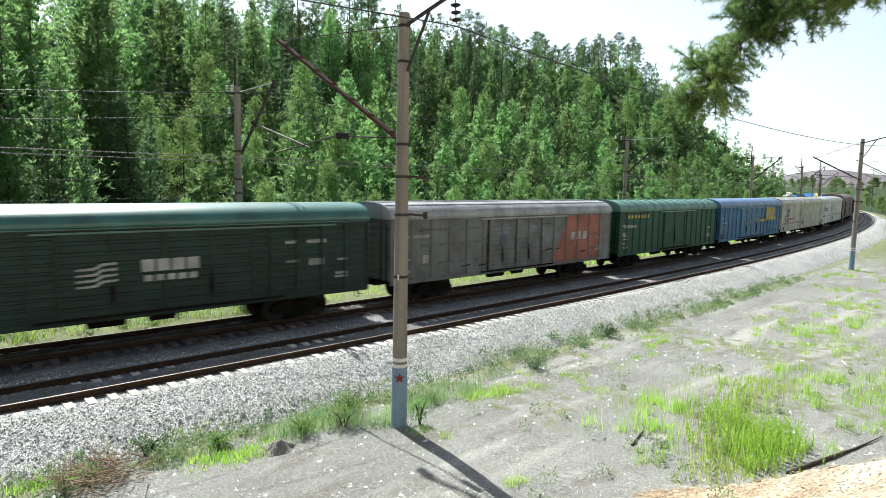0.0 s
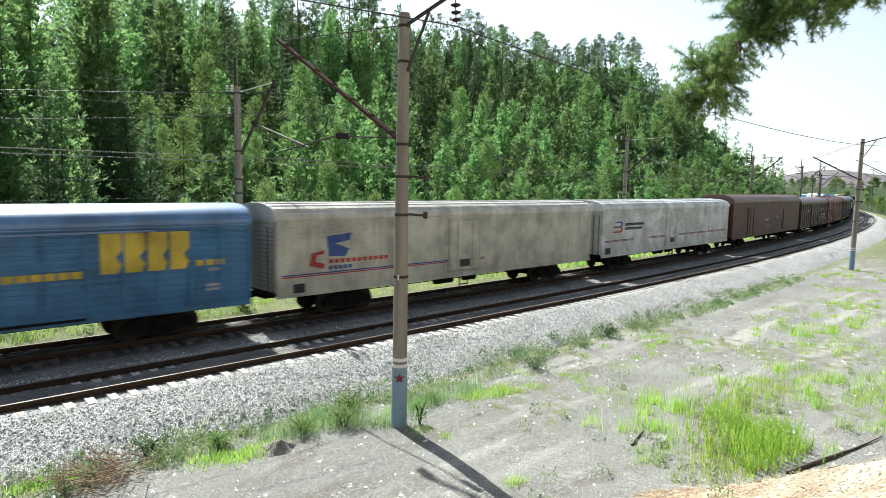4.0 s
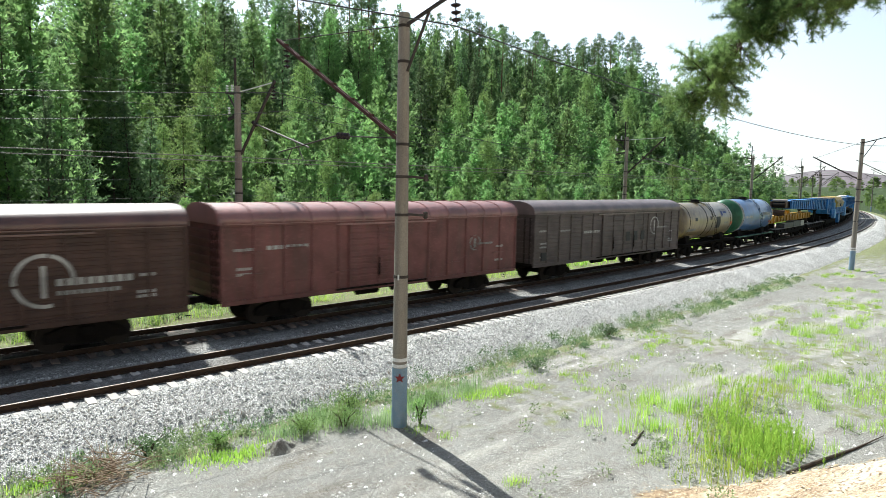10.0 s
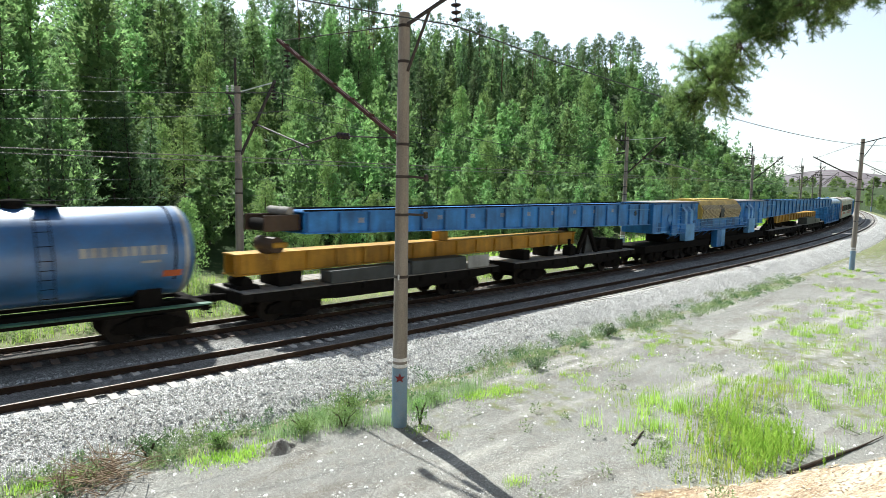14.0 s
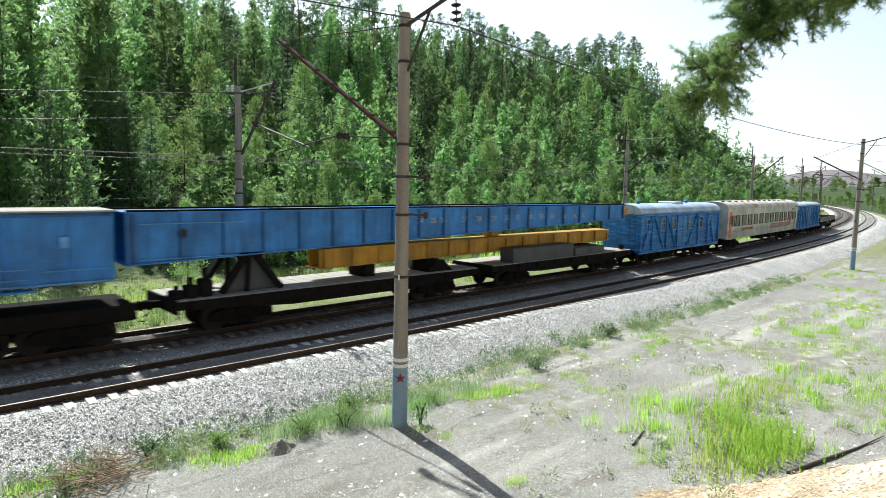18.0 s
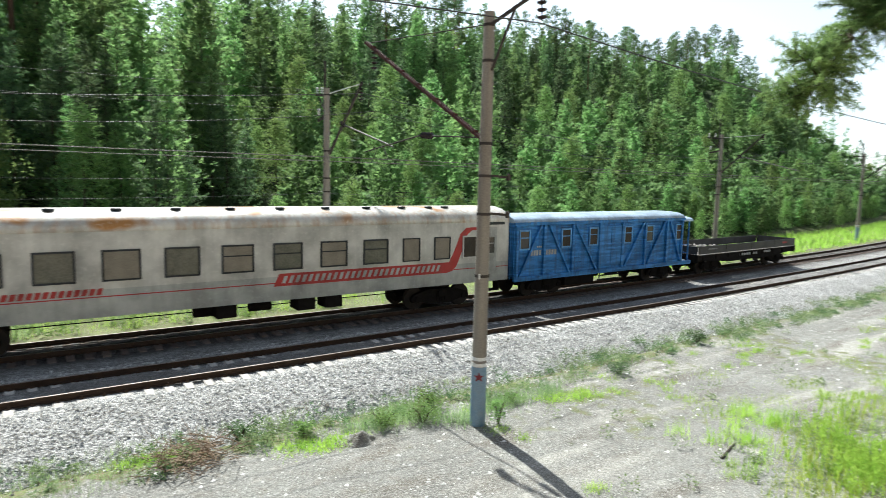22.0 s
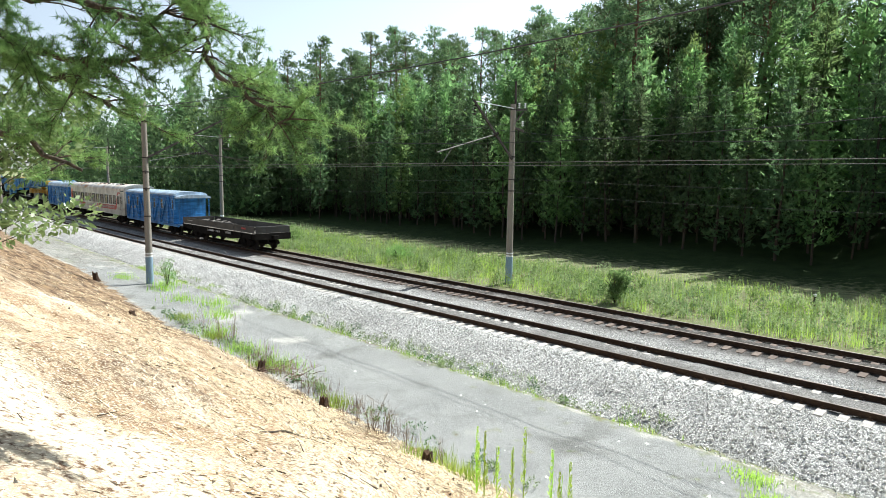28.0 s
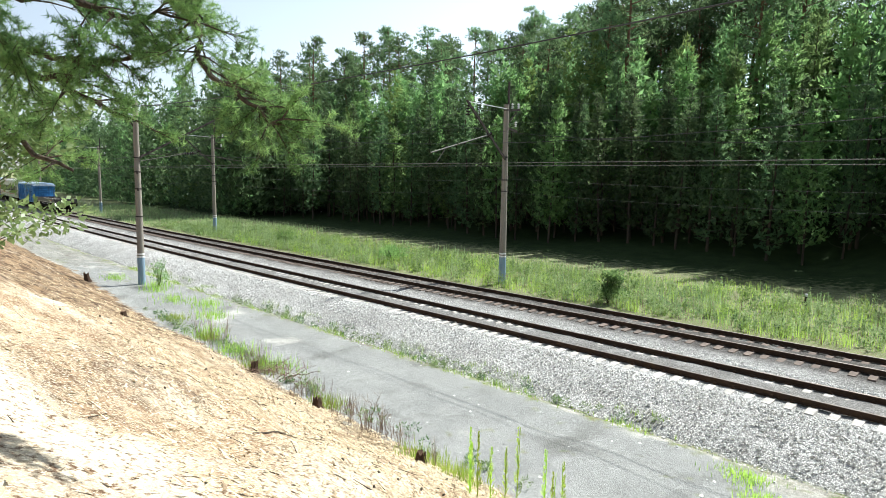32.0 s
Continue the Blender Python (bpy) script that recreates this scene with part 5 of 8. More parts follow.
for s, y, h, n in ((-11.5, 9.0, 0.75, 12), (-11.2, 9.3, 0.6, 9), (-12.2, 9.0, 0.55, 8), (-22.3, 10.7, 0.8, 10), (-18.3, 9.9, 0.7, 9), (-22.8, 10.4, 0.9, 10), (-10.3, 9.1, 0.5, 8), (-24.0, 10.3, 0.8, 8), (-9.0, 8.9, 0.45, 7), (2.2, 13.7, 0.5, 12), (8.2, 13.2, 0.45, 8)):
    dry_shrub(s, y, h, n)


def marker_post(s, y):
    th = thing("marker_post", "short dark marker post with a white cap", "post", at=Matrix.Translation(P(s, y, ground_z(s, y))))
    part("shaft", MB().box(-0.05, 0.05, -0.05, 0.05, -0.2, 0.62, 0.01), M_ARM, th)
    part("cap", MB().box(-0.065, 0.065, -0.065, 0.065, 0.62, 0.76, 0.02), M_POLEWHITE, th, "white cap")


marker_post(-8.43, 33.7)
twig_heap(2.9, 13.9, 0.9, 220, "heap of dry grey twigs on the earth")
twig_heap(-17.0, 9.9, 1.0, 60, "dry twigs at the foot of the bank")


def earth_heap(s, y, rx, ry, h):
    mb = sheet("earth_mound", [s + rx * (i / 24 - 1) for i in range(49)], [y + ry * (j / 16 - 1) for j in range(33)],
               lambda a, b: ground_z(a, b) - 0.05 + (h + 0.22 * wob(a, b, 1.8, 2) + 0.16 * wob(a, b, 4.5, 5) + 0.07 * wob(a, b, 11, 7)) * max(0, 1 - ((a - s) / rx) ** 2 - ((b - y) / ry) ** 2), M_GROUND)
    tagged(mb, "low heap of grey gravelly earth", "heap")


earth_heap(-1.7, 12.9, 1.3, 0.7, 0.42)
earth_heap(-0.7, 12.6, 0.9, 0.6, 0.30)
earth_heap(6.4, 13.0, 0.9, 0.45, 0.16)


M_STUMP = surface("rotting_stump", (0.075, 0.045, 0.03), (0.03, 0.02, 0.015), 6, 30, 0.95, relief=0.9, dist=0.03)
M_STUMPTOP = surface("splintered_wood", (0.16, 0.10, 0.065), (0.06, 0.04, 0.03), 12, 60, 0.95, relief=0.9, dist=0.02)


def stump(s, y, r, h):
    """A ragged, splintered stump with root flare."""
    p = P(s, y, ground_z(s, y))
    th = thing("tree_stump", "dark rotting tree stump with a splintered top", "stump", "stumps on the bank", at=Matrix.Translation(p) @ Matrix.Rotation(NR.uniform(-0.15, 0.15), 4, "X"))
    n = 14
    wide = [r * NR.uniform(0.8, 1.2) for _ in range(n)]
    top = [h * NR.uniform(0.7, 1.15) for _ in range(n)]
    vs = []
    for f, k in ((-0.15, 1.7), (0.06, 1.25), (0.5, 1.0), (1.0, 0.92)):
        vs += [(wide[i] * k * math.cos(6.2832 * i / n), wide[i] * k * math.sin(6.2832 * i / n), top[i] * f if f > 0.6 else h * f) for i in range(n)]
    fs = [(q * n + i, q * n + (i + 1) % n, q * n + n + (i + 1) % n, q * n + n + i) for q in range(3) for i in range(n)]
    part("bark", MB().add(vs, fs), M_STUMP, th)
    rim = vs[3 * n:]
    part("cut_face", MB().add([(x * 0.99, y_ * 0.99, z - 0.005) for x, y_, z in rim] + [(0, 0, h * 0.72)], [(i, (i + 1) % n, n) for i in range(n)]), M_STUMPTOP, th)


for s, y, r, h in ((-38.5, 10.3, 0.14, 0.5), (-17.7, 9.35, 0.12, 0.35), (-13.6, 9.0, 0.11, 0.3), (-9.0, 8.5, 0.10, 0.25), (-24, 7.6, 0.12, 0.2)):
    stump(s, y, r, h)


def litter_bits():
    """Fallen needles, twigs and bark chips on the bank."""
    rng = random.Random(9)
    v, f = [], []
    for _ in range(60000):
        s = -abs(rng.gauss(0, 13)) - 2 if rng.random() < 0.85 else rng.uniform(5, 22)
        y = lerp_table(s, FOOT) - abs(rng.gauss(0, 3.2)) + 0.2
        p = P(s, y, ground_z(s, y) + rng.uniform(0.0, 0.05))
        a, ln = rng.uniform(0, 6.28), rng.uniform(0.02, 0.065)
        w = rng.uniform(0.003, 0.008) if rng.random() < 0.65 else rng.uniform(0.012, 0.026)
        dx, dy = math.cos(a) * ln, math.sin(a) * ln
        dz = -dy * 0.5 + rng.uniform(-0.01, 0.02)
        k = len(v)
        v += [(p.x - dx - dy / ln * w, p.y - dy + dx / ln * w, p.z - dz), (p.x - dx + dy / ln * w, p.y - dy - dx / ln * w, p.z - dz), (p.x + dx + dy / ln * w, p.y + dy - dx / ln * w, p.z + dz + 0.01)]
        f.append((k, k + 1, k + 2))
    m, n, l, b = nodes("needle_litter", 0.8)
    g = n.new("ShaderNodeNewGeometry")
    l.new(mix(n, l, g.outputs["Random Per Island"], (0.19, 0.12, 0.065), (0.84, 0.70, 0.46)), b.inputs["Base Color"])
    tagged(new("needle_litter", mesh_of("needle_litter", np.array(v), np.array(f), m)), "fallen brown pine needles and bark chips", "litter", kind="stuff")


litter_bits()


def pebbles():
    """Small loose stones over the gritty field and the old road."""
    rng, v, f = random.Random(15), [], []
    for _ in range(16000):
        s, y = rng.uniform(-20, 40), rng.uniform(3, 14.6)
        if s > 40 - y * 0.2 or y < lerp_table(s, FOOT) + 0.3 or asphalt_mask(s, y) > 0.5 and rng.random() < 0.85:
            continue
        r = rng.uniform(0.008, 0.022) if rng.random() < 0.96 else rng.uniform(0.03, 0.07)
        p = P(s, y, ground_z(s, y))
        k, a = len(v), rng.uniform(0, 6.28)
        for i in range(4):
            t = a + i * 1.57 + rng.uniform(-0.4, 0.4)
            v.append((p.x + r * math.cos(t), p.y + r * math.sin(t), p.z - 0.004))
        v.append((p.x + rng.uniform(-0.4, 0.4) * r, p.y + rng.uniform(-0.4, 0.4) * r, p.z + r * rng.uniform(0.5, 0.9)))
        f += [(k + i, k + (i + 1) % 4, k + 4) for i in range(4)]
    me = mesh_of("pebbles", np.array(v), np.array(f), m_st)
    tagged(new("pebbles", me), "small loose grey stones on the ground", "stones", kind="stuff")


pebbles()


def stick(s0, y0, s1, y1, r, label):
    pts = []
    for i in range(7):
        f = i / 6
        s, y = s0 + (s1 - s0) * f, y0 + (y1 - y0) * f
        pts.append(P(s, y, ground_z(s, y) + r * 0.8 + 0.02 * wob(i, s, 0.9)))
    tagged(new("fallen_branch", MB().tube(pts, [r, r, r * 0.9, r * 0.8, r * 0.6, r * 0.4, r * 0.2], 7).mesh("fallen_branch", M_BARK)), label, "branch")


stick(-7.8, 4.1, -8.4, 5.6, 0.018, "thin dry fallen branch on the needle litter")
stick(14.1, 4.5, 18.2, 3.6, 0.05, "dark fallen branch on the bank edge")
stick(12.9, 7.6, 14.0, 7.9, 0.03, "short dry stick on the field")


# ---- pines and a sapling close to the camera
def needle_tufts(rng, tips, per=60, length=0.056):
    """Bundles of long needles round twig ends: tips of place and direction."""
    v = []
    for p, d in tips:
        d = np.array(d) / (np.linalg.norm(d) + 1e-9)
        for _ in range(per):
            base = np.array(p) - d * rng.uniform(-0.02, 0.11)
            o = rng.normal(0, 1, 3)
            o -= d * o.dot(d)
            o = o / (np.linalg.norm(o) + 1e-9) * 1.0 + d * rng.uniform(-0.1, 1.0)
            o = o / np.linalg.norm(o) * length * rng.uniform(0.7, 1.25)
            w = np.cross(o, rng.normal(0, 1, 3))
            w = w / (np.linalg.norm(w) + 1e-9) * 0.0028
            v += [base - w, base + w, base + o]
    return np.array(v), np.arange(len(v)).reshape(-1, 3)


def hanging_branch(mb, rng, start, mids, reach, tips, fork=26, droop=0.10):
    """A limb through given places, with side twigs that end in tufts."""
    pts = [Vector(start)] + [Vector(m) for m in mids]
    fine = []
    for a, b in zip(pts, pts[1:]):
        fine += [a.lerp(b, i / 4) + Vector(rng.normal(0, 0.03, 3)) for i in range(4)]
    fine.append(pts[-1])
    n = len(fine)
    mb.tube(fine, [0.045 * (1 - i / n) ** 0.8 + 0.008 for i in range(n)], 7)
    for _ in range(fork):
        i = int(rng.integers(n // 4, n))
        base = fine[i]
        d = Vector(rng.normal(0, 1, 3))
        d.z = d.z * 0.45 - droop
        ahead = (fine[min(i + 1, n - 1)] - fine[max(i - 1, 0)]).normalized()
        d = (d.normalized() + ahead * 0.8).normalized()
        ln = reach * rng.uniform(0.35, 1.0)
        twig = [base, base + d * ln * 0.5 + Vector((0, 0, 0.02)), base + d * ln]
        mb.tube(twig, [0.010, 0.007, 0.004], 5)
        for _ in range(13):
            e = twig[1].lerp(twig[2], rng.uniform(-0.6, 1.0)) if rng.random() < 0.7 else twig[2]
            dd = (d + Vector(rng.normal(0, 0.5, 3)) + Vector((0, 0, 0.1))).normalized()
            q = e + dd * rng.uniform(0.08, 0.26)
            mb.tube([e, q], [0.003, 0.002], 3, cap=False)
            tips.append((tuple(q), tuple(dd)))


M_NEAR_NEEDLE = foliage("near_pine_needles", (0.058, 0.135, 0.045), (0.31, 0.47, 0.16), 0.65, 0.1)


def near_pine(name, base, height, limbs, seed, label, thick=1.2):
    rng = np.random.default_rng(seed)
    x, y = base
    z = ground_z(x, y)
    th = thing(name, label, "tree", at=Matrix.Translation((x, y, z)))
    part("trunk", MB().tube([(0, 0, -0.4), (0.05, 0, 2), (-0.04, 0.05, 5), (0, 0, height)], [0.24, 0.20, 0.16, 0.05], 14), M_PINEBARK, th)
    tips = []
    for start, mids, reach, fork in limbs:
        o, mb = Vector((x, y, z)), MB()
        hanging_branch(mb, rng, Vector(start) - o, [Vector(m) - o for m in mids], reach, tips, int(fork * thick))
        part("limb", mb, M_BARK, th)
    ob = new("needles", mesh_of("needles", *needle_tufts(rng, tips), M_NEAR_NEEDLE))
    ob.parent = th
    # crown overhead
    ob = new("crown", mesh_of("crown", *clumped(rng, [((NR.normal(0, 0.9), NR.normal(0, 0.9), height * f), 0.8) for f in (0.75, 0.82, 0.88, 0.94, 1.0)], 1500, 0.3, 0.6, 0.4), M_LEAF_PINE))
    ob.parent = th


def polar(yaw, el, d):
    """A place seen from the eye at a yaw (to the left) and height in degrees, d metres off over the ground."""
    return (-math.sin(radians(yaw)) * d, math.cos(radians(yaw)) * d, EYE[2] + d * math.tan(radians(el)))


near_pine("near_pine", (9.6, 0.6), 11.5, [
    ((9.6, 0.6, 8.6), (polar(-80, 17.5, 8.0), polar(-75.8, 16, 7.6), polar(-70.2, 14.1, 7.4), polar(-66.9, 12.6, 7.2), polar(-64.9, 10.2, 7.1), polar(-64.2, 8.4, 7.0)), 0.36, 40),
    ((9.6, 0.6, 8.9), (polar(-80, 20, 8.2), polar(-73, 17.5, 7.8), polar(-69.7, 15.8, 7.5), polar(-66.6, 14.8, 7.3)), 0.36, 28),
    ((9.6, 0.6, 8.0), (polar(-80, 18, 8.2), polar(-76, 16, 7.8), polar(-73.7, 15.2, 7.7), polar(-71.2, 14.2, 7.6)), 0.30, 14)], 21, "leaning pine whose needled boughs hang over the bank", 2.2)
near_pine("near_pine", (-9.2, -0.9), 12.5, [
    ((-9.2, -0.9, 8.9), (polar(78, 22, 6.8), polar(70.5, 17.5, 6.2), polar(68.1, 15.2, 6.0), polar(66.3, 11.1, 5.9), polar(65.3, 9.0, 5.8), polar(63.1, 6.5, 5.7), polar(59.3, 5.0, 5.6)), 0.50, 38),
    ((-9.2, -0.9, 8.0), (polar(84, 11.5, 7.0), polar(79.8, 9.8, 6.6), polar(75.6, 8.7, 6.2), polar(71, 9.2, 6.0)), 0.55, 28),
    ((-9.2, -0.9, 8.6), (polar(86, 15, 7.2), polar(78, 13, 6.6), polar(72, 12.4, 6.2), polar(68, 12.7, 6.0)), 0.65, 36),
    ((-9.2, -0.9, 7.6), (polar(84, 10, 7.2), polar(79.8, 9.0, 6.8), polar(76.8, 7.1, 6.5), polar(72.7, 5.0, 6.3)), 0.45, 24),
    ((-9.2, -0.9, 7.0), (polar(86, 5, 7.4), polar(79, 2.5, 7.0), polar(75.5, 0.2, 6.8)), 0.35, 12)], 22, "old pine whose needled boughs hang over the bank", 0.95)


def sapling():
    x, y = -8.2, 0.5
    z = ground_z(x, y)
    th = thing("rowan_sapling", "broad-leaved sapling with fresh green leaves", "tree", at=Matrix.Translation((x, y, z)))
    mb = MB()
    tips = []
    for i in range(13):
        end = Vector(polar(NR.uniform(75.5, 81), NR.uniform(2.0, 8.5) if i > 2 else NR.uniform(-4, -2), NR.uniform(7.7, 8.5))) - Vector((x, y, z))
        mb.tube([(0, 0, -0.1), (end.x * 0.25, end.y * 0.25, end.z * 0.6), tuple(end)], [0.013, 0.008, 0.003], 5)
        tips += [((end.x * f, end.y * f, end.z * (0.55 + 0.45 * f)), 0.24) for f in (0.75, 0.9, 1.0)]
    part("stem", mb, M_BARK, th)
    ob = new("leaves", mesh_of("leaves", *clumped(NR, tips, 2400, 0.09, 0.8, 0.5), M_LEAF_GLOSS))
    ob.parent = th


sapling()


# ---- the train: local x runs along the line, the camera's side is -y, z = 0 on the rails
TRAIN = []
HW = 1.52  # half width of a body


def wheel_mesh():
    """A wheel with tread, flange and hub, turned round its axle (local y)."""
    mb = MB().lathe([(-0.07, 0.12), (-0.07, 0.36), (-0.066, 0.475), (0.05, 0.478), (0.055, 0.505), (0.075, 0.505), (0.075, 0.36), (0.03, 0.34), (0.03, 0.13), (0.10, 0.11)], (0, 0, 0), 24, smooth=False)
    mb.v = [(x, z, y) for x, y, z in mb.v]
    mb.f = [f[::-1] for f in mb.f]
    return mb.mesh("wheel", M_WHEEL)


ME_WHEEL = wheel_mesh()


def bogie_frame(w=1.85):
    """Two cast side frames with spring nests, a bolster and axles."""
    mb, h = MB(), w / 2
    for y in (-1.02, 1.02):
        top = [(-h - 0.28, 0.50), (-h - 0.16, 0.66), (-h * 0.55, 0.86), (h * 0.55, 0.86), (h + 0.16, 0.66), (h + 0.28, 0.50)]
        low = [(h + 0.24, 0.36), (h - 0.2, 0.36), (h * 0.42, 0.22), (-h * 0.42, 0.22), (-h + 0.2, 0.36), (-h - 0.24, 0.36)]
        o = top + low
        n = len(o)
        vs = [(x, y - 0.09, z) for x, z in o] + [(x, y + 0.09, z) for x, z in o]
        mb.add(vs, [tuple(range(n - 1, -1, -1)), tuple(range(n, 2 * n))] + [(i, (i + 1) % n, n + (i + 1) % n, n + i) for i in range(n)])
        for x in (-0.2, -0.07, 0.07, 0.2):
            mb.tube([(x, y + (0.11 if y > 0 else -0.11), 0.34), (x, y + (0.11 if y > 0 else -0.11), 0.62)], 0.055, 8)
        for x in (-h, h):
            mb.tube([(x, y - 0.16, 0.475), (x, y + 0.16, 0.475)], 0.13, 10)
    mb.box(-0.22, 0.22, -1.25, 1.25, 0.52, 0.80, 0.03)
    for x in (-h, h):
        mb.tube([(x, -1.0, 0.475), (x, 1.0, 0.475)], 0.08, 8)
        mb.box(x - 0.62 if x > 0 else x + 0.52, x - 0.52 if x > 0 else x + 0.62, -0.95, 0.95, 0.42, 0.56)
    return mb.mesh("bogie", M_UNDER)


ME_BOGIE = bogie_frame()
ME_BOGIE_LONG = bogie_frame(2.4)


def coupler_mesh():
    mb = MB().box(0, 0.45, -0.12, 0.12, 0.92, 1.16, 0.02).box(0.42, 0.62, -0.22, 0.18, 0.88, 1.20, 0.04)
    mb.tube([(0.1, -0.5, 0.95), (0.35, -0.52, 0.6), (0.6, -0.35, 0.55)], 0.025, 6)
    mb.tube([(0.0, -0.9, 1.1), (0.05, -0.9, 0.55), (0.05, -0.6, 0.55), (0.0, -0.6, 1.1)], 0.015, 5)
    return mb.mesh("coupler", M_UNDER)


ME_COUPLER = coupler_mesh()


def shared(name, me, parent, m, label=""):
    ob = new(name, me)
    ob.parent = parent
    ob.matrix_local = m
    return tagged(ob, label)


def running_gear(th, half, base, long=False, sill=True):
    w = 2.4 if long else 1.85
    for i, x in enumerate((-base / 2, base / 2)):
        bg = shared("bogie", ME_BOGIE_LONG if long else ME_BOGIE, th, pose(x, 0, 0))
        for dx in (-w / 2, w / 2):
            for y in (-0.76, 0.76):
                shared("wheel", ME_WHEEL, bg, pose(dx, y, 0.475, 0, 0, 0 if y < 0 else 180))
    shared("coupler", ME_COUPLER, th, pose(half - 0.1, 0, 0))
    shared("coupler", ME_COUPLER, th, pose(-half + 0.1, 0, 0, 0, 0, 180))
    if sill:
        part("centre_sill", MB().box(-half + 0.1, half - 0.1, -0.3, 0.3, 0.82, 1.12, 0.02), M_UNDER, th)
        part("brake_cylinder", MB().tube([(0.3, -0.75, 0.78), (1.1, -0.75, 0.78)], 0.17, 12), M_UNDER, th)
        part("air_tank", MB().tube([(-1.6, -0.7, 0.78), (-0.5, -0.7, 0.78)], 0.2, 12), M_UNDER, th)
        part("brake_rod", MB().tube([(-base / 2 + 1, -0.4, 0.72), (base / 2 - 1, -0.4, 0.72)], 0.02, 5), M_UNDER, th)


def car(q0, q1, name, label, category="wagon", base=None, group="train wagons"):
    half = (q1 - q0) / 2
    th = thing(name, label, category, group)
    base = base or (q1 - q0) * 0.66
    TRAIN.append((th, (q0 + q1) / 2, base))
    return th, half, base


M_WHITE = paint("stencil_white", (0.50, 0.50, 0.485), amount=0.45)
M_MARKDIM = paint("stencil_faded", (0.34, 0.34, 0.33), amount=0.4)
M_YELLOW = paint("sign_yellow", (0.62, 0.46, 0.06), amount=0.3)
M_REDSIGN = paint("sign_red", (0.48, 0.05, 0.045), amount=0.25)
M_ORANGE = paint("sign_orange", (0.75, 0.18, 0.06), amount=0.2)
M_BLUESIGN = paint("sign_blue", (0.05, 0.10, 0.35), amount=0.25)
M_DARKSIGN = paint("sign_dark", (0.03, 0.035, 0.04), amount=0.3)


def bars(th, x0, x1, z0, z1, n, mat, y=-HW - 0.012, gap=0.28, name="lettering", slant=0.0):
    """A line of writing as plain upright bars."""
    mb, w = MB(), (x1 - x0) / n
    for i in range(n):
        a, b = x0 + i * w, x0 + i * w + w * (1 - gap)
        vs = [(a, y, z0), (b, y, z0), (b + slant, y, z1), (a + slant, y, z1)]
        vs += [(p[0], y + 0.01, p[2]) for p in vs]
        mb.add(vs, [(0, 1, 2, 3), (7, 6, 5, 4), (0, 4, 5, 1), (1, 5, 6, 2), (2, 6, 7, 3), (3, 7, 4, 0)])
    part(name, mb, mat, th)


def sign(th, pts, mat, y=-HW - 0.012, name="sign"):
    """A flat painted shape given by x, z corners."""
    n = len(pts)
    vs = [(x, y, z) for x, z in pts] + [(x, y + 0.008, z) for x, z in pts]
    part(name, MB().add(vs, [tuple(range(n)), tuple(range(2 * n - 1, n - 1, -1))] + [(i, n + i, n + (i + 1) % n, (i + 1) % n) for i in range(n)]), mat, th)


def ring_sign(th, cx, cz, r, mat, y=-HW - 0.012):
    """A painted ring in three arcs round an upright stroke."""
    ring = part("emblem", MB().box(cx - 0.09, cx + 0.05, y, y + 0.008, cz - r * 0.62, cz + r * 0.55), mat, th, "white painted upright stroke in a broken ring")
    for a0, a1 in ((-0.25, 1.35), (1.45, 3.25), (3.35, 4.95)):
        n = 10
        vs = []
        for k in range(n + 1):
            t = a0 + (a1 - a0) * k / n
            vs += [(cx + rr * math.cos(t), yy, cz + rr * math.sin(t)) for rr, yy in ((r, y), (r * 0.86, y), (r * 0.86, y + 0.008), (r, y + 0.008))]
        fs = [(4 * k + j, 4 * k + (j + 1) % 4, 4 * k + 4 + (j + 1) % 4, 4 * k + 4 + j) for k in range(n) for j in range(4)]
        part("emblem_arc", MB().add(vs, fs + [(3, 2, 1, 0), tuple(range(4 * n, 4 * n + 4))]), mat, ring)


def stencils(th, half, rng, mat=None):
    """The usual small data stencils at the ends of a side."""
    mat = mat or M_WHITE
    for x, z, n, w in ((-half + 0.5, 2.9, 7, 0.8), (-half + 0.6, 2.2, 5, 0.6), (-half + 0.6, 2.0, 5, 0.6), (half - 1.6, 1.75, 5, 0.6), (half - 1.6, 1.6, 6, 0.6), (half - 1.5, 2.3, 4, 0.5), (-half + 0.6, 1.45, 6, 0.7)):
        if rng.random() < 0.85:
            bars(th, x, x + w, z, z + 0.10, n, mat)


def arch(hw, ze, zt, n=14, flat=0.0):
    """Roof outline in y, z from eave to eave; flat: share of near-level top."""
    out = []
    for i in range(n + 1):
        a = math.pi * i / n
        c, s = math.cos(a), math.sin(a)
        out.append((hw * (abs(c) ** 0.75) * (1 if c > 0 else -1), ze + (zt - ze) * s ** 0.8))
    return out


# mat is mostly a paler copy of the side paint, sun put into it
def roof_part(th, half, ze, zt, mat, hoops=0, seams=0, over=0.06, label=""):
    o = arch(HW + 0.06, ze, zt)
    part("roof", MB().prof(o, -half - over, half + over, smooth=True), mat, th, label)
    if hoops:
        o2 = arch(HW + 0.085, ze + 0.01, zt + 0.03)
        me = MB().prof(o2 + [(y * 0.97, z - 0.05) for y, z in o2[::-1]], -0.035, 0.035, smooth=False).mesh("roof_rib", mat)
        for i in range(hoops + 1):
            shared("roof_rib", me, th, pose(-half + 2 * half * i / hoops, 0, 0))
    if seams:
        for i in range(seams):
            f = (i + 1) / (seams + 1)
            k = f * (len(o) - 1)
            a, b = o[int(k)], o[min(int(k) + 1, len(o) - 1)]
            y, z = a[0] + (b[0] - a[0]) * (k % 1), a[1] + (b[1] - a[1]) * (k % 1)
            part("roof_seam", MB().box(-half, half, y - 0.025, y + 0.025, z - 0.02, z + 0.03), mat, th)


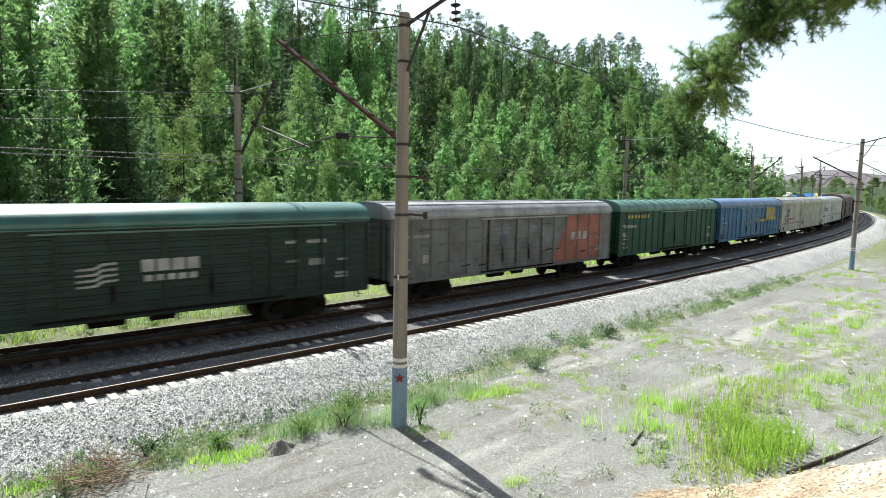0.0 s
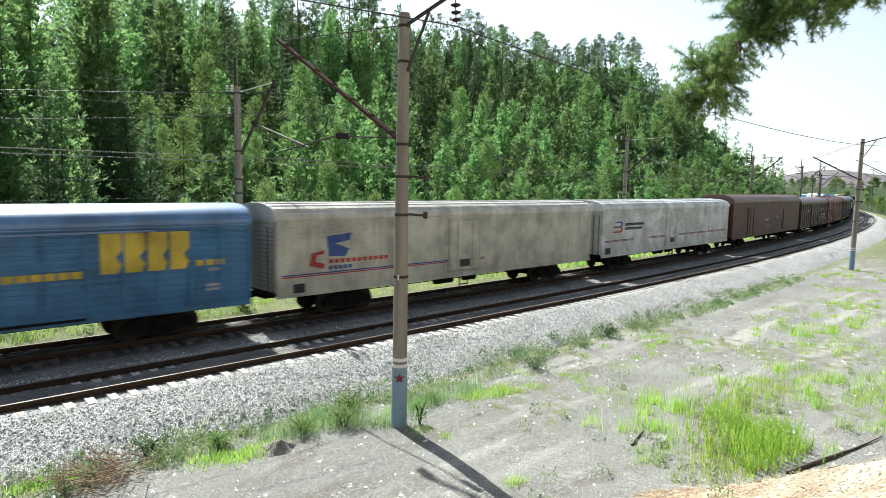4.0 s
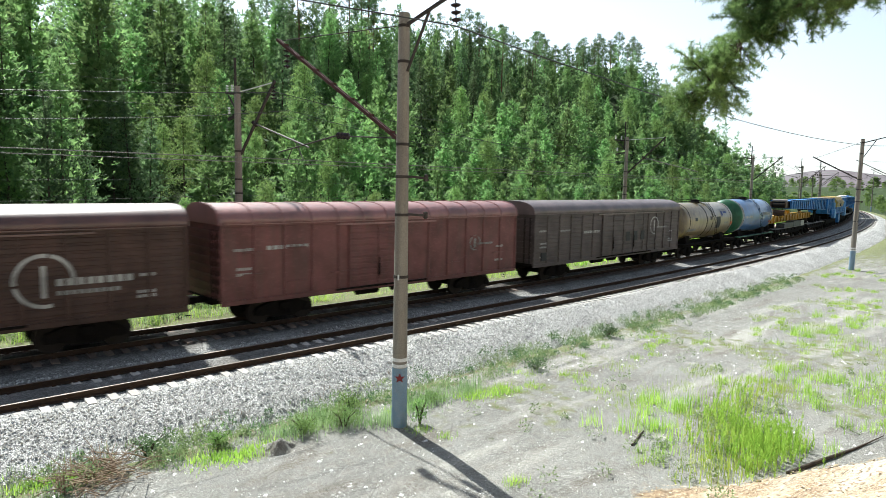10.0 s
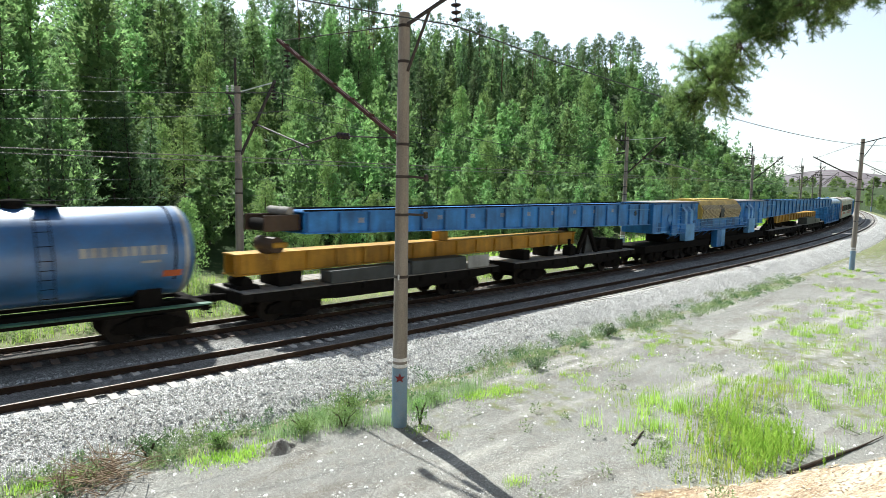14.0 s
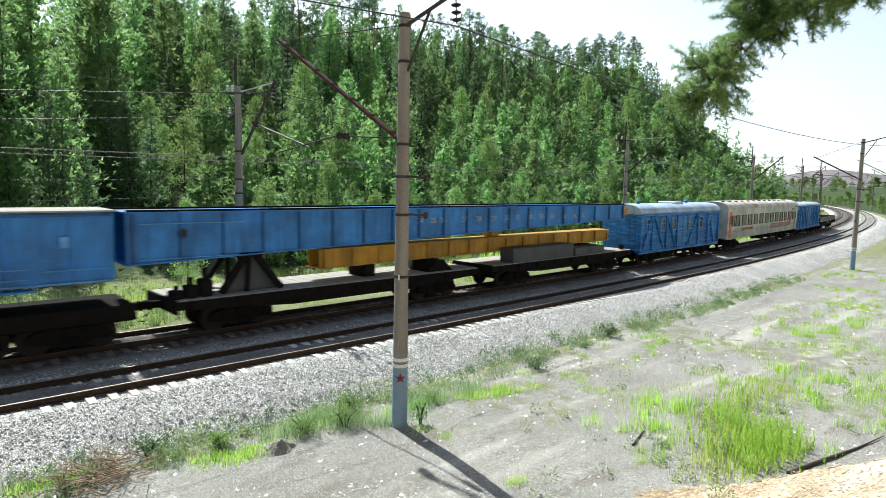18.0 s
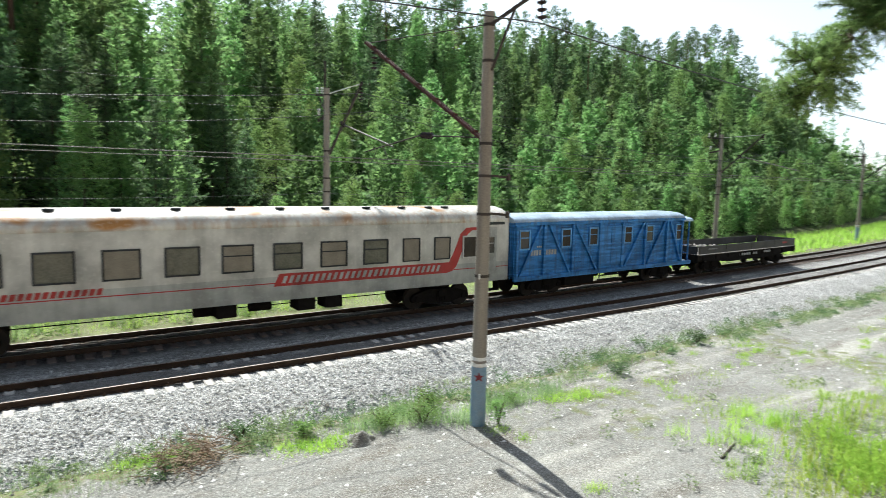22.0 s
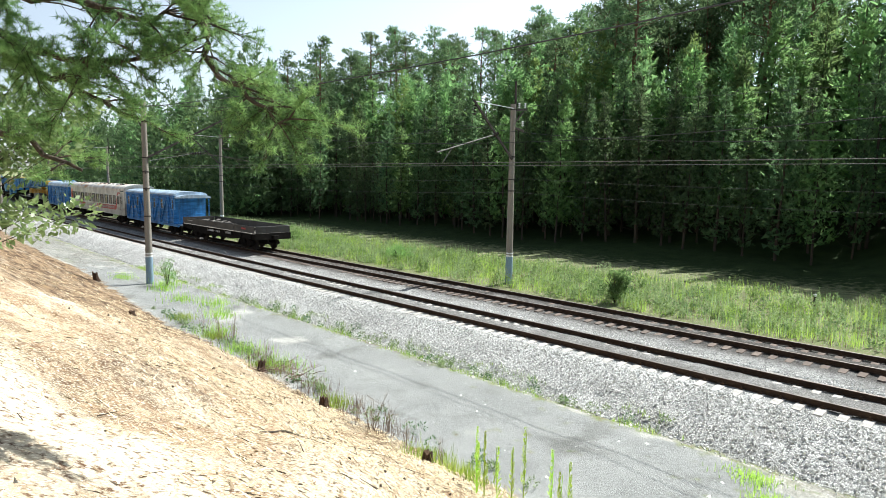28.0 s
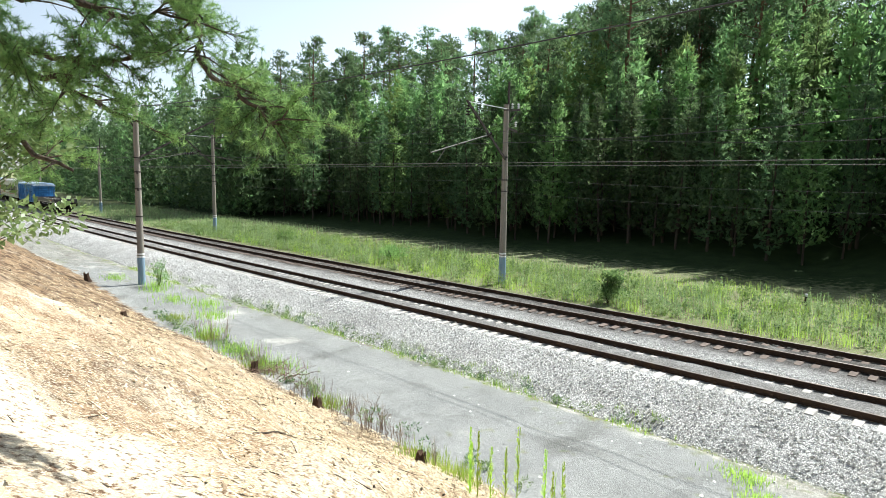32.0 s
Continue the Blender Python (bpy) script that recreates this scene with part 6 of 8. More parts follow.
def side_panel(half, zb, ze, pitch, depth, y):
    """A side wall pressed into level ribs; y is its outer face, signed."""
    s = 1 if y > 0 else -1
    pts = [(y - s * 0.06, zb)]
    z = zb
    pts.append((y, zb))
    while pitch and z + pitch < ze - 0.05:
        pts += [(y, z + pitch * 0.55), (y - s * depth, z + pitch * 0.65), (y - s * depth, z + pitch * 0.9), (y, z + pitch)]
        z += pitch
    pts += [(y, ze), (y - s * 0.06, ze)]
    return MB().prof(pts, -half, half)


def end_wall(th, half, zb, ze, zt, mat, pitch=0.32):
    for s in (-1, 1):
        o = [(HW, zb), (HW, ze)] + arch(HW, ze, zt - 0.04)[1:-1] + [(-HW, ze), (-HW, zb)]
        mb = MB().prof(o, s * half - (0.05 if s > 0 else 0), s * half + (0.05 if s < 0 else 0))
        wall = part("end_wall", mb, mat, th)
        rib = MB().box(min(s * half, s * half + s * 0.05), max(s * half, s * half + s * 0.05), -HW + 0.15, HW - 0.15, 0, 0.12).mesh("end_rib", mat)
        z = zb + 0.2
        while z < ze:
            shared("end_rib", rib, wall, pose(0, 0, z))
            z += pitch
        part("end_ladder", MB().box(s * half + s * 0.05 - 0.02, s * half + s * 0.05 + 0.02, -1.3, -1.26, 1.1, 3.7).box(s * half + s * 0.05 - 0.02, s * half + s * 0.05 + 0.02, -0.92, -0.88, 1.1, 3.7), M_UNDER, th)


def box_wagon(q0, q1, label, mat, roof_mat, zb=1.08, ze=3.88, zt=4.6, ribs=18, pitch=0.19, depth=0.02, hoops=0, seams=0, door=(-2.0, 2.0), doors=1, seed=1, name="covered_wagon", rail=True):
    th, half, base = car(q0, q1, name, label)
    rng = random.Random(seed)
    running_gear(th, half, base)
    for y in (-HW, HW):
        part("side_wall", side_panel(half, zb, ze, pitch, depth, y), mat, th)
    end_wall(th, half - 0.02, zb, ze, zt, mat)
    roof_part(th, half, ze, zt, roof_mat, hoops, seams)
    part("floor", MB().box(-half, half, -HW + 0.07, HW - 0.07, zb, zb + 0.08), M_UNDER, th)
    rib = MB().box(-0.045, 0.045, -0.03, 0.03, zb - 0.02, ze - 0.02, 0.01).mesh("rib", mat)
    for i in range(ribs + 1):
        x = -half + 0.05 + (2 * half - 0.1) * i / ribs
        for y in (-HW - 0.02, HW + 0.02):
            if not (door[0] + 0.1 < x < door[1] - 0.1):
                shared("rib", rib, th, pose(x, y, 0))
    for y in (-HW, HW):
        part("side_sill", MB().box(-half, half, y - 0.05, y + 0.05, zb - 0.12, zb + 0.06, 0.01), mat, th)
        part("eave_beam", MB().box(-half, half, y - 0.04, y + 0.04, ze - 0.10, ze + 0.01, 0.01), mat, th)
    # sliding doors with frame, rail and latch
    w = (door[1] - door[0]) / doors
    for k in range(doors):
        a, b = door[0] + k * w, door[0] + (k + 1) * w
        dr = part("door", side_panel((b - a) / 2 - 0.02, zb + 0.08, ze - 0.16, pitch * 1.3 if pitch else 0.25, 0.02, -HW - 0.055), mat, th)
        dr.location.x = (a + b) / 2
        bar = MB().box(-0.04, 0.04, -HW - 0.085, -HW - 0.05, zb + 0.08, ze - 0.16).mesh("door_post", mat)
        for x in (-(b - a) / 2 + 0.05, 0.0, (b - a) / 2 - 0.05):
            shared("door_post", bar, dr, pose(x, 0, 0))
        part("latch", MB().box(-0.05, 0.05, -HW - 0.12, -HW - 0.08, 1.55, 2.05, 0.01).tube([(0, -HW - 0.11, 1.5), (0, -HW - 0.11, 2.3)], 0.02, 6), M_UNDER, dr)
    # added lip that catches the sun as a bright line under the roof
    part("eave_sun_lip", MB().box(-half + 0.1, half - 0.1, -HW - 0.085, -HW - 0.02, ze - 0.015, ze + 0.015), roof_mat, th, "thin lip added along the eave to catch the sun")
    if rail:
        # rail takes the paler roof colour; its sun streak is painted in
        part("door_rail", MB().box(door[0] - 0.6, door[1] + (door[1] - door[0]) * 0.55, -HW - 0.12, -HW - 0.05, ze - 0.15, ze - 0.09), roof_mat, th, "door rail under the eave, paled for its sun highlight")
        part("lower_door_rail", MB().box(door[0] - 0.6, door[1] + 1.2, -HW - 0.10, -HW - 0.05, zb - 0.02, zb + 0.05), M_UNDER, th)
    stencils(th, half, rng)
    return th, half


def wagons_front():
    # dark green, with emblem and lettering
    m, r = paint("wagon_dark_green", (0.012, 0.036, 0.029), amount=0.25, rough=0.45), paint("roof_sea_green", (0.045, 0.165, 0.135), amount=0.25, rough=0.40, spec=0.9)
    th, h = box_wagon(-2.7, 14.9, "dark green ribbed covered wagon with smooth arched roof", m, r, pitch=0.26, ribs=16, door=(-2.6, 3.7), doors=2, seed=1)
    for k in range(4):
        z = 2.72 - 0.18 * k
        sign(th, [(-2.05, z - 0.06), (-1.55, z - 0.04), (-1.35, z + 0.08), (-0.9, z + 0.10), (-0.9, z + 0.02), (-1.3, z), (-1.5, z - 0.12), (-2.05, z - 0.13)], M_WHITE, y=-HW - 0.10)
    bars(th, -0.17, 1.76, 2.44, 2.84, 4, M_WHITE, y=-HW - 0.10, gap=0.15)
    bars(th, -0.10, 1.72, 2.12, 2.32, 5, M_WHITE, y=-HW - 0.10)
    bars(th, 5.0, 5.5, 3.08, 3.2, 4, M_WHITE); bars(th, 5.9, 6.8, 3.06, 3.2, 6, M_WHITE); bars(th, 5.0, 5.6, 2.35, 2.45, 5, M_MARKDIM); bars(th, 6.0, 6.7, 2.2, 2.45, 5, M_MARKDIM)
    # grey with a red-orange end panel
    m, r = paint("wagon_grey", (0.185, 0.195, 0.19), amount=0.5, patch=(0.21, 0.235, 0.25), cover=(0.56, 0.66), rough=0.5), paint("roof_white_metal", (0.44, 0.45, 0.46), amount=0.35, rough=0.40, spec=0.9)
    mo = paint("wagon_orange_panel", (0.40, 0.14, 0.10), amount=0.45)
    th, h = box_wagon(16.05, 33.9, "grey covered wagon with an orange-red end panel", m, r, pitch=0.0, ribs=15, seams=6, door=(-2.6, 1.7), doors=2, seed=2)
    sign(th, [(2.9, 1.15), (7.7, 1.15), (8.0, 3.75), (4.3, 3.75)], mo, y=-HW - 0.006, name="colour_panel")
    bars(th, 4.6, 6.4, 2.35, 2.8, 3, M_WHITE, y=-HW - 0.03, slant=0.08, gap=0.35)
    for x in (-7.2, -6.0, -4.6, -3.5, 1.95, 6.7):
        for z in (1.75, 2.6, 3.3):
            part("step_bar", MB().box(x, x + 0.85, -HW - 0.10, -HW - 0.03, z, z + 0.06, 0.01), m, th)
    for x in (-2.62, -0.46, 1.72):
        part("door_edge", MB().box(x - 0.03, x + 0.03, -HW - 0.10, -HW - 0.06, 1.15, 3.72), M_UNDER, th, "dark door edge")
    for x, z in ((-4.5, 1.5), (-3.3, 1.45), (2.2, 1.9), (3.1, 1.9), (5.6, 1.6)):
        part("latch_handle", MB().tube([(x, -HW - 0.09, z), (x + 0.5, -HW - 0.09, z + 0.05)], 0.025, 6), M_UNDER, th)
    bars(th, -7.6, -6.6, 3.0, 3.14, 7, M_WHITE); bars(th, -7.0, -6.6, 1.8, 2.2, 2, M_WHITE); bars(th, -8.4, -7.8, 3.0, 3.14, 4, M_WHITE)
    sign(th, [(-1.7, 2.4), (-1.25, 2.35), (-1.2, 2.75), (-1.5, 2.95), (-1.7, 2.8)], paint("mark_grey_blue", (0.10, 0.13, 0.19), amount=0.4), y=-HW - 0.09)
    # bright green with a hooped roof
    m, r = paint("wagon_green", (0.016, 0.075, 0.044), amount=0.3, rough=0.5), paint("roof_green_sunlit", (0.13, 0.30, 0.22), amount=0.25, rough=0.40, spec=0.9)
    th, h = box_wagon(35.0, 51.1, "green covered wagon with a hooped pale green roof", m, r, pitch=0.0, ribs=17, hoops=13, door=(-1.6, 1.9), seed=3)
    bars(th, -6.9, -3.7, 3.40, 3.62, 7, M_YELLOW, gap=0.5)
    bars(th, -7.35, -5.7, 2.78, 2.96, 8, M_WHITE)
    bars(th, -7.6, -7.0, 2.3, 2.5, 4, M_MARKDIM); bars(th, -7.6, -7.0, 1.7, 1.85, 4, M_MARKDIM)
    # blue with yellow sign
    m, r = paint("wagon_blue", (0.06, 0.19, 0.38), amount=0.3, rough=0.45), paint("roof_blue_sunlit", (0.12, 0.24, 0.46), amount=0.3, rough=0.40, spec=0.9)
    th, h = box_wagon(52.1, 70.0, "blue ribbed covered wagon with a yellow sign", m, r, pitch=0.22, depth=0.025, ribs=17, door=(-3.6, 2.4), doors=2, seed=4)
    for i, x in enumerate((4.05, 4.75, 5.45, 6.15)):
        sign(th, [(x, 2.45), (x + 0.5, 2.45), (x + 0.62, 2.7), (x + 0.45, 2.95), (x + 0.64, 3.2), (x + 0.62, 3.72), (x, 3.72)], M_YELLOW, y=-HW - 0.06)
    bars(th, 1.5, 3.6, 2.38, 2.6, 6, M_YELLOW, y=-HW - 0.10, gap=0.2)
    bars(th, 7.0, 8.1, 2.5, 2.7, 3, M_YELLOW)
    for x, z in ((-2.4, 2.1), (-1.2, 2.3), (0.6, 2.5)):
        sign(th, [(x, z), (x + 0.45, z), (x + 0.45, z + 0.35), (x, z + 0.35)], M_MARKDIM, y=-HW - 0.10, name="placard")
    part("vent", MB().box(-8.55, -7.95, -HW - 0.06, -HW - 0.005, 1.2, 1.6, 0.01), M_DARKSIGN, th, "dark vent grille")
    bars(th, -8.3, -7.2, 2.5, 2.62, 7, M_WHITE); bars(th, -8.3, -7.6, 1.7, 1.9, 4, M_MARKDIM)


def reefer(q0, q1, label, mat, roof_mat, door_x, zt=4.6, ze=3.95, pitch=0.10, seed=5, hatch=True):
    th, half, base = car(q0, q1, "refrigerator_wagon", label)
    running_gear(th, half, base)
    for y in (-HW, HW):
        part("side_wall", side_panel(half, 1.1, ze, pitch, 0.012, y), mat, th)
        part("side_sill", MB().box(-half, half, y - 0.04, y + 0.04, 1.0, 1.14, 0.01), mat, th)
    end_wall(th, half - 0.02, 1.1, ze, zt, mat, 0.16)
    roof_part(th, half, ze, zt, roof_mat, 0, 9)
    part("floor", MB().box(-half, half, -HW + 0.07, HW - 0.07, 1.1, 1.2), M_UNDER, th)
    dr = part("door", MB().box(door_x - 1.0, door_x + 1.0, -HW - 0.07, -HW, 1.3, 3.75, 0.06), mat, th)
    part("door_frame", MB().box(door_x - 1.08, door_x - 1.0, -HW - 0.06, -HW, 1.25, 3.8).box(door_x + 1.0, door_x + 1.08, -HW - 0.06, -HW, 1.25, 3.8).box(door_x - 1.0, door_x + 1.0, -HW - 0.06, -HW, 3.75, 3.8), mat, dr)
    part("latch_bar", MB().tube([(door_x - 0.5, -HW - 0.09, 1.35), (door_x - 0.5, -HW - 0.09, 3.7)], 0.025, 6), mat, dr)
    part("latch_bar", MB().tube([(door_x + 0.5, -HW - 0.09, 1.35), (door_x + 0.5, -HW - 0.09, 3.7)], 0.025, 6), mat, dr)
    if hatch:
        part("latch_plate", MB().box(door_x - 0.35, door_x + 0.35, -HW - 0.10, -HW - 0.06, 1.5, 1.85, 0.01), M_DARKSIGN, dr)
        part("step_ladder", MB().box(door_x - 0.3, door_x - 0.26, -HW - 0.03, -HW + 0.03, 0.55, 1.1).box(door_x + 0.26, door_x + 0.3, -HW - 0.03, -HW + 0.03, 0.55, 1.1).box(door_x - 0.3, door_x + 0.3, -HW - 0.03, -HW + 0.03, 0.6, 0.64), M_UNDER, th)
    return th, half


def stripes(th, x0, x1, z):
    part("stripe", MB().box(x0, x1, -HW - 0.012, -HW - 0.002, z + 0.07, z + 0.12), M_BLUESIGN, th, "thin blue stripe")
    part("stripe", MB().box(x0, x1, -HW - 0.012, -HW - 0.002, z, z + 0.045), M_REDSIGN, th, "thin red stripe")


def wagons_middle():
    m, r = paint("reefer_cream", (0.60, 0.58, 0.50), amount=0.28), paint("roof_cream", (0.70, 0.68, 0.62), amount=0.35, rough=0.40, spec=0.9)
    th, h = reefer(71.0, 92.0, "long cream refrigerator wagon with fine ribbed sides", m, r, -0.45)
    sign(th, [(-8.2, 2.5), (-7.4, 2.45), (-7.2, 2.75), (-7.9, 3.0), (-7.2, 3.1), (-7.1, 3.4), (-8.3, 3.3)], M_BLUESIGN)
    sign(th, [(-9.1, 2.15), (-8.4, 2.0), (-8.4, 2.2), (-8.8, 2.3), (-8.75, 2.55), (-8.4, 2.6), (-8.4, 2.75), (-9.0, 2.65)], M_REDSIGN)
    bars(th, -8.2, -5.1, 2.2, 2.36, 11, M_REDSIGN); bars(th, -8.2, -7.0, 1.95, 2.1, 5, M_BLUESIGN)
    part("vent", MB().box(-9.8, -9.3, -HW - 0.03, -HW, 1.15, 1.5), M_DARKSIGN, th)
    stripes(th, -h + 0.2, 1.0, 1.75)
    m, r = paint("reefer_patched_white", (0.74, 0.76, 0.77), amount=0.25, patch=(0.50, 0.50, 0.48)), paint("roof_white", (0.80, 0.81, 0.81), amount=0.35, rough=0.40, spec=0.9)
    th, h = reefer(93.3, 114.4, "long white refrigerator wagon with grey repainted patches", m, r, -0.6)
    for s, mm, dz in ((1, M_BLUESIGN, 0.0), (1, M_REDSIGN, -0.32)):
        sign(th, [(x - 2.3, z + dz) for x, z in ((-6.9, 2.85), (-5.9, 2.85), (-5.7, 2.97), (-5.7, 3.15), (-5.9, 3.25), (-6.7, 3.25), (-6.7, 3.16), (-6.0, 3.16), (-5.9, 3.06), (-6.0, 2.95), (-6.9, 2.95))], mm, y=-HW - 0.012 - 0.004 * (mm is M_REDSIGN))
    bars(th, -7.7, -5.1, 2.95, 3.12, 12, M_DARKSIGN, gap=0.15); bars(th, -7.7, -5.3, 2.68, 2.84, 9, M_DARKSIGN, gap=0.15)
    stripes(th, -h + 0.3, -6.5, 1.95); stripes(th, -4.4, -1.8, 1.95); stripes(th, 0.6, h - 0.3, 1.95)
    part("vent", MB().box(-10.1, -9.5, -HW - 0.03, -HW, 1.2, 1.6), M_DARKSIGN, th)
    m, r = paint("reefer_maroon", (0.115, 0.041, 0.046), amount=0.35), paint("roof_maroon", (0.19, 0.075, 0.07), amount=0.35, rough=0.40, spec=0.9)
    th, h = reefer(115.5, 139.0, "long dark red insulated wagon with a high arched roof", m, r, -6.5, zt=4.95, ze=4.2, pitch=0.24, hatch=False)
    part("door", MB().box(4.8, 6.6, -HW - 0.06, -HW, 1.35, 3.5, 0.03), m, th)
    bars(th, -2.0, -0.4, 2.4, 2.6, 7, M_WHITE); bars(th, -1.2, 0.0, 1.8, 1.95, 6, M_MARKDIM); bars(th, 2.0, 3.4, 2.65, 2.78, 7, M_MARKDIM); bars(th, -4.2, -3.4, 2.4, 2.5, 4, M_MARKDIM)
    m, r = paint("wagon_brown", (0.085, 0.046, 0.037), amount=0.45), paint("roof_red_brown", (0.15, 0.07, 0.062), amount=0.4, rough=0.40, spec=0.9)
    th, h = box_wagon(140.1, 157.8, "brown ribbed covered wagon with a white ring emblem", m, r, pitch=0.24, ribs=15, door=(-2.6, 3.0), doors=2, seed=8)
    ring_sign(th, 4.7, 2.38, 0.82, M_WHITE, y=-HW - 0.055)
    bars(th, 5.0, 7.2, 2.2, 2.42, 8, M_WHITE, y=-HW - 0.055); bars(th, 5.0, 6.8, 1.92, 2.05, 9, M_MARKDIM, y=-HW - 0.055)
    bars(th, -5.0, -3.9, 2.85, 3.02, 8, M_WHITE); bars(th, -6.3, -5.2, 2.9, 3.02, 6, M_MARKDIM); bars(th, -2.6, -2.0, 2.3, 2.5, 3, M_MARKDIM)
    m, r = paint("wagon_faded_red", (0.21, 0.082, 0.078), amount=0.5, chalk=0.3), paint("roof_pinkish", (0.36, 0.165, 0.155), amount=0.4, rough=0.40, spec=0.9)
    th, h = box_wagon(158.9, 174.9, "faded red covered wagon with hooped pinkish roof", m, r, pitch=0.0, ribs=13, hoops=13, door=(-2.6, 0.5), seed=9)
    for x, z in ((-7.2, 2.0), (-7.2, 2.8), (-5.4, 1.6), (-5.4, 2.9), (-3.4, 1.8), (3.0, 1.7), (4.6, 2.9), (6.2, 2.0)):
        part("step_bar", MB().box(x, x + 0.85, -HW - 0.06, -HW - 0.02, z, z + 0.06), m, th)
    bars(th, -6.2, -4.4, 2.9, 3.05, 7, M_WHITE)
    ring_sign(th, 4.9, 2.6, 0.38, M_MARKDIM, y=-HW - 0.04); bars(th, 5.1, 6.2, 2.5, 2.6, 8, M_MARKDIM, y=-HW - 0.04)
    m, r = paint("wagon_grey_brown", (0.125, 0.10, 0.095), amount=0.45), paint("roof_grey_rose", (0.19, 0.14, 0.135), amount=0.4, rough=0.40, spec=0.9)
    th, h = box_wagon(176.4, 194.2, "dark grey-brown ribbed covered wagon with a ring emblem", m, r, pitch=0.24, ribs=15, door=(-1.9, 3.4), doors=2, seed=10)
    ring_sign(th, 5.0, 2.85, 0.62, M_WHITE, y=-HW - 0.055)
    bars(th, 5.4, 6.9, 2.65, 2.76, 8, M_MARKDIM, y=-HW - 0.055)
    bars(th, -3.9, -2.1, 2.65, 2.8, 9, M_WHITE); bars(th, -6.4, -5.2, 2.85, 2.95, 6, M_MARKDIM)
    for x in (1.0, 2.0, 3.0):
        sign(th, [(x, 1.95), (x + 0.5, 1.95), (x + 0.5, 2.55), (x, 2.55)], M_DARKSIGN, y=-HW - 0.10, name="patch")
    part("vent", MB().box(-8.2, -7.7, -HW - 0.05, -HW, 1.3, 1.75), M_DARKSIGN, th)


def tank_shell(x0, x1, r, zc, dome=0.55, n=36):
    """A lying cylinder with dished ends."""
    mb = MB()
    prof = [(x0 - dome * math.cos(a), r * math.sin(a)) for a in np.linspace(0.02, math.pi / 2, 9)] + [(x1 + dome * math.sin(a), r * math.cos(a)) for a in np.linspace(0, math.pi / 2 - 0.02, 9)]
    vs = [(x, rr * math.cos(2 * math.pi * k / n), zc + rr * math.sin(2 * math.pi * k / n)) for x, rr in prof for k in range(n)]
    fs = [(i * n + k, (i + 1) * n + k, (i + 1) * n + (k + 1) % n, i * n + (k + 1) % n) for i in range(len(prof) - 1) for k in range(n)]
    return mb.add(vs, fs, True)


def hoop(x, w, r, zc, t=0.02, n=36, a0=0.0, a1=2 * math.pi):
    mb = MB()
    ks = [a0 + (a1 - a0) * k / n for k in range(n + 1)]
    vs = [(xx, rr * math.cos(a), zc + rr * math.sin(a)) for xx, rr in ((x - w / 2, r - 0.01), (x - w / 2, r + t), (x + w / 2, r + t), (x + w / 2, r - 0.01)) for a in ks]
    m = n + 1
    return mb.add(vs, [(j * m + k, j * m + k + 1, (j + 1) * m + k + 1, (j + 1) * m + k) for j in range(3) for k in range(n)], True)


def bent_plate(x0, x1, z0, z1, r, zc, t=0.012, n=4):
    """A plate following the shell on the camera's side."""
    mb, vs = MB(), []
    for i in range(n + 1):
        z = z0 + (z1 - z0) * i / n
        y = -math.sqrt(max(0.0, (r + t) ** 2 - (z - zc) ** 2))
        vs += [(x0, y, z), (x1, y, z)]
    return mb.add(vs, [(2 * i, 2 * i + 1, 2 * i + 3, 2 * i + 2) for i in range(n)], True)


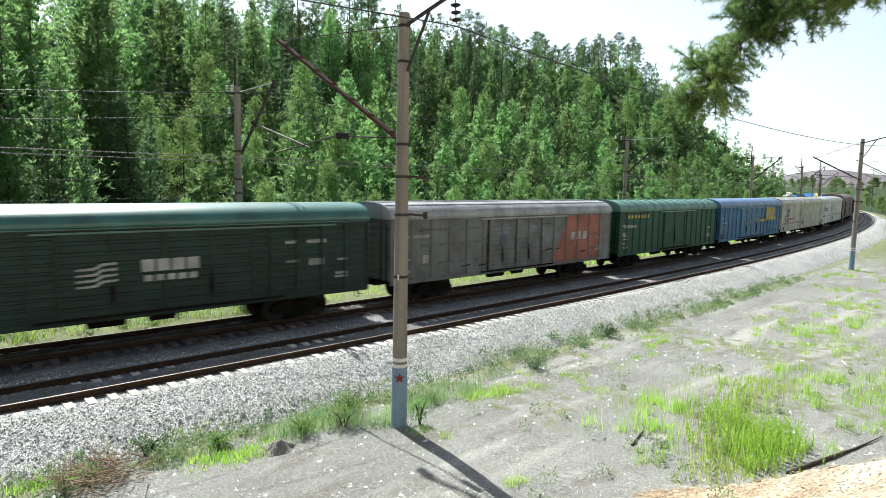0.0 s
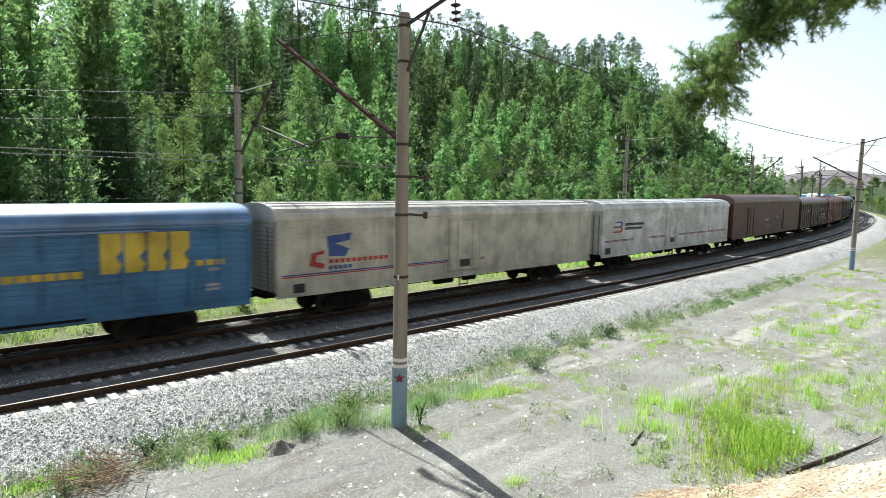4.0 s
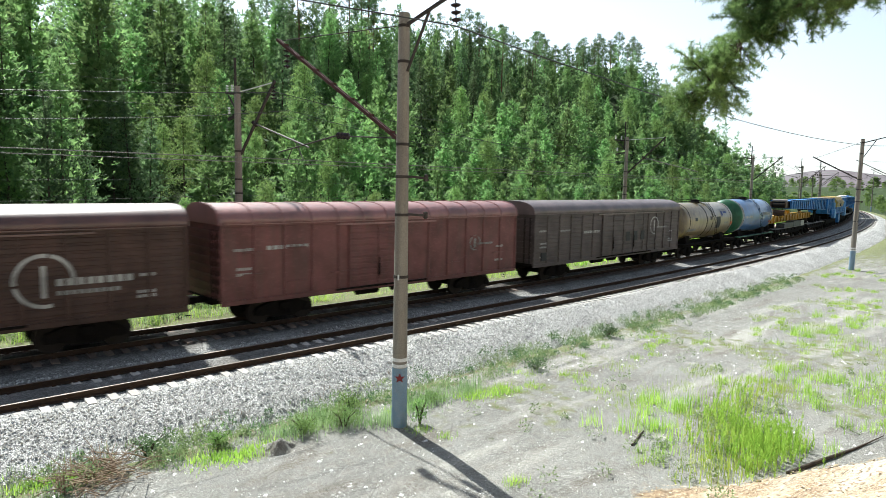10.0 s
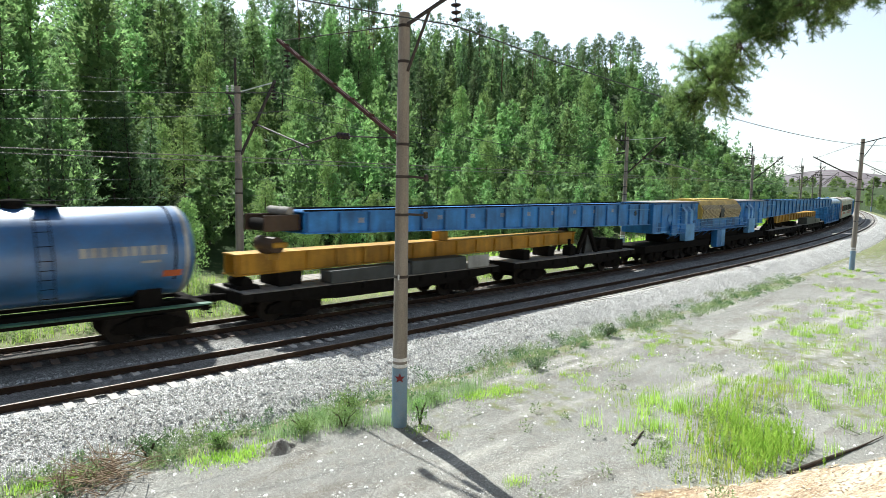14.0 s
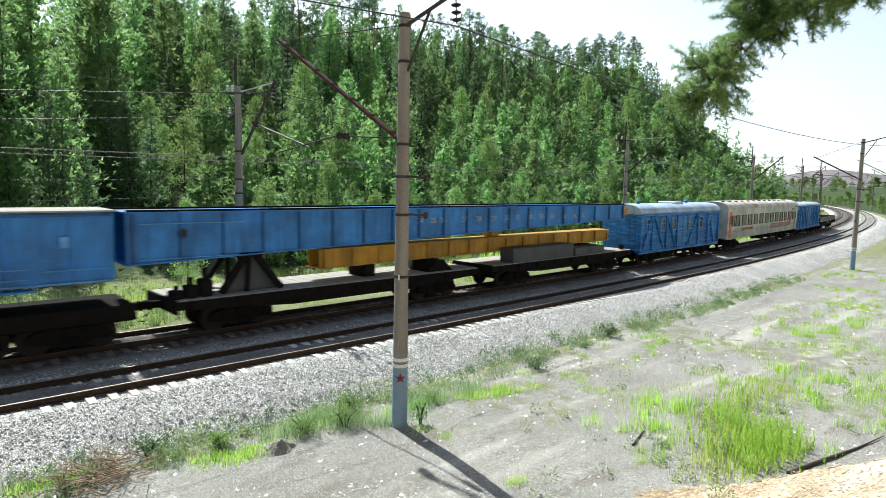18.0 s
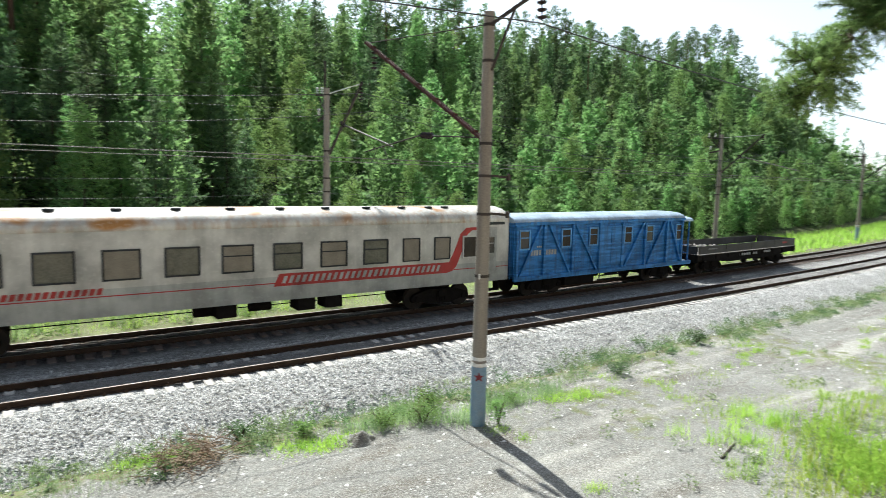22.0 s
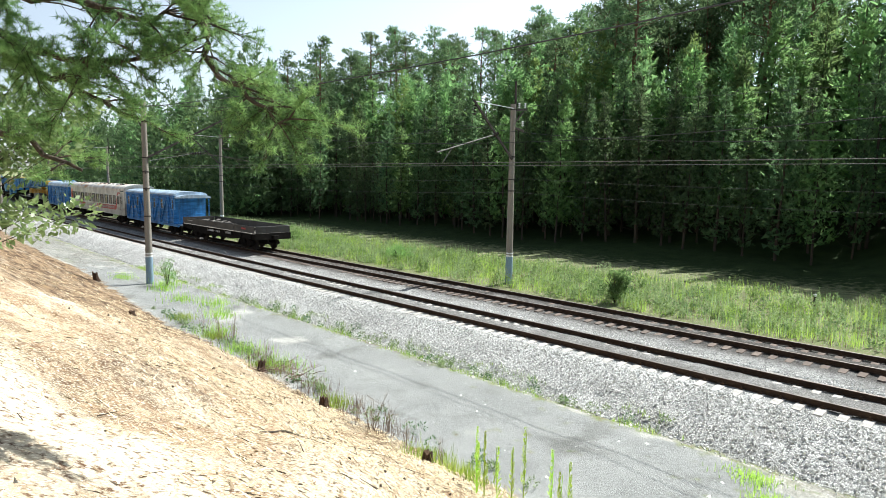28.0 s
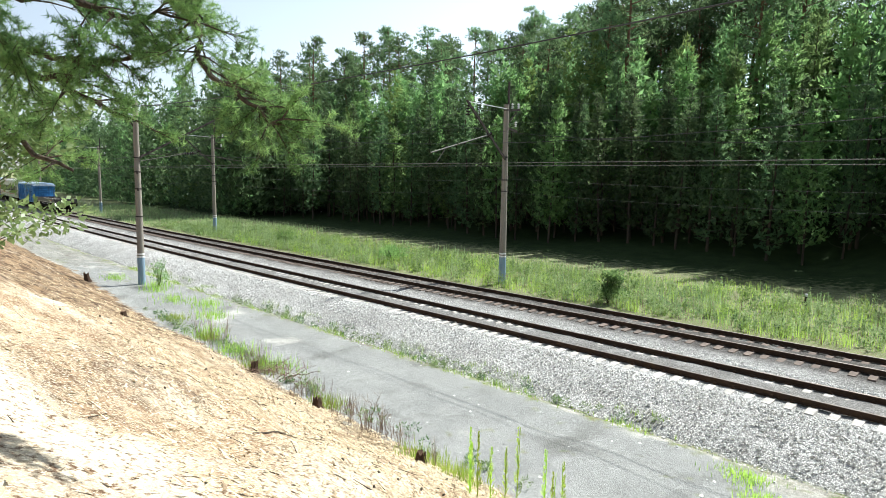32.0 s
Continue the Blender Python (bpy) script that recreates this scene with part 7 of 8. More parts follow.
def tank_wagon(q0, q1, label, mat, r, zc, caps=None, belt=None):
    th, half, base = car(q0, q1, "tank_wagon", label, base=(q1 - q0) * 0.66)
    running_gear(th, half, base, sill=False)
    e = half - 0.75
    tank = part("tank", tank_shell(-e, e, r, zc), mat, th)
    part("underframe", MB().box(-half, half, -0.32, 0.32, 0.85, 1.15, 0.02).box(-half, half, -1.45, -1.3, 0.98, 1.12, 0.01).box(-half, half, 1.3, 1.45, 0.98, 1.12, 0.01).box(-half, -half + 0.3, -1.45, 1.45, 0.9, 1.15, 0.02).box(half - 0.3, half, -1.45, 1.45, 0.9, 1.15, 0.02), M_UNDER, th)
    part("walkway", MB().box(-half, half, -1.6, -1.25, 1.12, 1.17), belt or M_UNDER, th, "pale-edged running board")
    for x in (-base / 2, base / 2):
        for s in (-1, 1):
            mb = MB().add([(x - 0.4, s * 1.1, 1.12), (x + 0.4, s * 1.1, 1.12), (x + 0.4, s * 0.95, zc - r * 0.62), (x - 0.4, s * 0.95, zc - r * 0.62), (x - 0.4, s * 0.5, 1.12), (x + 0.4, s * 0.5, 1.12), (x + 0.4, s * 0.4, zc - r * 0.85), (x - 0.4, s * 0.4, zc - r * 0.85)], [(0, 1, 2, 3), (7, 6, 5, 4), (0, 4, 5, 1), (1, 5, 6, 2), (2, 6, 7, 3), (3, 7, 4, 0)])
            part("saddle", mb, M_UNDER, th)
    part("hatch", MB().lathe([(r - 0.04, 0.33), (r + 0.14, 0.33), (r + 0.15, 0.38), (r + 0.2, 0.36), (r + 0.26, 0.12)], (0, 0, zc), 18), M_UNDER, tank)
    part("hatch_platform", MB().box(-1.1, -0.45, -0.75, 0.75, zc + r + 0.03, zc + r + 0.07).box(0.45, 1.2, -0.75, 0.75, zc + r + 0.03, zc + r + 0.07), M_UNDER, th)
    rail = MB()
    for y in (-0.75, 0.75):
        rail.tube([(-1.1, y, zc + r + 0.22), (1.2, y, zc + r + 0.22)], 0.015, 5)
        for x in (-1.1, 0, 1.2):
            rail.tube([(x, y, zc + r), (x, y, zc + r + 0.22)], 0.012, 5)
    part("platform_rail", rail, M_UNDER, th)
    lad = MB()
    for dx in (-0.2, 0.2):
        lad.tube([(0.55 + dx, -r - 0.16, 1.1), (0.55 + dx, -r - 0.16, zc), (0.55 + dx, -r * 0.8, zc + r * 0.68), (0.55 + dx, -0.7, zc + r + 0.05)], 0.018, 5)
    z = 1.3
    while z < zc + 0.2:
        lad.tube([(0.35, -r - 0.16, z), (0.75, -r - 0.16, z)], 0.013, 5)
        z += 0.28
    for f in (0.3, 0.6, 0.9):
        lad.tube([(0.35, -r * math.cos(f * 1.0) - 0.12, zc + r * math.sin(f * 1.0)), (0.75, -r * math.cos(f) - 0.12, zc + r * math.sin(f))], 0.013, 5)
    part("ladder", lad, M_UNDER, th)
    for x in (-e + 0.4, e - 0.4):
        part("strap", hoop(x, 0.07, r, zc, 0.012, a0=-0.6, a1=math.pi + 0.6), M_UNDER, th)
    return th, tank, half, e


def tanks():
    m = paint("tank_tan", (0.34, 0.25, 0.10), dirt=(0.05, 0.028, 0.012), amount=0.9, rough=0.40, spec=1.0, patch=(0.30, 0.245, 0.07), cover=(0.56, 0.68))
    m.node_tree.nodes["Principled BSDF"].inputs["Coat Weight"].default_value = 0.7
    m.node_tree.nodes["Principled BSDF"].inputs["Coat Roughness"].default_value = 0.3
    th, tank, h, e = tank_wagon(195.4, 206.4, "tan tank wagon with dark oil streaks and a white placard", m, 1.48, 2.82)
    r, zc = 1.48, 2.82
    part("spill_stain", hoop(-0.95, 0.16, r, zc, 0.004), M_UNDER, tank, "dark spill down the shell")
    part("spill_stain", hoop(0.25, 0.12, r, zc, 0.004), M_UNDER, tank, "dark spill down the shell")
    part("placard", bent_plate(2.1, 3.65, 3.1, 3.78, r, zc), M_WHITE, tank, "white placard with blue marks")
    part("placard_mark", bent_plate(2.2, 2.6, 3.22, 3.6, r, zc, 0.02), M_BLUESIGN, tank)
    part("placard_mark", bent_plate(2.75, 3.5, 3.4, 3.56, r, zc, 0.02), M_BLUESIGN, tank)
    part("notice", bent_plate(1.1, 2.0, 2.2, 3.15, r, zc), M_DARKSIGN, tank, "dark notice panel")
    part("hazard_plate", bent_plate(4.3, 4.75, 2.35, 2.65, r, zc), M_ORANGE, tank, "orange hazard plate")
    part("mark", bent_plate(2.9, 3.7, 2.55, 2.68, r, zc), M_WHITE, tank)
    part("mark", bent_plate(-4.6, -3.0, 2.1, 2.3, r, zc), M_MARKDIM, tank)
    part("mark", bent_plate(-3.4, -2.9, 2.9, 3.15, r, zc), M_DARKSIGN, tank)
    part("mark", bent_plate(-0.3, 0.0, 2.9, 3.2, r, zc), M_DARKSIGN, tank)
    m = paint("tank_blue", (0.024, 0.155, 0.42), amount=0.35, rough=0.40, spec=1.0)
    m.node_tree.nodes["Principled BSDF"].inputs["Coat Weight"].default_value = 0.7
    m.node_tree.nodes["Principled BSDF"].inputs["Coat Roughness"].default_value = 0.3
    th, tank, h, e = tank_wagon(207.4, 218.3, "blue tank wagon with green end and white hoop", m, 1.55, 2.95, belt=paint("walk_green", (0.10, 0.24, 0.16), amount=0.3))
    r, zc = 1.55, 2.95
    mg, mw = paint("tank_green", (0.05, 0.19, 0.10), amount=0.25, rough=0.35), M_WHITE
    cap = MB()
    n = 36
    prof = [(-e - 0.56 * math.cos(a), (r + 0.006) * math.sin(a)) for a in np.linspace(0.02, math.pi / 2, 9)] + [(-e + 0.05, r + 0.006)]
    vs = [(x, rr * math.cos(2 * math.pi * k / n), zc + rr * math.sin(2 * math.pi * k / n)) for x, rr in prof for k in range(n)]
    part("end_cap", cap.add(vs, [(i * n + k, (i + 1) * n + k, (i + 1) * n + (k + 1) % n, i * n + (k + 1) % n) for i in range(len(prof) - 1) for k in range(n)], True), mg, tank, "green painted tank end")
    part("white_hoop", hoop(-e + 0.32, 0.52, r, zc, 0.008), mw, tank)
    part("white_hoop", hoop(e - 0.02, 0.14, r, zc, 0.006), mw, tank)
    for i in range(9):
        part("mark", bent_plate(1.45 + i * 0.29, 1.66 + i * 0.29, 2.98, 3.28, r, zc), M_WHITE, tank)
    for i in range(8):
        part("mark", bent_plate(-3.6 + i * 0.21 + (0.25 if i > 2 else 0), -3.46 + i * 0.21 + (0.25 if i > 2 else 0), 2.8, 3.02, r, zc), M_WHITE, tank)
    part("mark", bent_plate(3.2, 3.8, 2.72, 2.8, r, zc), M_WHITE, tank)
    part("mark", bent_plate(-4.2, -3.9, 2.8, 2.95, r, zc), M_MARKDIM, tank)
    part("mark", bent_plate(-2.2, -1.4, 2.25, 2.3, r, zc), M_MARKDIM, tank)
    part("hazard_plate", bent_plate(3.9, 4.5, 2.2, 2.42, r, zc), M_ORANGE, tank, "orange hazard plate")


M_CRANEBLUE = paint("crane_blue", (0.05, 0.26, 0.68), dirt=(0.02, 0.045, 0.10), amount=0.5, rough=0.4)
# darker copy of crane_blue: shade along ribs and recesses put into the colour
M_CRANERIB = paint("crane_blue_shaded", (0.03, 0.13, 0.34), amount=0.4)
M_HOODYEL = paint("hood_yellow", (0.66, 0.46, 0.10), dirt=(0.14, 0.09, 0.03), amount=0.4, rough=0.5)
# dark brown backing; shade between the slats is put into its colour
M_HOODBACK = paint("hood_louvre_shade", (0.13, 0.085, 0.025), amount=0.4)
M_CRANEYEL = paint("crane_yellow", (0.62, 0.33, 0.035), dirt=(0.10, 0.06, 0.03), amount=0.45, rough=0.5)
M_CABPALE = paint("cab_pale_blue", (0.17, 0.42, 0.78), amount=0.15)
M_PLANK = surface("flat_planks", (0.36, 0.34, 0.31), (0.22, 0.20, 0.18), 3, 40, 0.9)
M_DROPSIDE = paint("rusty_drop_side", (0.05, 0.048, 0.048), dirt=(0.05, 0.025, 0.015), amount=0.6)
M_GREYBOX = paint("grey_steel_box", (0.085, 0.095, 0.10), amount=0.5)


def flat_wagon(q0, q1, label, sides=0.0, mat=None):
    th, half, base = car(q0, q1, "flat_wagon", label)
    mat = mat or M_UNDER
    running_gear(th, half, base)
    o = [(-half, 1.28), (half, 1.28), (half, 1.0), (base * 0.30, 0.72), (-base * 0.30, 0.72), (-half, 1.0)]
    for y in (-1.38, 1.38):
        vs = [(x, y - 0.06, z) for x, z in o] + [(x, y + 0.06, z) for x, z in o]
        part("fish_belly_beam", MB().add(vs, [tuple(range(5, -1, -1)), tuple(range(6, 12))] + [(i, (i + 1) % 6, 6 + (i + 1) % 6, 6 + i) for i in range(6)]), mat, th)
    n = int(half * 2 / 0.55)
    me = MB().box(-0.26, 0.26, -1.42, 1.42, 1.26, 1.32, 0.008).mesh("deck_plank", M_PLANK)
    for i in range(n):
        shared("deck_plank", me, th, pose(-half + (i + 0.5) * 2 * half / n, 0, 0))
    for x in (-half, half - 0.12):
        part("headstock", MB().box(x, x + 0.12, -1.45, 1.45, 0.85, 1.33, 0.02), mat, th)
    for i in range(9):
        x = -half + 0.6 + i * (2 * half - 1.2) / 8
        part("stake_pocket", MB().box(x - 0.07, x + 0.07, -1.52, -1.44, 1.0, 1.25, 0.01), mat, th)
    if sides:
        for y in (-1.42, 1.42):
            for i in range(4):
                a, b = -half + 0.1 + i * (2 * half - 0.2) / 4, -half + 0.1 + (i + 1) * (2 * half - 0.2) / 4 - 0.04
                part("side_board", MB().box(a, b, y - 0.03, y + 0.03, 1.34, 1.34 + sides, 0.012), M_DROPSIDE, th, "grey steel drop side")
        for x in (-half + 0.02, half - 0.08):
            part("end_board", MB().box(x, x + 0.06, -1.38, 1.38, 1.34, 1.34 + sides, 0.012), M_DROPSIDE, th)
    return th, half


def girder(mb, x0, x1, top, b0, b1, hw, pitch):
    """A deep box girder with flanges and web stiffeners; its underside runs from b0 to b1."""
    for y in (-hw, hw):
        vs = [(x0, y - 0.02, b0), (x1, y - 0.02, b1), (x1, y - 0.02, top), (x0, y - 0.02, top)]
        vs += [(x, y + 0.02, z) for x, _, z in vs]
        mb.add(vs, [(0, 1, 2, 3), (7, 6, 5, 4), (0, 4, 5, 1), (1, 5, 6, 2), (2, 6, 7, 3), (3, 7, 4, 0)])
    mb.box(x0, x1, -hw - 0.12, hw + 0.12, top, top + 0.05)
    n = 16
    for i in range(n):
        f0, f1 = i / n, (i + 1) / n
        mb.beam((x0 + (x1 - x0) * f0, 0, b0 + (b1 - b0) * f0), (x0 + (x1 - x0) * f1, 0, b0 + (b1 - b0) * f1), 2 * hw + 0.24, 0.05)
    return mb


def stiffeners(th, x0, x1, top, b0, b1, hw, n, mat):
    for i in range(n + 1):
        f = i / n
        x, b = x0 + (x1 - x0) * f, b0 + (b1 - b0) * f
        part("stiffener", MB().box(x - 0.025, x + 0.025, -hw - 0.11, -hw - 0.02, b + 0.02, top), mat, th)


def number(th, word, x, y, z, high):
    """Painted figures standing on a side."""
    cu = bpy.data.curves.new("figure", "FONT")
    cu.body, cu.size, cu.align_x, cu.extrude, cu.resolution_u = word, high * 1.4, "CENTER", 0.004, 2
    tmp = bpy.data.objects.new("figure", cu)
    me = bpy.data.meshes.new_from_object(tmp)
    bpy.data.objects.remove(tmp)
    me.materials.clear()
    me.materials.append(M_WHITE)
    shared("panel_number", me, th, pose(x, y, z, 90, 0, 0))


PANEL_NUMBERS = [("23", 24.49), ("24", 25.30), ("25", 26.10), ("26", 26.69), ("27", 28.08), ("28", 29.08), ("29", 30.16), ("30", 31.15), ("31", 32.02), ("32", 33.01), ("33", 33.95), ("34", 34.89), ("35", 35.94), ("36", 36.90), ("37", 37.83)]


def crane_train():
    # two flats under the leading girder
    th, h = flat_wagon(219.4, 233.5, "dark flat wagon carrying crane parts under the girder")
    part("box", MB().box(-3.2, 1.0, -1.45, -0.6, 1.33, 1.85, 0.02), M_GREYBOX, th, "low grey steel box")
    part("box", MB().box(1.1, 4.6, -1.45, -0.6, 1.33, 1.95, 0.02), M_GREYBOX, th, "low grey steel box")
    part("panel", MB().box(4.7, 6.2, -1.46, -1.40, 1.35, 1.95, 0.01), M_WHITE, th, "pale panel")
    part("trestle", MB().box(-5.2, -4.6, -0.8, 0.8, 1.32, 1.85, 0.02), M_UNDER, th)
    part("winch", MB().tube([(-6.4, -0.6, 1.55), (-6.4, 0.6, 1.55)], 0.25, 12).box(-6.8, -5.9, -0.7, 0.7, 1.3, 1.45), M_UNDER, th)
    th, h = flat_wagon(234.6, 247.6, "dark flat wagon with a steel trestle under the girder")
    for y in (-0.9, 0.9):
        for x0, x1, w in ((0.2, 1.2, 0.22), (2.4, 1.4, 0.22), (0.9, 1.3, 0.14)):
            part("trestle_leg", MB().beam((x0, y, 1.32), (x1, y, 2.95), w, w), M_UNDER, th)
    part("trestle_head", MB().box(0.9, 1.8, -1.1, 1.1, 2.85, 3.05, 0.02), M_UNDER, th)
    part("trestle_plate", MB().add([(0.45, -0.8, 1.33), (2.2, -0.8, 1.33), (1.5, -0.8, 2.8), (1.1, -0.8, 2.8), (0.45, -0.76, 1.33), (2.2, -0.76, 1.33), (1.5, -0.76, 2.8), (1.1, -0.76, 2.8)], [(0, 1, 2, 3), (7, 6, 5, 4), (0, 4, 5, 1), (1, 5, 6, 2), (2, 6, 7, 3), (3, 7, 4, 0)]), M_GREYBOX, th)
    part("jack", MB().box(-0.9, -0.3, -1.2, -0.6, 1.32, 1.9, 0.04).tube([(-0.6, -0.9, 1.9), (-0.6, -0.9, 2.3)], 0.1, 8), M_UNDER, th)
    part("trestle", MB().box(-5.0, -4.4, -0.9, 0.9, 1.32, 1.85, 0.02), M_UNDER, th)
    part("drum", MB().tube([(3.6, -0.7, 1.75), (3.6, 0.7, 1.75)], 0.4, 14).box(3.0, 4.3, -0.8, 0.8, 1.32, 1.5), M_UNDER, th)
    part("machine_box", MB().box(4.6, 5.6, -1.0, 0.6, 1.32, 2.0, 0.03), M_UNDER, th)
    for q0, q1, x_a in ((219.6, 241.6, 0), (282.7, 305.0, 1)):
        hl = (q1 - q0) / 2
        th = thing("lifting_beam", "long yellow steel lifting beam laid across two flat wagons", "beam", "crane beams")
        TRAIN.append((th, (q0 + q1) / 2, 14.0))
        part("beam_body", girder(MB(), -hl, hl, 2.62, 1.86, 1.98, 0.42, 2.0), M_CRANEYEL, th)
        stiffeners(th, -hl + 0.2, hl - 0.2, 2.6, 1.86, 1.98, 0.42, 15, M_CRANEYEL)
        part("hanger", MB().box(-0.3, 0.3, -0.3, 0.3, 2.65, 3.1, 0.03), M_CRANEYEL, th)
        for x in (-hl + 2.5, hl - 2.5):
            part("packing", MB().box(x - 0.3, x + 0.3, -0.6, 0.6, 1.32, 1.86, 0.02), M_UNDER, th)
    # the crane with both girders
    q0, q1 = 249.2, 275.4
    th, half, base = car(q0, q1, "railway_crane", "blue bridge-building railway crane with yellow slatted hood and long girders", "crane", base=16.0)
    c = (q0 + q1) / 2
    running_gear(th, half, base, long=True, sill=False)
    for x in (-base / 2 - 3.2, base / 2 + 3.2, -base / 2 + 3.4, base / 2 - 3.4, -1.9):
        bg = shared("bogie", ME_BOGIE, th, pose(x, 0, 0))
        for dx in (-0.925, 0.925):
            for y in (-0.76, 0.76):
                shared("wheel", ME_WHEEL, bg, pose(dx, y, 0.475, 0, 0, 0 if y < 0 else 180))
    for x0, x1 in ((-half, -1.2), (1.2, half)):
        part("lower_frame", MB().box(x0, x1, -1.25, 1.25, 0.82, 1.35, 0.05), M_UNDER, th)
    for x in (-half + 5.5, half - 5.5):
        part("pivot_block", MB().box(x - 1, x + 1, -0.9, 0.9, 1.35, 2.1, 0.05), M_UNDER, th)
    b = lambda q: q - c
    for qa, qb, z0, z1 in ((250.3, 258.4, 2.2, 4.38), (258.4, 267.0, 2.05, 3.1), (267.0, 274.8, 2.2, 4.38)):
        part("body_section", MB().box(b(qa), b(qb), -1.2, 1.2, z0, z1, 0.03), M_CRANEBLUE, th)
    part("top_cover", MB().box(b(250.2), b(258.5), -1.28, 1.28, 4.38, 4.44, 0.01), M_PLANK, th)
    part("top_cover", MB().box(b(267.0), b(274.9), -1.28, 1.28, 4.38, 4.44, 0.01), M_PLANK, th)
    for q in (251.6, 253.4, 255.0, 257.0, 268.2, 270.0, 272.0, 273.6):
        part("stiffener", MB().box(b(q) - 0.04, b(q) + 0.04, -1.28, -1.19, 2.22, 4.36), M_CRANEBLUE, th)
    hood = [(-1.5, 3.05), (-1.62, 3.75), (-1.15, 4.5), (-0.4, 4.62), (0.4, 4.62), (1.15, 4.5), (1.62, 3.75), (1.5, 3.05)]
    part("hood", MB().prof(hood, b(258.3), b(267.1)), M_HOODYEL, th, "yellow slatted machinery hood")
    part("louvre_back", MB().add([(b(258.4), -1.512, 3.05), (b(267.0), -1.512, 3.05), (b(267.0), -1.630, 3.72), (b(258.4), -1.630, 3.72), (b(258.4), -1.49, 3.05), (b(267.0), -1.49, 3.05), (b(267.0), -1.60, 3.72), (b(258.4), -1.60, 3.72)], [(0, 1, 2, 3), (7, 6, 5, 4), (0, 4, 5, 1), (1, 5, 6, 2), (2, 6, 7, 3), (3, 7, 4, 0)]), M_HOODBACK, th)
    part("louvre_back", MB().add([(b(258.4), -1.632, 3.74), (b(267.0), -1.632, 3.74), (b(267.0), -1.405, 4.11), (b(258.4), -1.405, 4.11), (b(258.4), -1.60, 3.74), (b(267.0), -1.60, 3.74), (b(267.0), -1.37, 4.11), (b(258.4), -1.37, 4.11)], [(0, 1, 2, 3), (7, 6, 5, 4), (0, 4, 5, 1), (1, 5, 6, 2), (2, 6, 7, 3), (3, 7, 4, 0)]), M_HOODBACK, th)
    # dark boxes laid on the hood stand for shaded notches
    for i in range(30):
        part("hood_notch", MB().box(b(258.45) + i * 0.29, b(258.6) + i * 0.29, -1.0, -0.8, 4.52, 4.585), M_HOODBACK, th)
    me = MB().add([(-0.06, -1.53, 3.02), (0.06, -1.53, 3.02), (0.20, -1.655, 3.75), (0.08, -1.655, 3.75), (-0.06, -1.50, 3.02), (0.06, -1.50, 3.02), (0.20, -1.62, 3.75), (0.08, -1.62, 3.75), (0.26, -1.43, 4.12), (0.14, -1.43, 4.12), (0.26, -1.38, 4.12), (0.14, -1.38, 4.12)], [(0, 1, 2, 3), (7, 6, 5, 4), (0, 4, 5, 1), (1, 5, 6, 2), (3, 7, 4, 0), (3, 2, 8, 9), (2, 6, 10, 8), (7, 3, 9, 11), (9, 8, 10, 11), (6, 7, 11, 10)]).mesh("hood_slat", paint("hood_slat_pale", (0.72, 0.60, 0.36), amount=0.3))
    for i in range(30):
        if 13 <= i <= 14:
            continue
        shared("hood_slat", me, th, pose(b(258.5) + i * 0.29, 0, 0))
    # dark box painted in for the shaded opening where slats are left out
    part("hood_gap_panel", MB().box(b(262.2), b(262.95), -1.66, -1.5, 3.1, 3.8), M_DARKSIGN, th)
    for q in (255.9, 270.3):
        cab = part("cab", MB().box(b(q) - 0.85, b(q) + 0.85, -1.66, -1.2, 1.45, 2.75, 0.03), M_CABPALE, th, "pale blue control cabinet")
        for s in (-0.55, 0.5):
            mb = MB().box(b(q) + s - 0.24, b(q) + s + 0.24, -1.52, -1.2, 2.75, 3.7, 0.02)
            mb.add([(b(q) + s - 0.24, -1.52, 3.7), (b(q) + s + 0.24, -1.52, 3.7), (b(q) + s + 0.24, -1.2, 4.05), (b(q) + s - 0.24, -1.2, 4.05)], [(0, 1, 2, 3)])
            part("cab_seat", mb, M_CABPALE, cab)
    part("cabinet", MB().box(b(262.05), b(263.95), -1.5, -1.0, 0.55, 2.05, 0.03), M_CRANEBLUE, th, "blue equipment cabinet")
    part("cabinet_door", MB().box(b(262.95), b(263.8), -1.53, -1.49, 0.7, 1.95, 0.01), M_CABPALE, th)
    rail = MB()
    for z in (2.75, 2.45):
        rail.tube([(b(252.8), -1.55, z), (b(258.2), -1.55, z)], 0.02, 5).tube([(b(258.4), -1.55, z + 0.1), (b(267.2), -1.55, z + 0.1)], 0.02, 5).tube([(b(267.4), -1.55, z), (b(272.4), -1.55, z)], 0.02, 5)
    q = 252.8
    while q < 272.5:
        rail.tube([(b(q), -1.55, 2.12), (b(q), -1.55, 2.85)], 0.02, 5)
        q += 1.35
    part("handrail", rail, M_CABPALE, th, "pale blue handrail")
    part("walkway", MB().box(b(252.6), b(272.6), -1.6, -1.1, 2.06, 2.12), M_CRANEBLUE, th)
    for i in range(15):  # brackets under the walkway
        q = 252.9 + i * 1.38
        part("walkway_bracket", MB().beam((b(q), -1.55, 2.05), (b(q), -1.15, 1.7), 0.05, 0.06), M_CRANERIB, th)
    # added raised panels; the dark of the body's recesses is painted on them
    for q, w in ((259.0, 1.0), (260.4, 1.2), (264.9, 1.1), (266.2, 0.8), (257.4, 0.5), (251.2, 0.5)):
        part("recess_shade_panel", MB().box(b(q), b(q) + w, -1.235, -1.19, 2.25, 2.95, 0.015), M_CRANERIB, th, "added darker blue panel standing for a shaded recess")
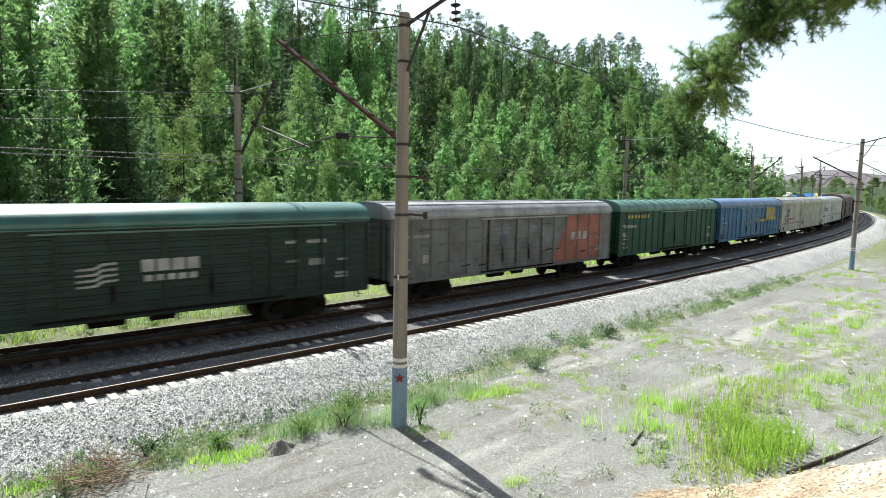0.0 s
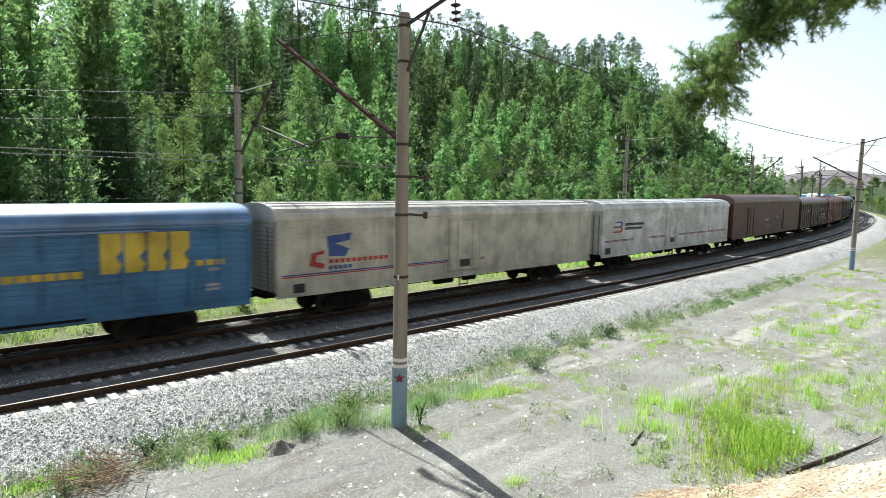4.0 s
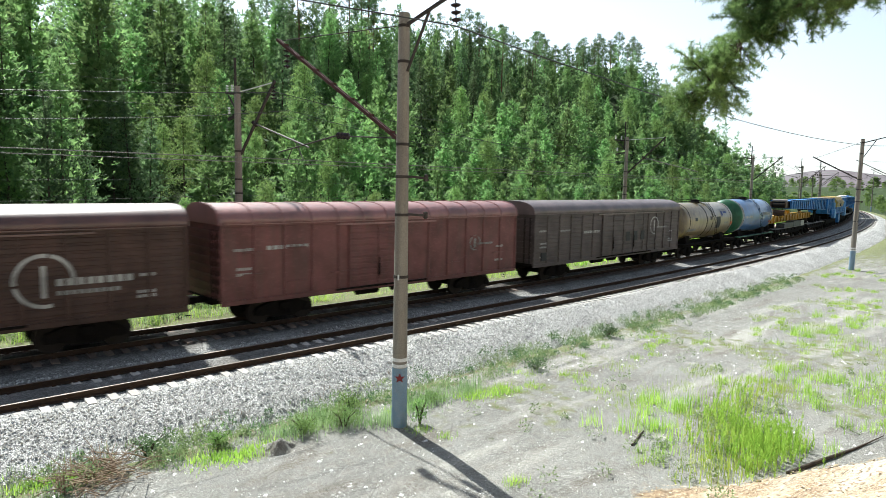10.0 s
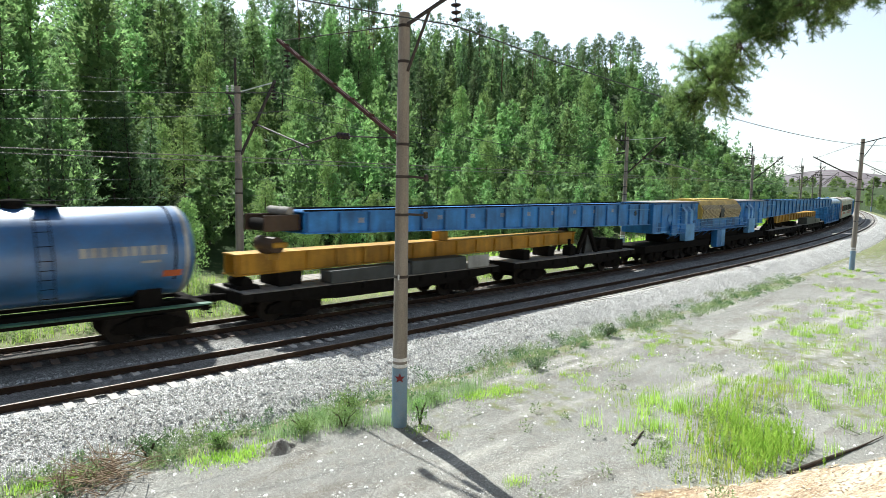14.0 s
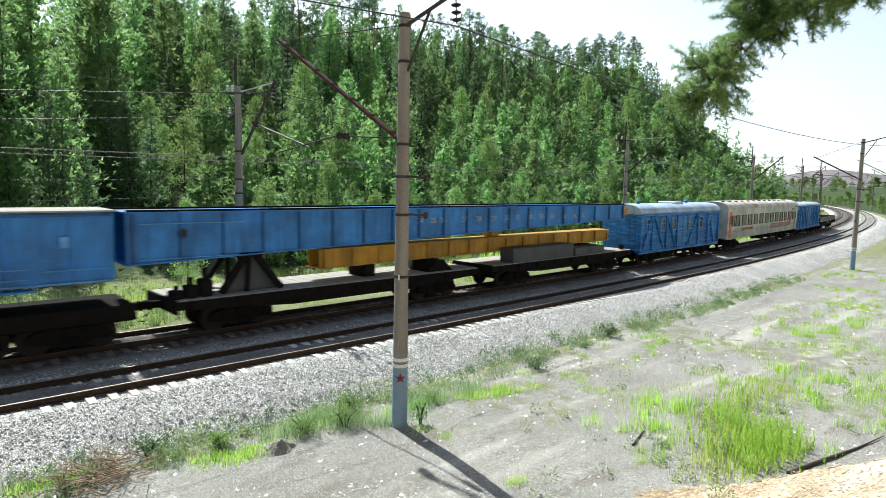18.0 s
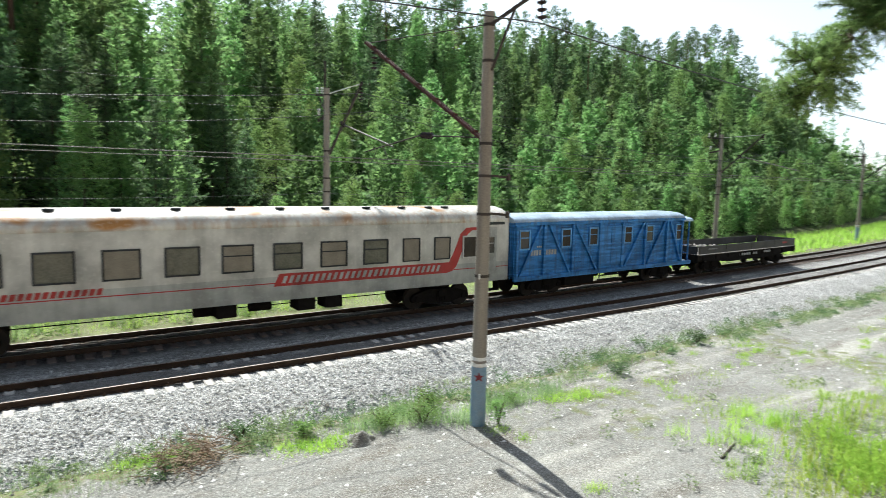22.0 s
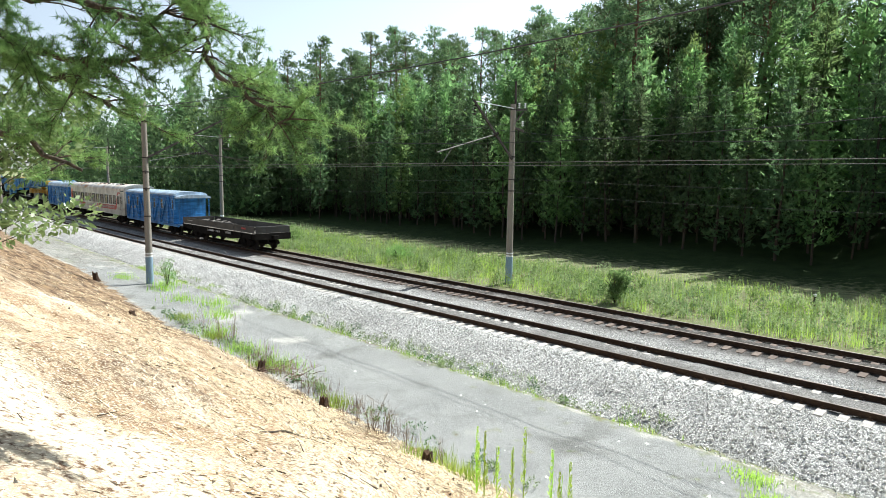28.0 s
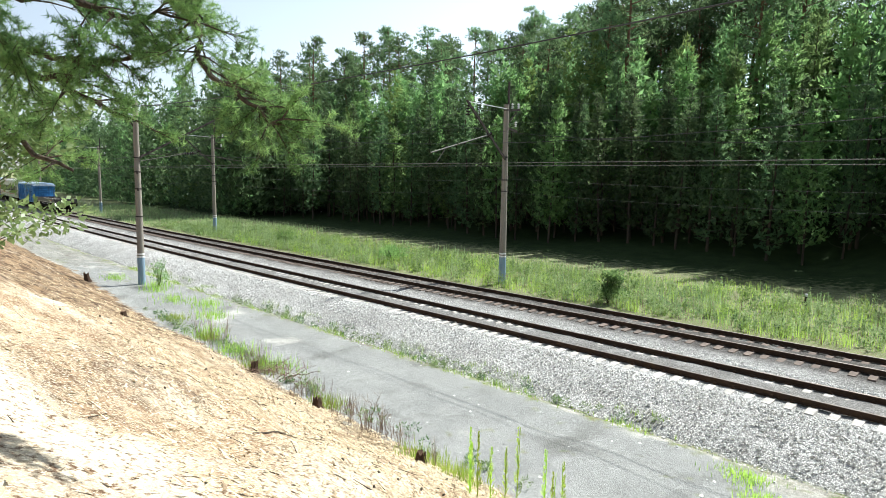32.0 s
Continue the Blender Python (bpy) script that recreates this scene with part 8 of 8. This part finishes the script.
    for z in (2.35, 3.02):
        part("pipe", MB().tube([(b(258.5), -1.28, z), (b(262.0), -1.28, z), (b(262.3), -1.28, z - 0.1), (b(266.8), -1.28, z - 0.1)], 0.03, 6), M_CABPALE, th)
    for q0_, q1_ in ((250.4, 258.3), (267.1, 274.7)):
        part("bottom_flange", MB().box(b(q0_), b(q1_), -1.31, -1.19, 2.18, 2.25, 0.01), M_CABPALE, th)
        part("top_flange", MB().box(b(q0_), b(q1_), -1.29, -1.19, 4.26, 4.33, 0.01), M_CRANERIB, th)
    part("step_block", MB().box(b(253.0), b(253.9), -1.5, -1.2, 1.9, 2.7, 0.08), M_CRANEBLUE, th)
    for q in (253.0, 271.5):
        part("lifting_lug", MB().tube([(b(q), -1.27, 3.2), (b(q), -1.21, 3.2)], 0.34, 16), M_CRANEBLUE, th)
    part("girder", girder(MB(), b(221.4), b(250.2), 4.28, 3.52, 2.85, 0.95, 1.6), M_CRANEBLUE, th, "long blue plate girder")
    stiffeners(th, b(221.5), b(250.0), 4.28, 3.52, 2.85, 0.95, 19, M_CRANERIB)
    part("girder", girder(MB(), b(275.2), b(304.4), 4.30, 2.60, 3.48, 0.95, 1.6), M_CRANEBLUE, th, "long blue plate girder")
    stiffeners(th, b(275.4), b(304.2), 4.30, 2.60, 3.48, 0.95, 19, M_CRANERIB)
    for qa, qb, z in ((221.4, 250.2, 4.33), (275.2, 304.4, 4.35)):
        part("girder_rail", MB().box(b(qa), b(qb), -1.0, -0.92, z, z + 0.07).box(b(qa), b(qb), 0.92, 1.0, z, z + 0.07), M_UNDER, th, "dark running rail on the girder")
    part("girder_tip", MB().box(b(304.4), b(305.2), -0.9, 0.9, 3.55, 4.3, 0.2), M_CRANEYEL, th, "yellow girder tip")
    # dark discs paint the shaded holes; the web is not cut
    part("girder_hole_disc", MB().tube([(b(248.0), -1.0, 3.7), (b(248.0), -0.96, 3.7)], 0.17, 14).tube([(b(277.0), -1.0, 3.6), (b(277.0), -0.96, 3.6)], 0.17, 14), M_DARKSIGN, th)
    for i in range(10):
        bars(th, b(224.0) + i * 2.3, b(224.3) + i * 2.3, 3.84, 4.04, 2, M_WHITE, y=-0.985, gap=0.4)
    for word, x in PANEL_NUMBERS:
        number(th, word, x, -0.982, 3.64, 0.26)
    number(th, "5", -4.69, -1.215, 3.74, 0.28)
    # ladder, rails and worn fittings on the end sections
    for x in (b(254.6), b(271.2)):
        for k in range(6):
            part("ladder_rung", MB().tube([(x - 0.28, -1.27, 2.5 + 0.3 * k), (x + 0.28, -1.27, 2.5 + 0.3 * k)], 0.02, 5), M_CABPALE, th)
    for x0, x1, z in ((b(250.6), b(252.4), 2.62), (b(250.6), b(252.4), 2.3), (b(272.8), b(274.6), 2.62), (b(275.6), b(279.2), 3.95), (b(275.6), b(279.0), 2.75), (b(246.6), b(249.9), 3.95)):
        part("grab_rail", MB().tube([(x0, -1.30 if z < 2.7 else -1.06, z), (x1, -1.30 if z < 2.7 else -1.06, z)], 0.022, 5), M_CABPALE, th)
    for x, z in ((b(257.0), 3.2), (b(268.6), 2.5), (b(256.9), 2.5), (b(273.4), 3.3)):
        part("fitting", MB().box(x - 0.13, x + 0.13, -1.34, -1.2, z, z + 0.36, 0.02), M_CABPALE, th)
    part("machinery", MB().box(-6.2, 6.2, -0.95, 0.95, 1.0, 2.04, 0.05).box(-3.0, -1.6, -1.2, 1.2, 0.62, 1.3, 0.04).box(2.6, 3.8, -1.2, 1.2, 0.6, 1.2, 0.04), M_UNDER, th, "dark machinery below the hood")
    m_hook = paint("hook_brown", (0.085, 0.05, 0.03), amount=0.5)
    for y in (-0.75, 0.65):
        part("cheek_plate", MB().box(b(219.9), b(221.4), y, y + 0.1, 3.62, 4.22, 0.03), m_hook, th, "rusty brown cheek plate")
    for x in (220.2, 220.75, 221.15):
        part("sheave", MB().tube([(b(x), -0.6, 3.85), (b(x), 0.6, 3.85)], 0.24, 14), M_UNDER, th)
    for y in (-0.35, 0.35):
        part("hoist_rope", MB().tube([(b(220.5), y, 3.8), (b(220.55), y, 2.9)], 0.03, 5), M_UNDER, th)
    hook = MB().box(b(220.25), b(220.85), -0.45, 0.45, 2.75, 3.3, 0.08).tube([(b(220.5), -0.6, 3.1), (b(220.5), 0.6, 3.1)], 0.30, 14)
    part("hook_block", hook, m_hook, th, "rusty brown hoist block")
    part("hook_collar", MB().lathe([(2.55, 0.22), (2.75, 0.26), (2.8, 0.12)], (b(220.5), -0.3, 0), 12).box(b(220.3), b(220.9), -0.72, -0.5, 3.0, 3.2, 0.04), M_CRANEYEL, th)
    part("pulley", MB().tube([(b(221.0), -0.7, 4.35), (b(221.0), 0.7, 4.35)], 0.16, 12), M_PLANK, th)
    # two flats under the trailing girder
    th, h = flat_wagon(276.5, 291.4, "dark flat wagon with a steel trestle under the girder")
    for y in (-0.9, 0.9):
        for x0, x1, w in ((-5.6, -4.6, 0.22), (-3.2, -4.3, 0.22), (-4.6, -4.5, 0.14)):
            part("trestle_leg", MB().beam((x0, y, 1.32), (x1, y, 2.75), w, w), M_UNDER, th)
    part("trestle_head", MB().box(-5.0, -4.0, -1.1, 1.1, 2.62, 2.8, 0.02), M_UNDER, th)
    part("trestle_plate", MB().add([(-5.4, -0.8, 1.33), (-3.3, -0.8, 1.33), (-4.2, -0.8, 2.65), (-4.8, -0.8, 2.65), (-5.4, -0.76, 1.33), (-3.3, -0.76, 1.33), (-4.2, -0.76, 2.65), (-4.8, -0.76, 2.65)], [(0, 1, 2, 3), (7, 6, 5, 4), (0, 4, 5, 1), (1, 5, 6, 2), (2, 6, 7, 3), (3, 7, 4, 0)]), M_GREYBOX, th)
    for x, hgt in ((-6.7, 0.7), (-6.2, 1.0), (-7.2, 0.45)):
        part("jack", MB().box(x - 0.22, x + 0.22, -1.15, -0.6, 1.32, 1.32 + hgt * 0.6, 0.04).tube([(x, -0.9, 1.32), (x, -0.9, 1.32 + hgt)], 0.1, 8), M_UNDER, th)
    vs = [(4.2, 1.32), (5.8, 1.32), (5.2, 1.86), (4.8, 1.86)]
    part("chock", MB().add([(x, -1.2, z) for x, z in vs] + [(x, 1.2, z) for x, z in vs], [(0, 1, 2, 3), (7, 6, 5, 4), (0, 4, 5, 1), (1, 5, 6, 2), (2, 6, 7, 3), (3, 7, 4, 0)]), M_UNDER, th)
    th, h = flat_wagon(292.3, 306.5, "flat wagon with grey boxes beneath the girder end")
    part("box", MB().box(-5.4, 0.2, -1.45, -0.5, 1.33, 2.1, 0.02), M_GREYBOX, th, "low grey steel box")
    part("box", MB().box(0.4, 3.6, -1.45, -0.5, 1.33, 1.8, 0.02), M_GREYBOX, th, "low grey steel box")
    part("bollard", MB().lathe([(1.3, 0.16), (1.55, 0.16), (1.58, 0.2), (1.64, 0.2)], (h - 0.6, -1.0, 0), 12), M_UNDER, th)


M_GLASS = nodes("window_glass", 0.08)[0]
M_GLASS.node_tree.nodes["Principled BSDF"].inputs["Base Color"].default_value = (0.035, 0.035, 0.03, 1)
M_BLIND = surface("drawn_blind", (0.27, 0.24, 0.19), (0.18, 0.155, 0.12), 3, 30, 0.6)
# dark olive tone for some of the coach panes
M_OLIVE = surface("olive_window", (0.11, 0.115, 0.09), (0.05, 0.055, 0.045), 2, 20, 0.25, spec=0.5)
M_CURTAIN = surface("window_blind", (0.06, 0.048, 0.035), (0.02, 0.017, 0.013), 3, 30, 0.6)
M_VANBLUE = paint("van_blue", (0.042, 0.215, 0.54), dirt=(0.03, 0.04, 0.055), amount=0.6, rough=0.5, chalk=0.12, planks=True)
# blue roof paled: sun on its top is put into the colour
M_VANROOF = paint("van_roof_blue_sunlit", (0.50, 0.64, 0.80), amount=0.4, rough=0.40, spec=0.9)


def window(th, x, z0, z1, w, y, frame_mat, bar=True, frame=0.07, glass=None):
    """A window standing on a side wall: pane behind a raised frame."""
    s = -1 if y < 0 else 1
    wd = part("window", MB().box(x - w / 2, x + w / 2, y - 0.015, y + 0.015, z0, z1), glass or M_GLASS, th)
    mb = MB().box(x - w / 2 - frame, x - w / 2, y - 0.05, y + 0.05, z0 - frame, z1 + frame).box(x + w / 2, x + w / 2 + frame, y - 0.05, y + 0.05, z0 - frame, z1 + frame)
    mb.box(x - w / 2, x + w / 2, y - 0.05, y + 0.05, z1, z1 + frame).box(x - w / 2, x + w / 2, y - 0.05, y + 0.05, z0 - frame, z0)
    part("frame", mb, frame_mat, wd)
    if bar:
        zz = z0 + (z1 - z0) * 0.62
        part("glazing_bar", MB().box(x - w / 2, x + w / 2, y - 0.035, y + 0.03, zz - 0.02, zz + 0.02), frame_mat, wd)
    return wd


def crew_van(q0, q1, label, wins, posts, braces, door, vents, porch, top=3.98):
    """A braced plank-sided wagon turned into a crew van."""
    th, half, base = car(q0, q1, "crew_van", label, "van")
    running_gear(th, half, base, sill=True)
    zb, ze, zt = 1.02, 3.62, top
    a, b = -half, half
    if porch:
        b = half - 0.95
    for y in (-1.4, 1.4):
        part("plank_wall", side_panel_range(a, b, zb, ze, y), M_VANBLUE, th, "weathered blue plank side")
    for x in (a, b - 0.06):
        part("end_wall", MB().box(x, x + 0.06, -1.36, 1.36, zb, ze + 0.2), M_VANBLUE, th)
    o = arch(1.52, ze, zt)
    part("roof", MB().prof(o, a - 0.1, b + 0.1, smooth=True), M_VANROOF, th)
    part("cornice", MB().box(a - 0.1, b + 0.1, -1.56, -1.44, ze - 0.12, ze + 0.03, 0.01), M_VANBLUE, th)
    part("floor", MB().box(a, b, -1.34, 1.34, zb, zb + 0.1), M_UNDER, th)
    part("side_sill", MB().box(a, half, -1.5, -1.36, zb - 0.14, zb + 0.08, 0.01), M_VANBLUE, th)
    for x in posts:
        part("post", MB().box(x - 0.07, x + 0.07, -1.53, -1.40, zb, ze - 0.1, 0.01), M_VANBLUE, th)
    for x0, x1 in braces:
        part("brace", MB().beam((x0, -1.47, zb + 0.08), (x1, -1.47, ze - 0.14), 0.10, 0.12, up=(0, 1, 0)), M_VANBLUE, th)
    for x in wins:
        window(th, x, 2.42, 3.22, 0.56, -1.43, M_CABPALE, glass=M_CURTAIN if int(x * 7) % 3 else M_GLASS)
    d = part("door", MB().box(door[0], door[1], -1.49, -1.40, zb + 0.25, 3.35, 0.015), M_VANBLUE, th)
    part("door_frame", MB().box(door[0] - 0.06, door[0], -1.52, -1.42, zb + 0.2, 3.42).box(door[1], door[1] + 0.06, -1.52, -1.42, zb + 0.2, 3.42).box((door[0] + door[1]) / 2 - 0.03, (door[0] + door[1]) / 2 + 0.03, -1.51, -1.42, zb + 0.25, 3.35), M_VANBLUE, d)
    part("door_bar", MB().box(door[0], door[1], -1.53, -1.48, 2.35, 2.43), M_VANBLUE, d)
    part("battery_box", MB().box(-3.6, -1.4, -1.35, -0.4, 0.42, 0.98, 0.02), M_UNDER, th)
    st = MB()
    for x in (door[0], door[1]):
        st.beam((x, -1.45, 1.0), (x, -1.45, 0.5), 0.05, 0.03)
    part("step", st.box(door[0], door[1], -1.55, -1.3, 0.5, 0.54).box(door[0], door[1], -1.55, -1.35, 0.74, 0.77), M_UNDER, th)
    for x, kind in vents:
        if kind == 0:
            part("roof_vent", MB().lathe([(0, 0.10), (0.14, 0.10), (0.15, 0.22), (0.24, 0.20), (0.28, 0.05)], (x, -0.2, zt - 0.05), 14), M_VANBLUE, th)
        else:
            part("roof_hatch", MB().box(x - 0.75, x + 0.75, -0.8, 0.6, zt - 0.15, zt + 0.12, 0.06), M_VANROOF, th)
    lad = MB()
    for y in (-1.25, -0.85):
        lad.tube([(a - 0.09, y, 1.0), (a - 0.09, y, 3.7)], 0.02, 5)
    z = 1.2
    while z < 3.6:
        lad.tube([(a - 0.09, -1.25, z), (a - 0.09, -0.85, z)], 0.015, 5)
        z += 0.3
    part("end_ladder", lad, M_VANBLUE, th)
    if porch:
        for y in (-1.36, 1.28):
            part("porch_post", MB().box(half - 0.12, half - 0.06, y, y + 0.08, 1.05, 3.5), M_VANBLUE, th)
        part("porch_floor", MB().box(b, half, -1.4, 1.4, 0.98, 1.06), M_VANROOF, th)
        oo = arch(1.5, 3.42, 3.72)
        part("porch_roof", MB().prof(oo, b + 0.1, half + 0.1, smooth=True), M_VANROOF, th)
        part("porch_rail", MB().box(half - 0.1, half - 0.06, -1.3, -0.5, 1.95, 2.0).box(half - 0.1, half - 0.06, -1.3, -0.5, 1.5, 1.55).box(half - 0.1, half - 0.06, -0.55, -0.5, 1.05, 2.0), M_VANBLUE, th)
    return th, half


def side_panel_range(a, b, zb, ze, y):
    mb = side_panel((b - a) / 2, zb, ze, 0.145, 0.02, y)
    mb.v = [(x + (a + b) / 2, yy, z) for x, yy, z in mb.v]
    return mb


def coach():
    m_up = paint("coach_cream", (0.66, 0.65, 0.60), amount=0.16, rough=0.4)
    m_low = paint("coach_grey", (0.50, 0.51, 0.48), amount=0.25, rough=0.4)
    m_roof = paint("coach_roof", (0.78, 0.76, 0.70), dirt=(0.40, 0.19, 0.06), amount=0.6, rough=0.45, patch=(0.42, 0.21, 0.07), cover=(0.545, 0.63))
    th, h, base = car(323.2, 346.95, "passenger_coach", "grey and cream passenger coach with red lettering band", "coach", base=17.0)
    running_gear(th, h, base, long=True)
    W = 1.55
    for y in (-W, W):
        part("upper_side", side_panel(h, 1.95, 3.75, 0, 0, y), m_up, th)
        part("lower_side", side_panel(h, 1.08, 1.95, 0, 0, y), m_low, th)
    part("waist_line", MB().box(-h, h, -W - 0.006, -W, 1.70, 1.735), M_REDSIGN, th, "thin red line")
    o = [(W + 0.02, 3.72), (W - 0.02, 3.92), (W - 0.18, 4.12), (W - 0.55, 4.27), (0.5, 4.36), (-0.5, 4.36), (-W + 0.55, 4.27), (-W + 0.18, 4.12), (-W + 0.02, 3.92), (-W - 0.02, 3.72)]
    part("roof", MB().prof(o, -h + 0.05, h - 0.05, smooth=True), m_roof, th, "rust-stained off-white roof")
    for s in (-1, 1):
        x0 = s * h
        part("end_wall", MB().prof([(W, 1.1), (W, 3.75)] + o[1:-1] + [(-W, 3.75), (-W, 1.1)], min(x0, x0 - s * 0.06), max(x0, x0 - s * 0.06)), m_low, th)
        part("gangway", MB().box(min(x0, x0 + s * 0.38), max(x0, x0 + s * 0.38), -0.6, 0.6, 1.2, 3.4, 0.08), M_UNDER, th, "black rubber gangway")
    part("floor", MB().box(-h, h, -W + 0.07, W - 0.07, 1.08, 1.18), M_UNDER, th)
    # windows: twelve along the side, narrower by the ends
    for x in (-9.2, -7.44, -5.66, -3.87, -2.09, -0.3, 1.48, 3.27, 5.05):
        window(th, x, 2.24, 3.10, 0.98, -W - 0.005, M_DARKSIGN, bar=(int(x * 10) % 3 != 1), frame=0.055, glass=M_BLIND if int(x * 100) % 3 == 0 else M_OLIVE)
    for x, w in ((-10.4, 0.6), (6.68, 0.72), (8.2, 0.72)):
        window(th, x, 2.24, 3.10, w, -W - 0.005, M_DARKSIGN, bar=x < 0, frame=0.045, glass=M_BLIND)
    window(th, 9.67, 2.24, 3.10, 0.72, -W - 0.018, m_up, bar=False, frame=0.06, glass=M_CURTAIN)
    d = part("door", MB().box(10.4, 11.17, -W - 0.02, -W + 0.03, 1.25, 3.5, 0.01), m_low, th, "grey end door")
    window(d, 10.78, 2.35, 3.05, 0.42, -W - 0.025, m_low, frame=0.04)
    d = part("door", MB().box(-11.45, -10.85, -W - 0.02, -W + 0.03, 1.25, 3.5, 0.01), M_ORANGE, th, "orange-red end door")
    window(d, -11.15, 2.35, 3.05, 0.34, -W - 0.025, M_ORANGE, frame=0.04)
    part("door_grab", MB().tube([(h - 1.32, -W - 0.05, 1.6), (h - 1.32, -W - 0.05, 2.6)], 0.015, 5), M_DARKSIGN, th)
    part("grille", MB().box(h - 1.3, h - 0.3, -W - 0.03, -W, 3.6, 3.72), M_DARKSIGN, th)
    # red band that sweeps up by the door
    sign(th, [(0.95, 1.60), (8.45, 1.60), (8.75, 1.66), (8.95, 1.85), (9.05, 2.05), (8.55, 2.05), (1.15, 2.05)], M_REDSIGN, y=-W - 0.008)
    sign(th, [(8.55, 2.0), (9.03, 2.0), (9.25, 2.5), (9.52, 3.2), (9.75, 3.38), (10.35, 3.40), (10.35, 3.52), (9.45, 3.50), (9.15, 3.25), (8.85, 2.55)], M_REDSIGN, y=-W - 0.012)
    bars(th, 1.25, 8.15, 1.70, 1.96, 28, M_WHITE, y=-W - 0.018, gap=0.5, slant=0.10)
    bars(th, -8.0, -4.4, 1.78, 1.98, 18, M_REDSIGN, y=-W - 0.012, gap=0.3, slant=0.06)
    bars(th, -2.15, -1.75, 2.9, 3.05, 2, M_REDSIGN, y=-W - 0.012); bars(th, -2.2, -1.7, 2.5, 2.6, 5, M_MARKDIM, y=-W - 0.012)
    for x in (-11.0, -9.3, -7.5, -5.7, -3.88, -2.1, -0.31, 1.48, 3.27, 5.03, 6.66, 7.99, 8.83):
        part("roof_vent", MB().lathe([(0, 0.09), (0.08, 0.09), (0.085, 0.17), (0.14, 0.17), (0.16, 0.06)], (x, -0.75, 4.24), 14), M_DARKSIGN, th)
    part("antenna", MB().tube([(7.2, 0.0, 4.35), (7.2, 0.0, 4.95)], 0.012, 5).tube([(6.8, 0, 4.95), (7.6, 0, 4.95)], 0.015, 5).tube([(6.85, -0.3, 4.93), (7.55, 0.3, 4.93)], 0.012, 5), M_UNDER, th)
    for x in (1.9, 3.0, -1.0):
        part("under_box", MB().box(x, x + 0.7, -1.4, -0.6, 0.6, 1.05, 0.02), M_UNDER, th)
    for x in (h - 1.2, -h + 0.5):
        part("entrance_step", MB().box(x, x + 0.75, -1.5, -1.1, 0.62, 0.66).box(x, x + 0.04, -1.5, -1.1, 0.62, 1.1).box(x + 0.71, x + 0.75, -1.5, -1.1, 0.62, 1.1), M_UNDER, th)


def wagons_rear():
    crew_van(307.5, 321.5, "weathered blue plank-sided crew van with roof vents", (-5.74, -3.57, -1.74, 1.3, 3.29, 5.24), (-6.9, -5.2, -2.95, -1.1, 0.7, 2.7, 4.65, 6.9),
             ((-6.6, -5.4), (-3.3, -5.0), (-1.3, -2.85), (0.9, 2.5), (6.0, 4.8)), (-1.0, 0.6), ((-5.0, 0), (3.2, 0), (0.5, 1)), False, 4.3)
    coach()
    th, h = crew_van(347.4, 361.75, "weathered blue plank-sided crew van with an open end porch", (-6.55, -3.72, -1.68, 1.15, 3.07, 5.9), (-7.05, -5.25, -3.25, -1.2, 0.68, 2.65, 4.67, 6.15),
                     ((-6.85, -5.5), (-3.45, -4.95), (-1.4, -3.1), (0.85, 2.5), (2.85, 4.45), (6.1, 4.9)), (-1.1, 0.55), (), True)
    bars(th, -6.1, -5.35, 2.05, 2.3, 4, M_WHITE, y=-1.415); bars(th, -5.1, -4.3, 2.05, 2.3, 4, M_WHITE, y=-1.415); bars(th, -5.7, -5.35, 2.42, 2.5, 3, M_WHITE, y=-1.415)
    th, h = flat_wagon(362.6, 376.0, "dark flat wagon with low steel sides, loaded with scrap", 0.5)
    bars(th, -1.6, 0.9, 1.02, 1.16, 8, M_WHITE, y=-1.46); bars(th, 1.8, 2.8, 1.05, 1.2, 4, M_MARKDIM, y=-1.46)
    bars(th, 4.6, 5.3, 1.55, 1.68, 3, M_REDSIGN, y=-1.46); bars(th, -5.5, -4.5, 1.6, 1.68, 6, M_MARKDIM, y=-1.46)
    rng = random.Random(4)
    mb = MB()
    for _ in range(90):
        x, y = rng.uniform(-6.0, -1.5), rng.uniform(-1.2, 1.2)
        a = rng.uniform(0, 3.1)
        d = Vector((math.cos(a), math.sin(a), rng.uniform(-0.15, 0.15))) * rng.uniform(0.15, 0.45)
        p = Vector((x, y * 0.9, 1.36 + 0.45 * max(0, 1 - abs(x + 4) / 2.6) * rng.random()))
        mb.beam(p - d * 0.5, p + d * 0.5, 0.10, 0.05)
    tagged(part("scrap_load", mb, M_PLANK, th, "pale heap of scrap pieces"), kind="stuff")
    part("pipe_load", MB().tube([(-1.2, -0.4, 1.4), (5.6, -0.2, 1.42)], 0.06, 8).tube([(-0.5, 0.3, 1.4), (5.9, 0.5, 1.4)], 0.05, 8), M_UNDER, th)


wagons_front()
wagons_middle()
tanks()
crane_train()
wagons_rear()


def motions():
    """The whole train runs along the far track, slowing a little."""
    for th, q, base in TRAIN:
        rows = []
        for i in range(33):
            t = float(i)
            s = q - (15.12 * t - 0.008 * t * t)
            a, b = P(s - base / 2, FAR_Y), P(s + base / 2, FAR_Y)
            d = b - a
            rows.append((t, Matrix.Translation((a + b) / 2) @ Matrix.Rotation(math.atan2(d.y, d.x), 4, "Z")))
        walk(th, rows)


motions()
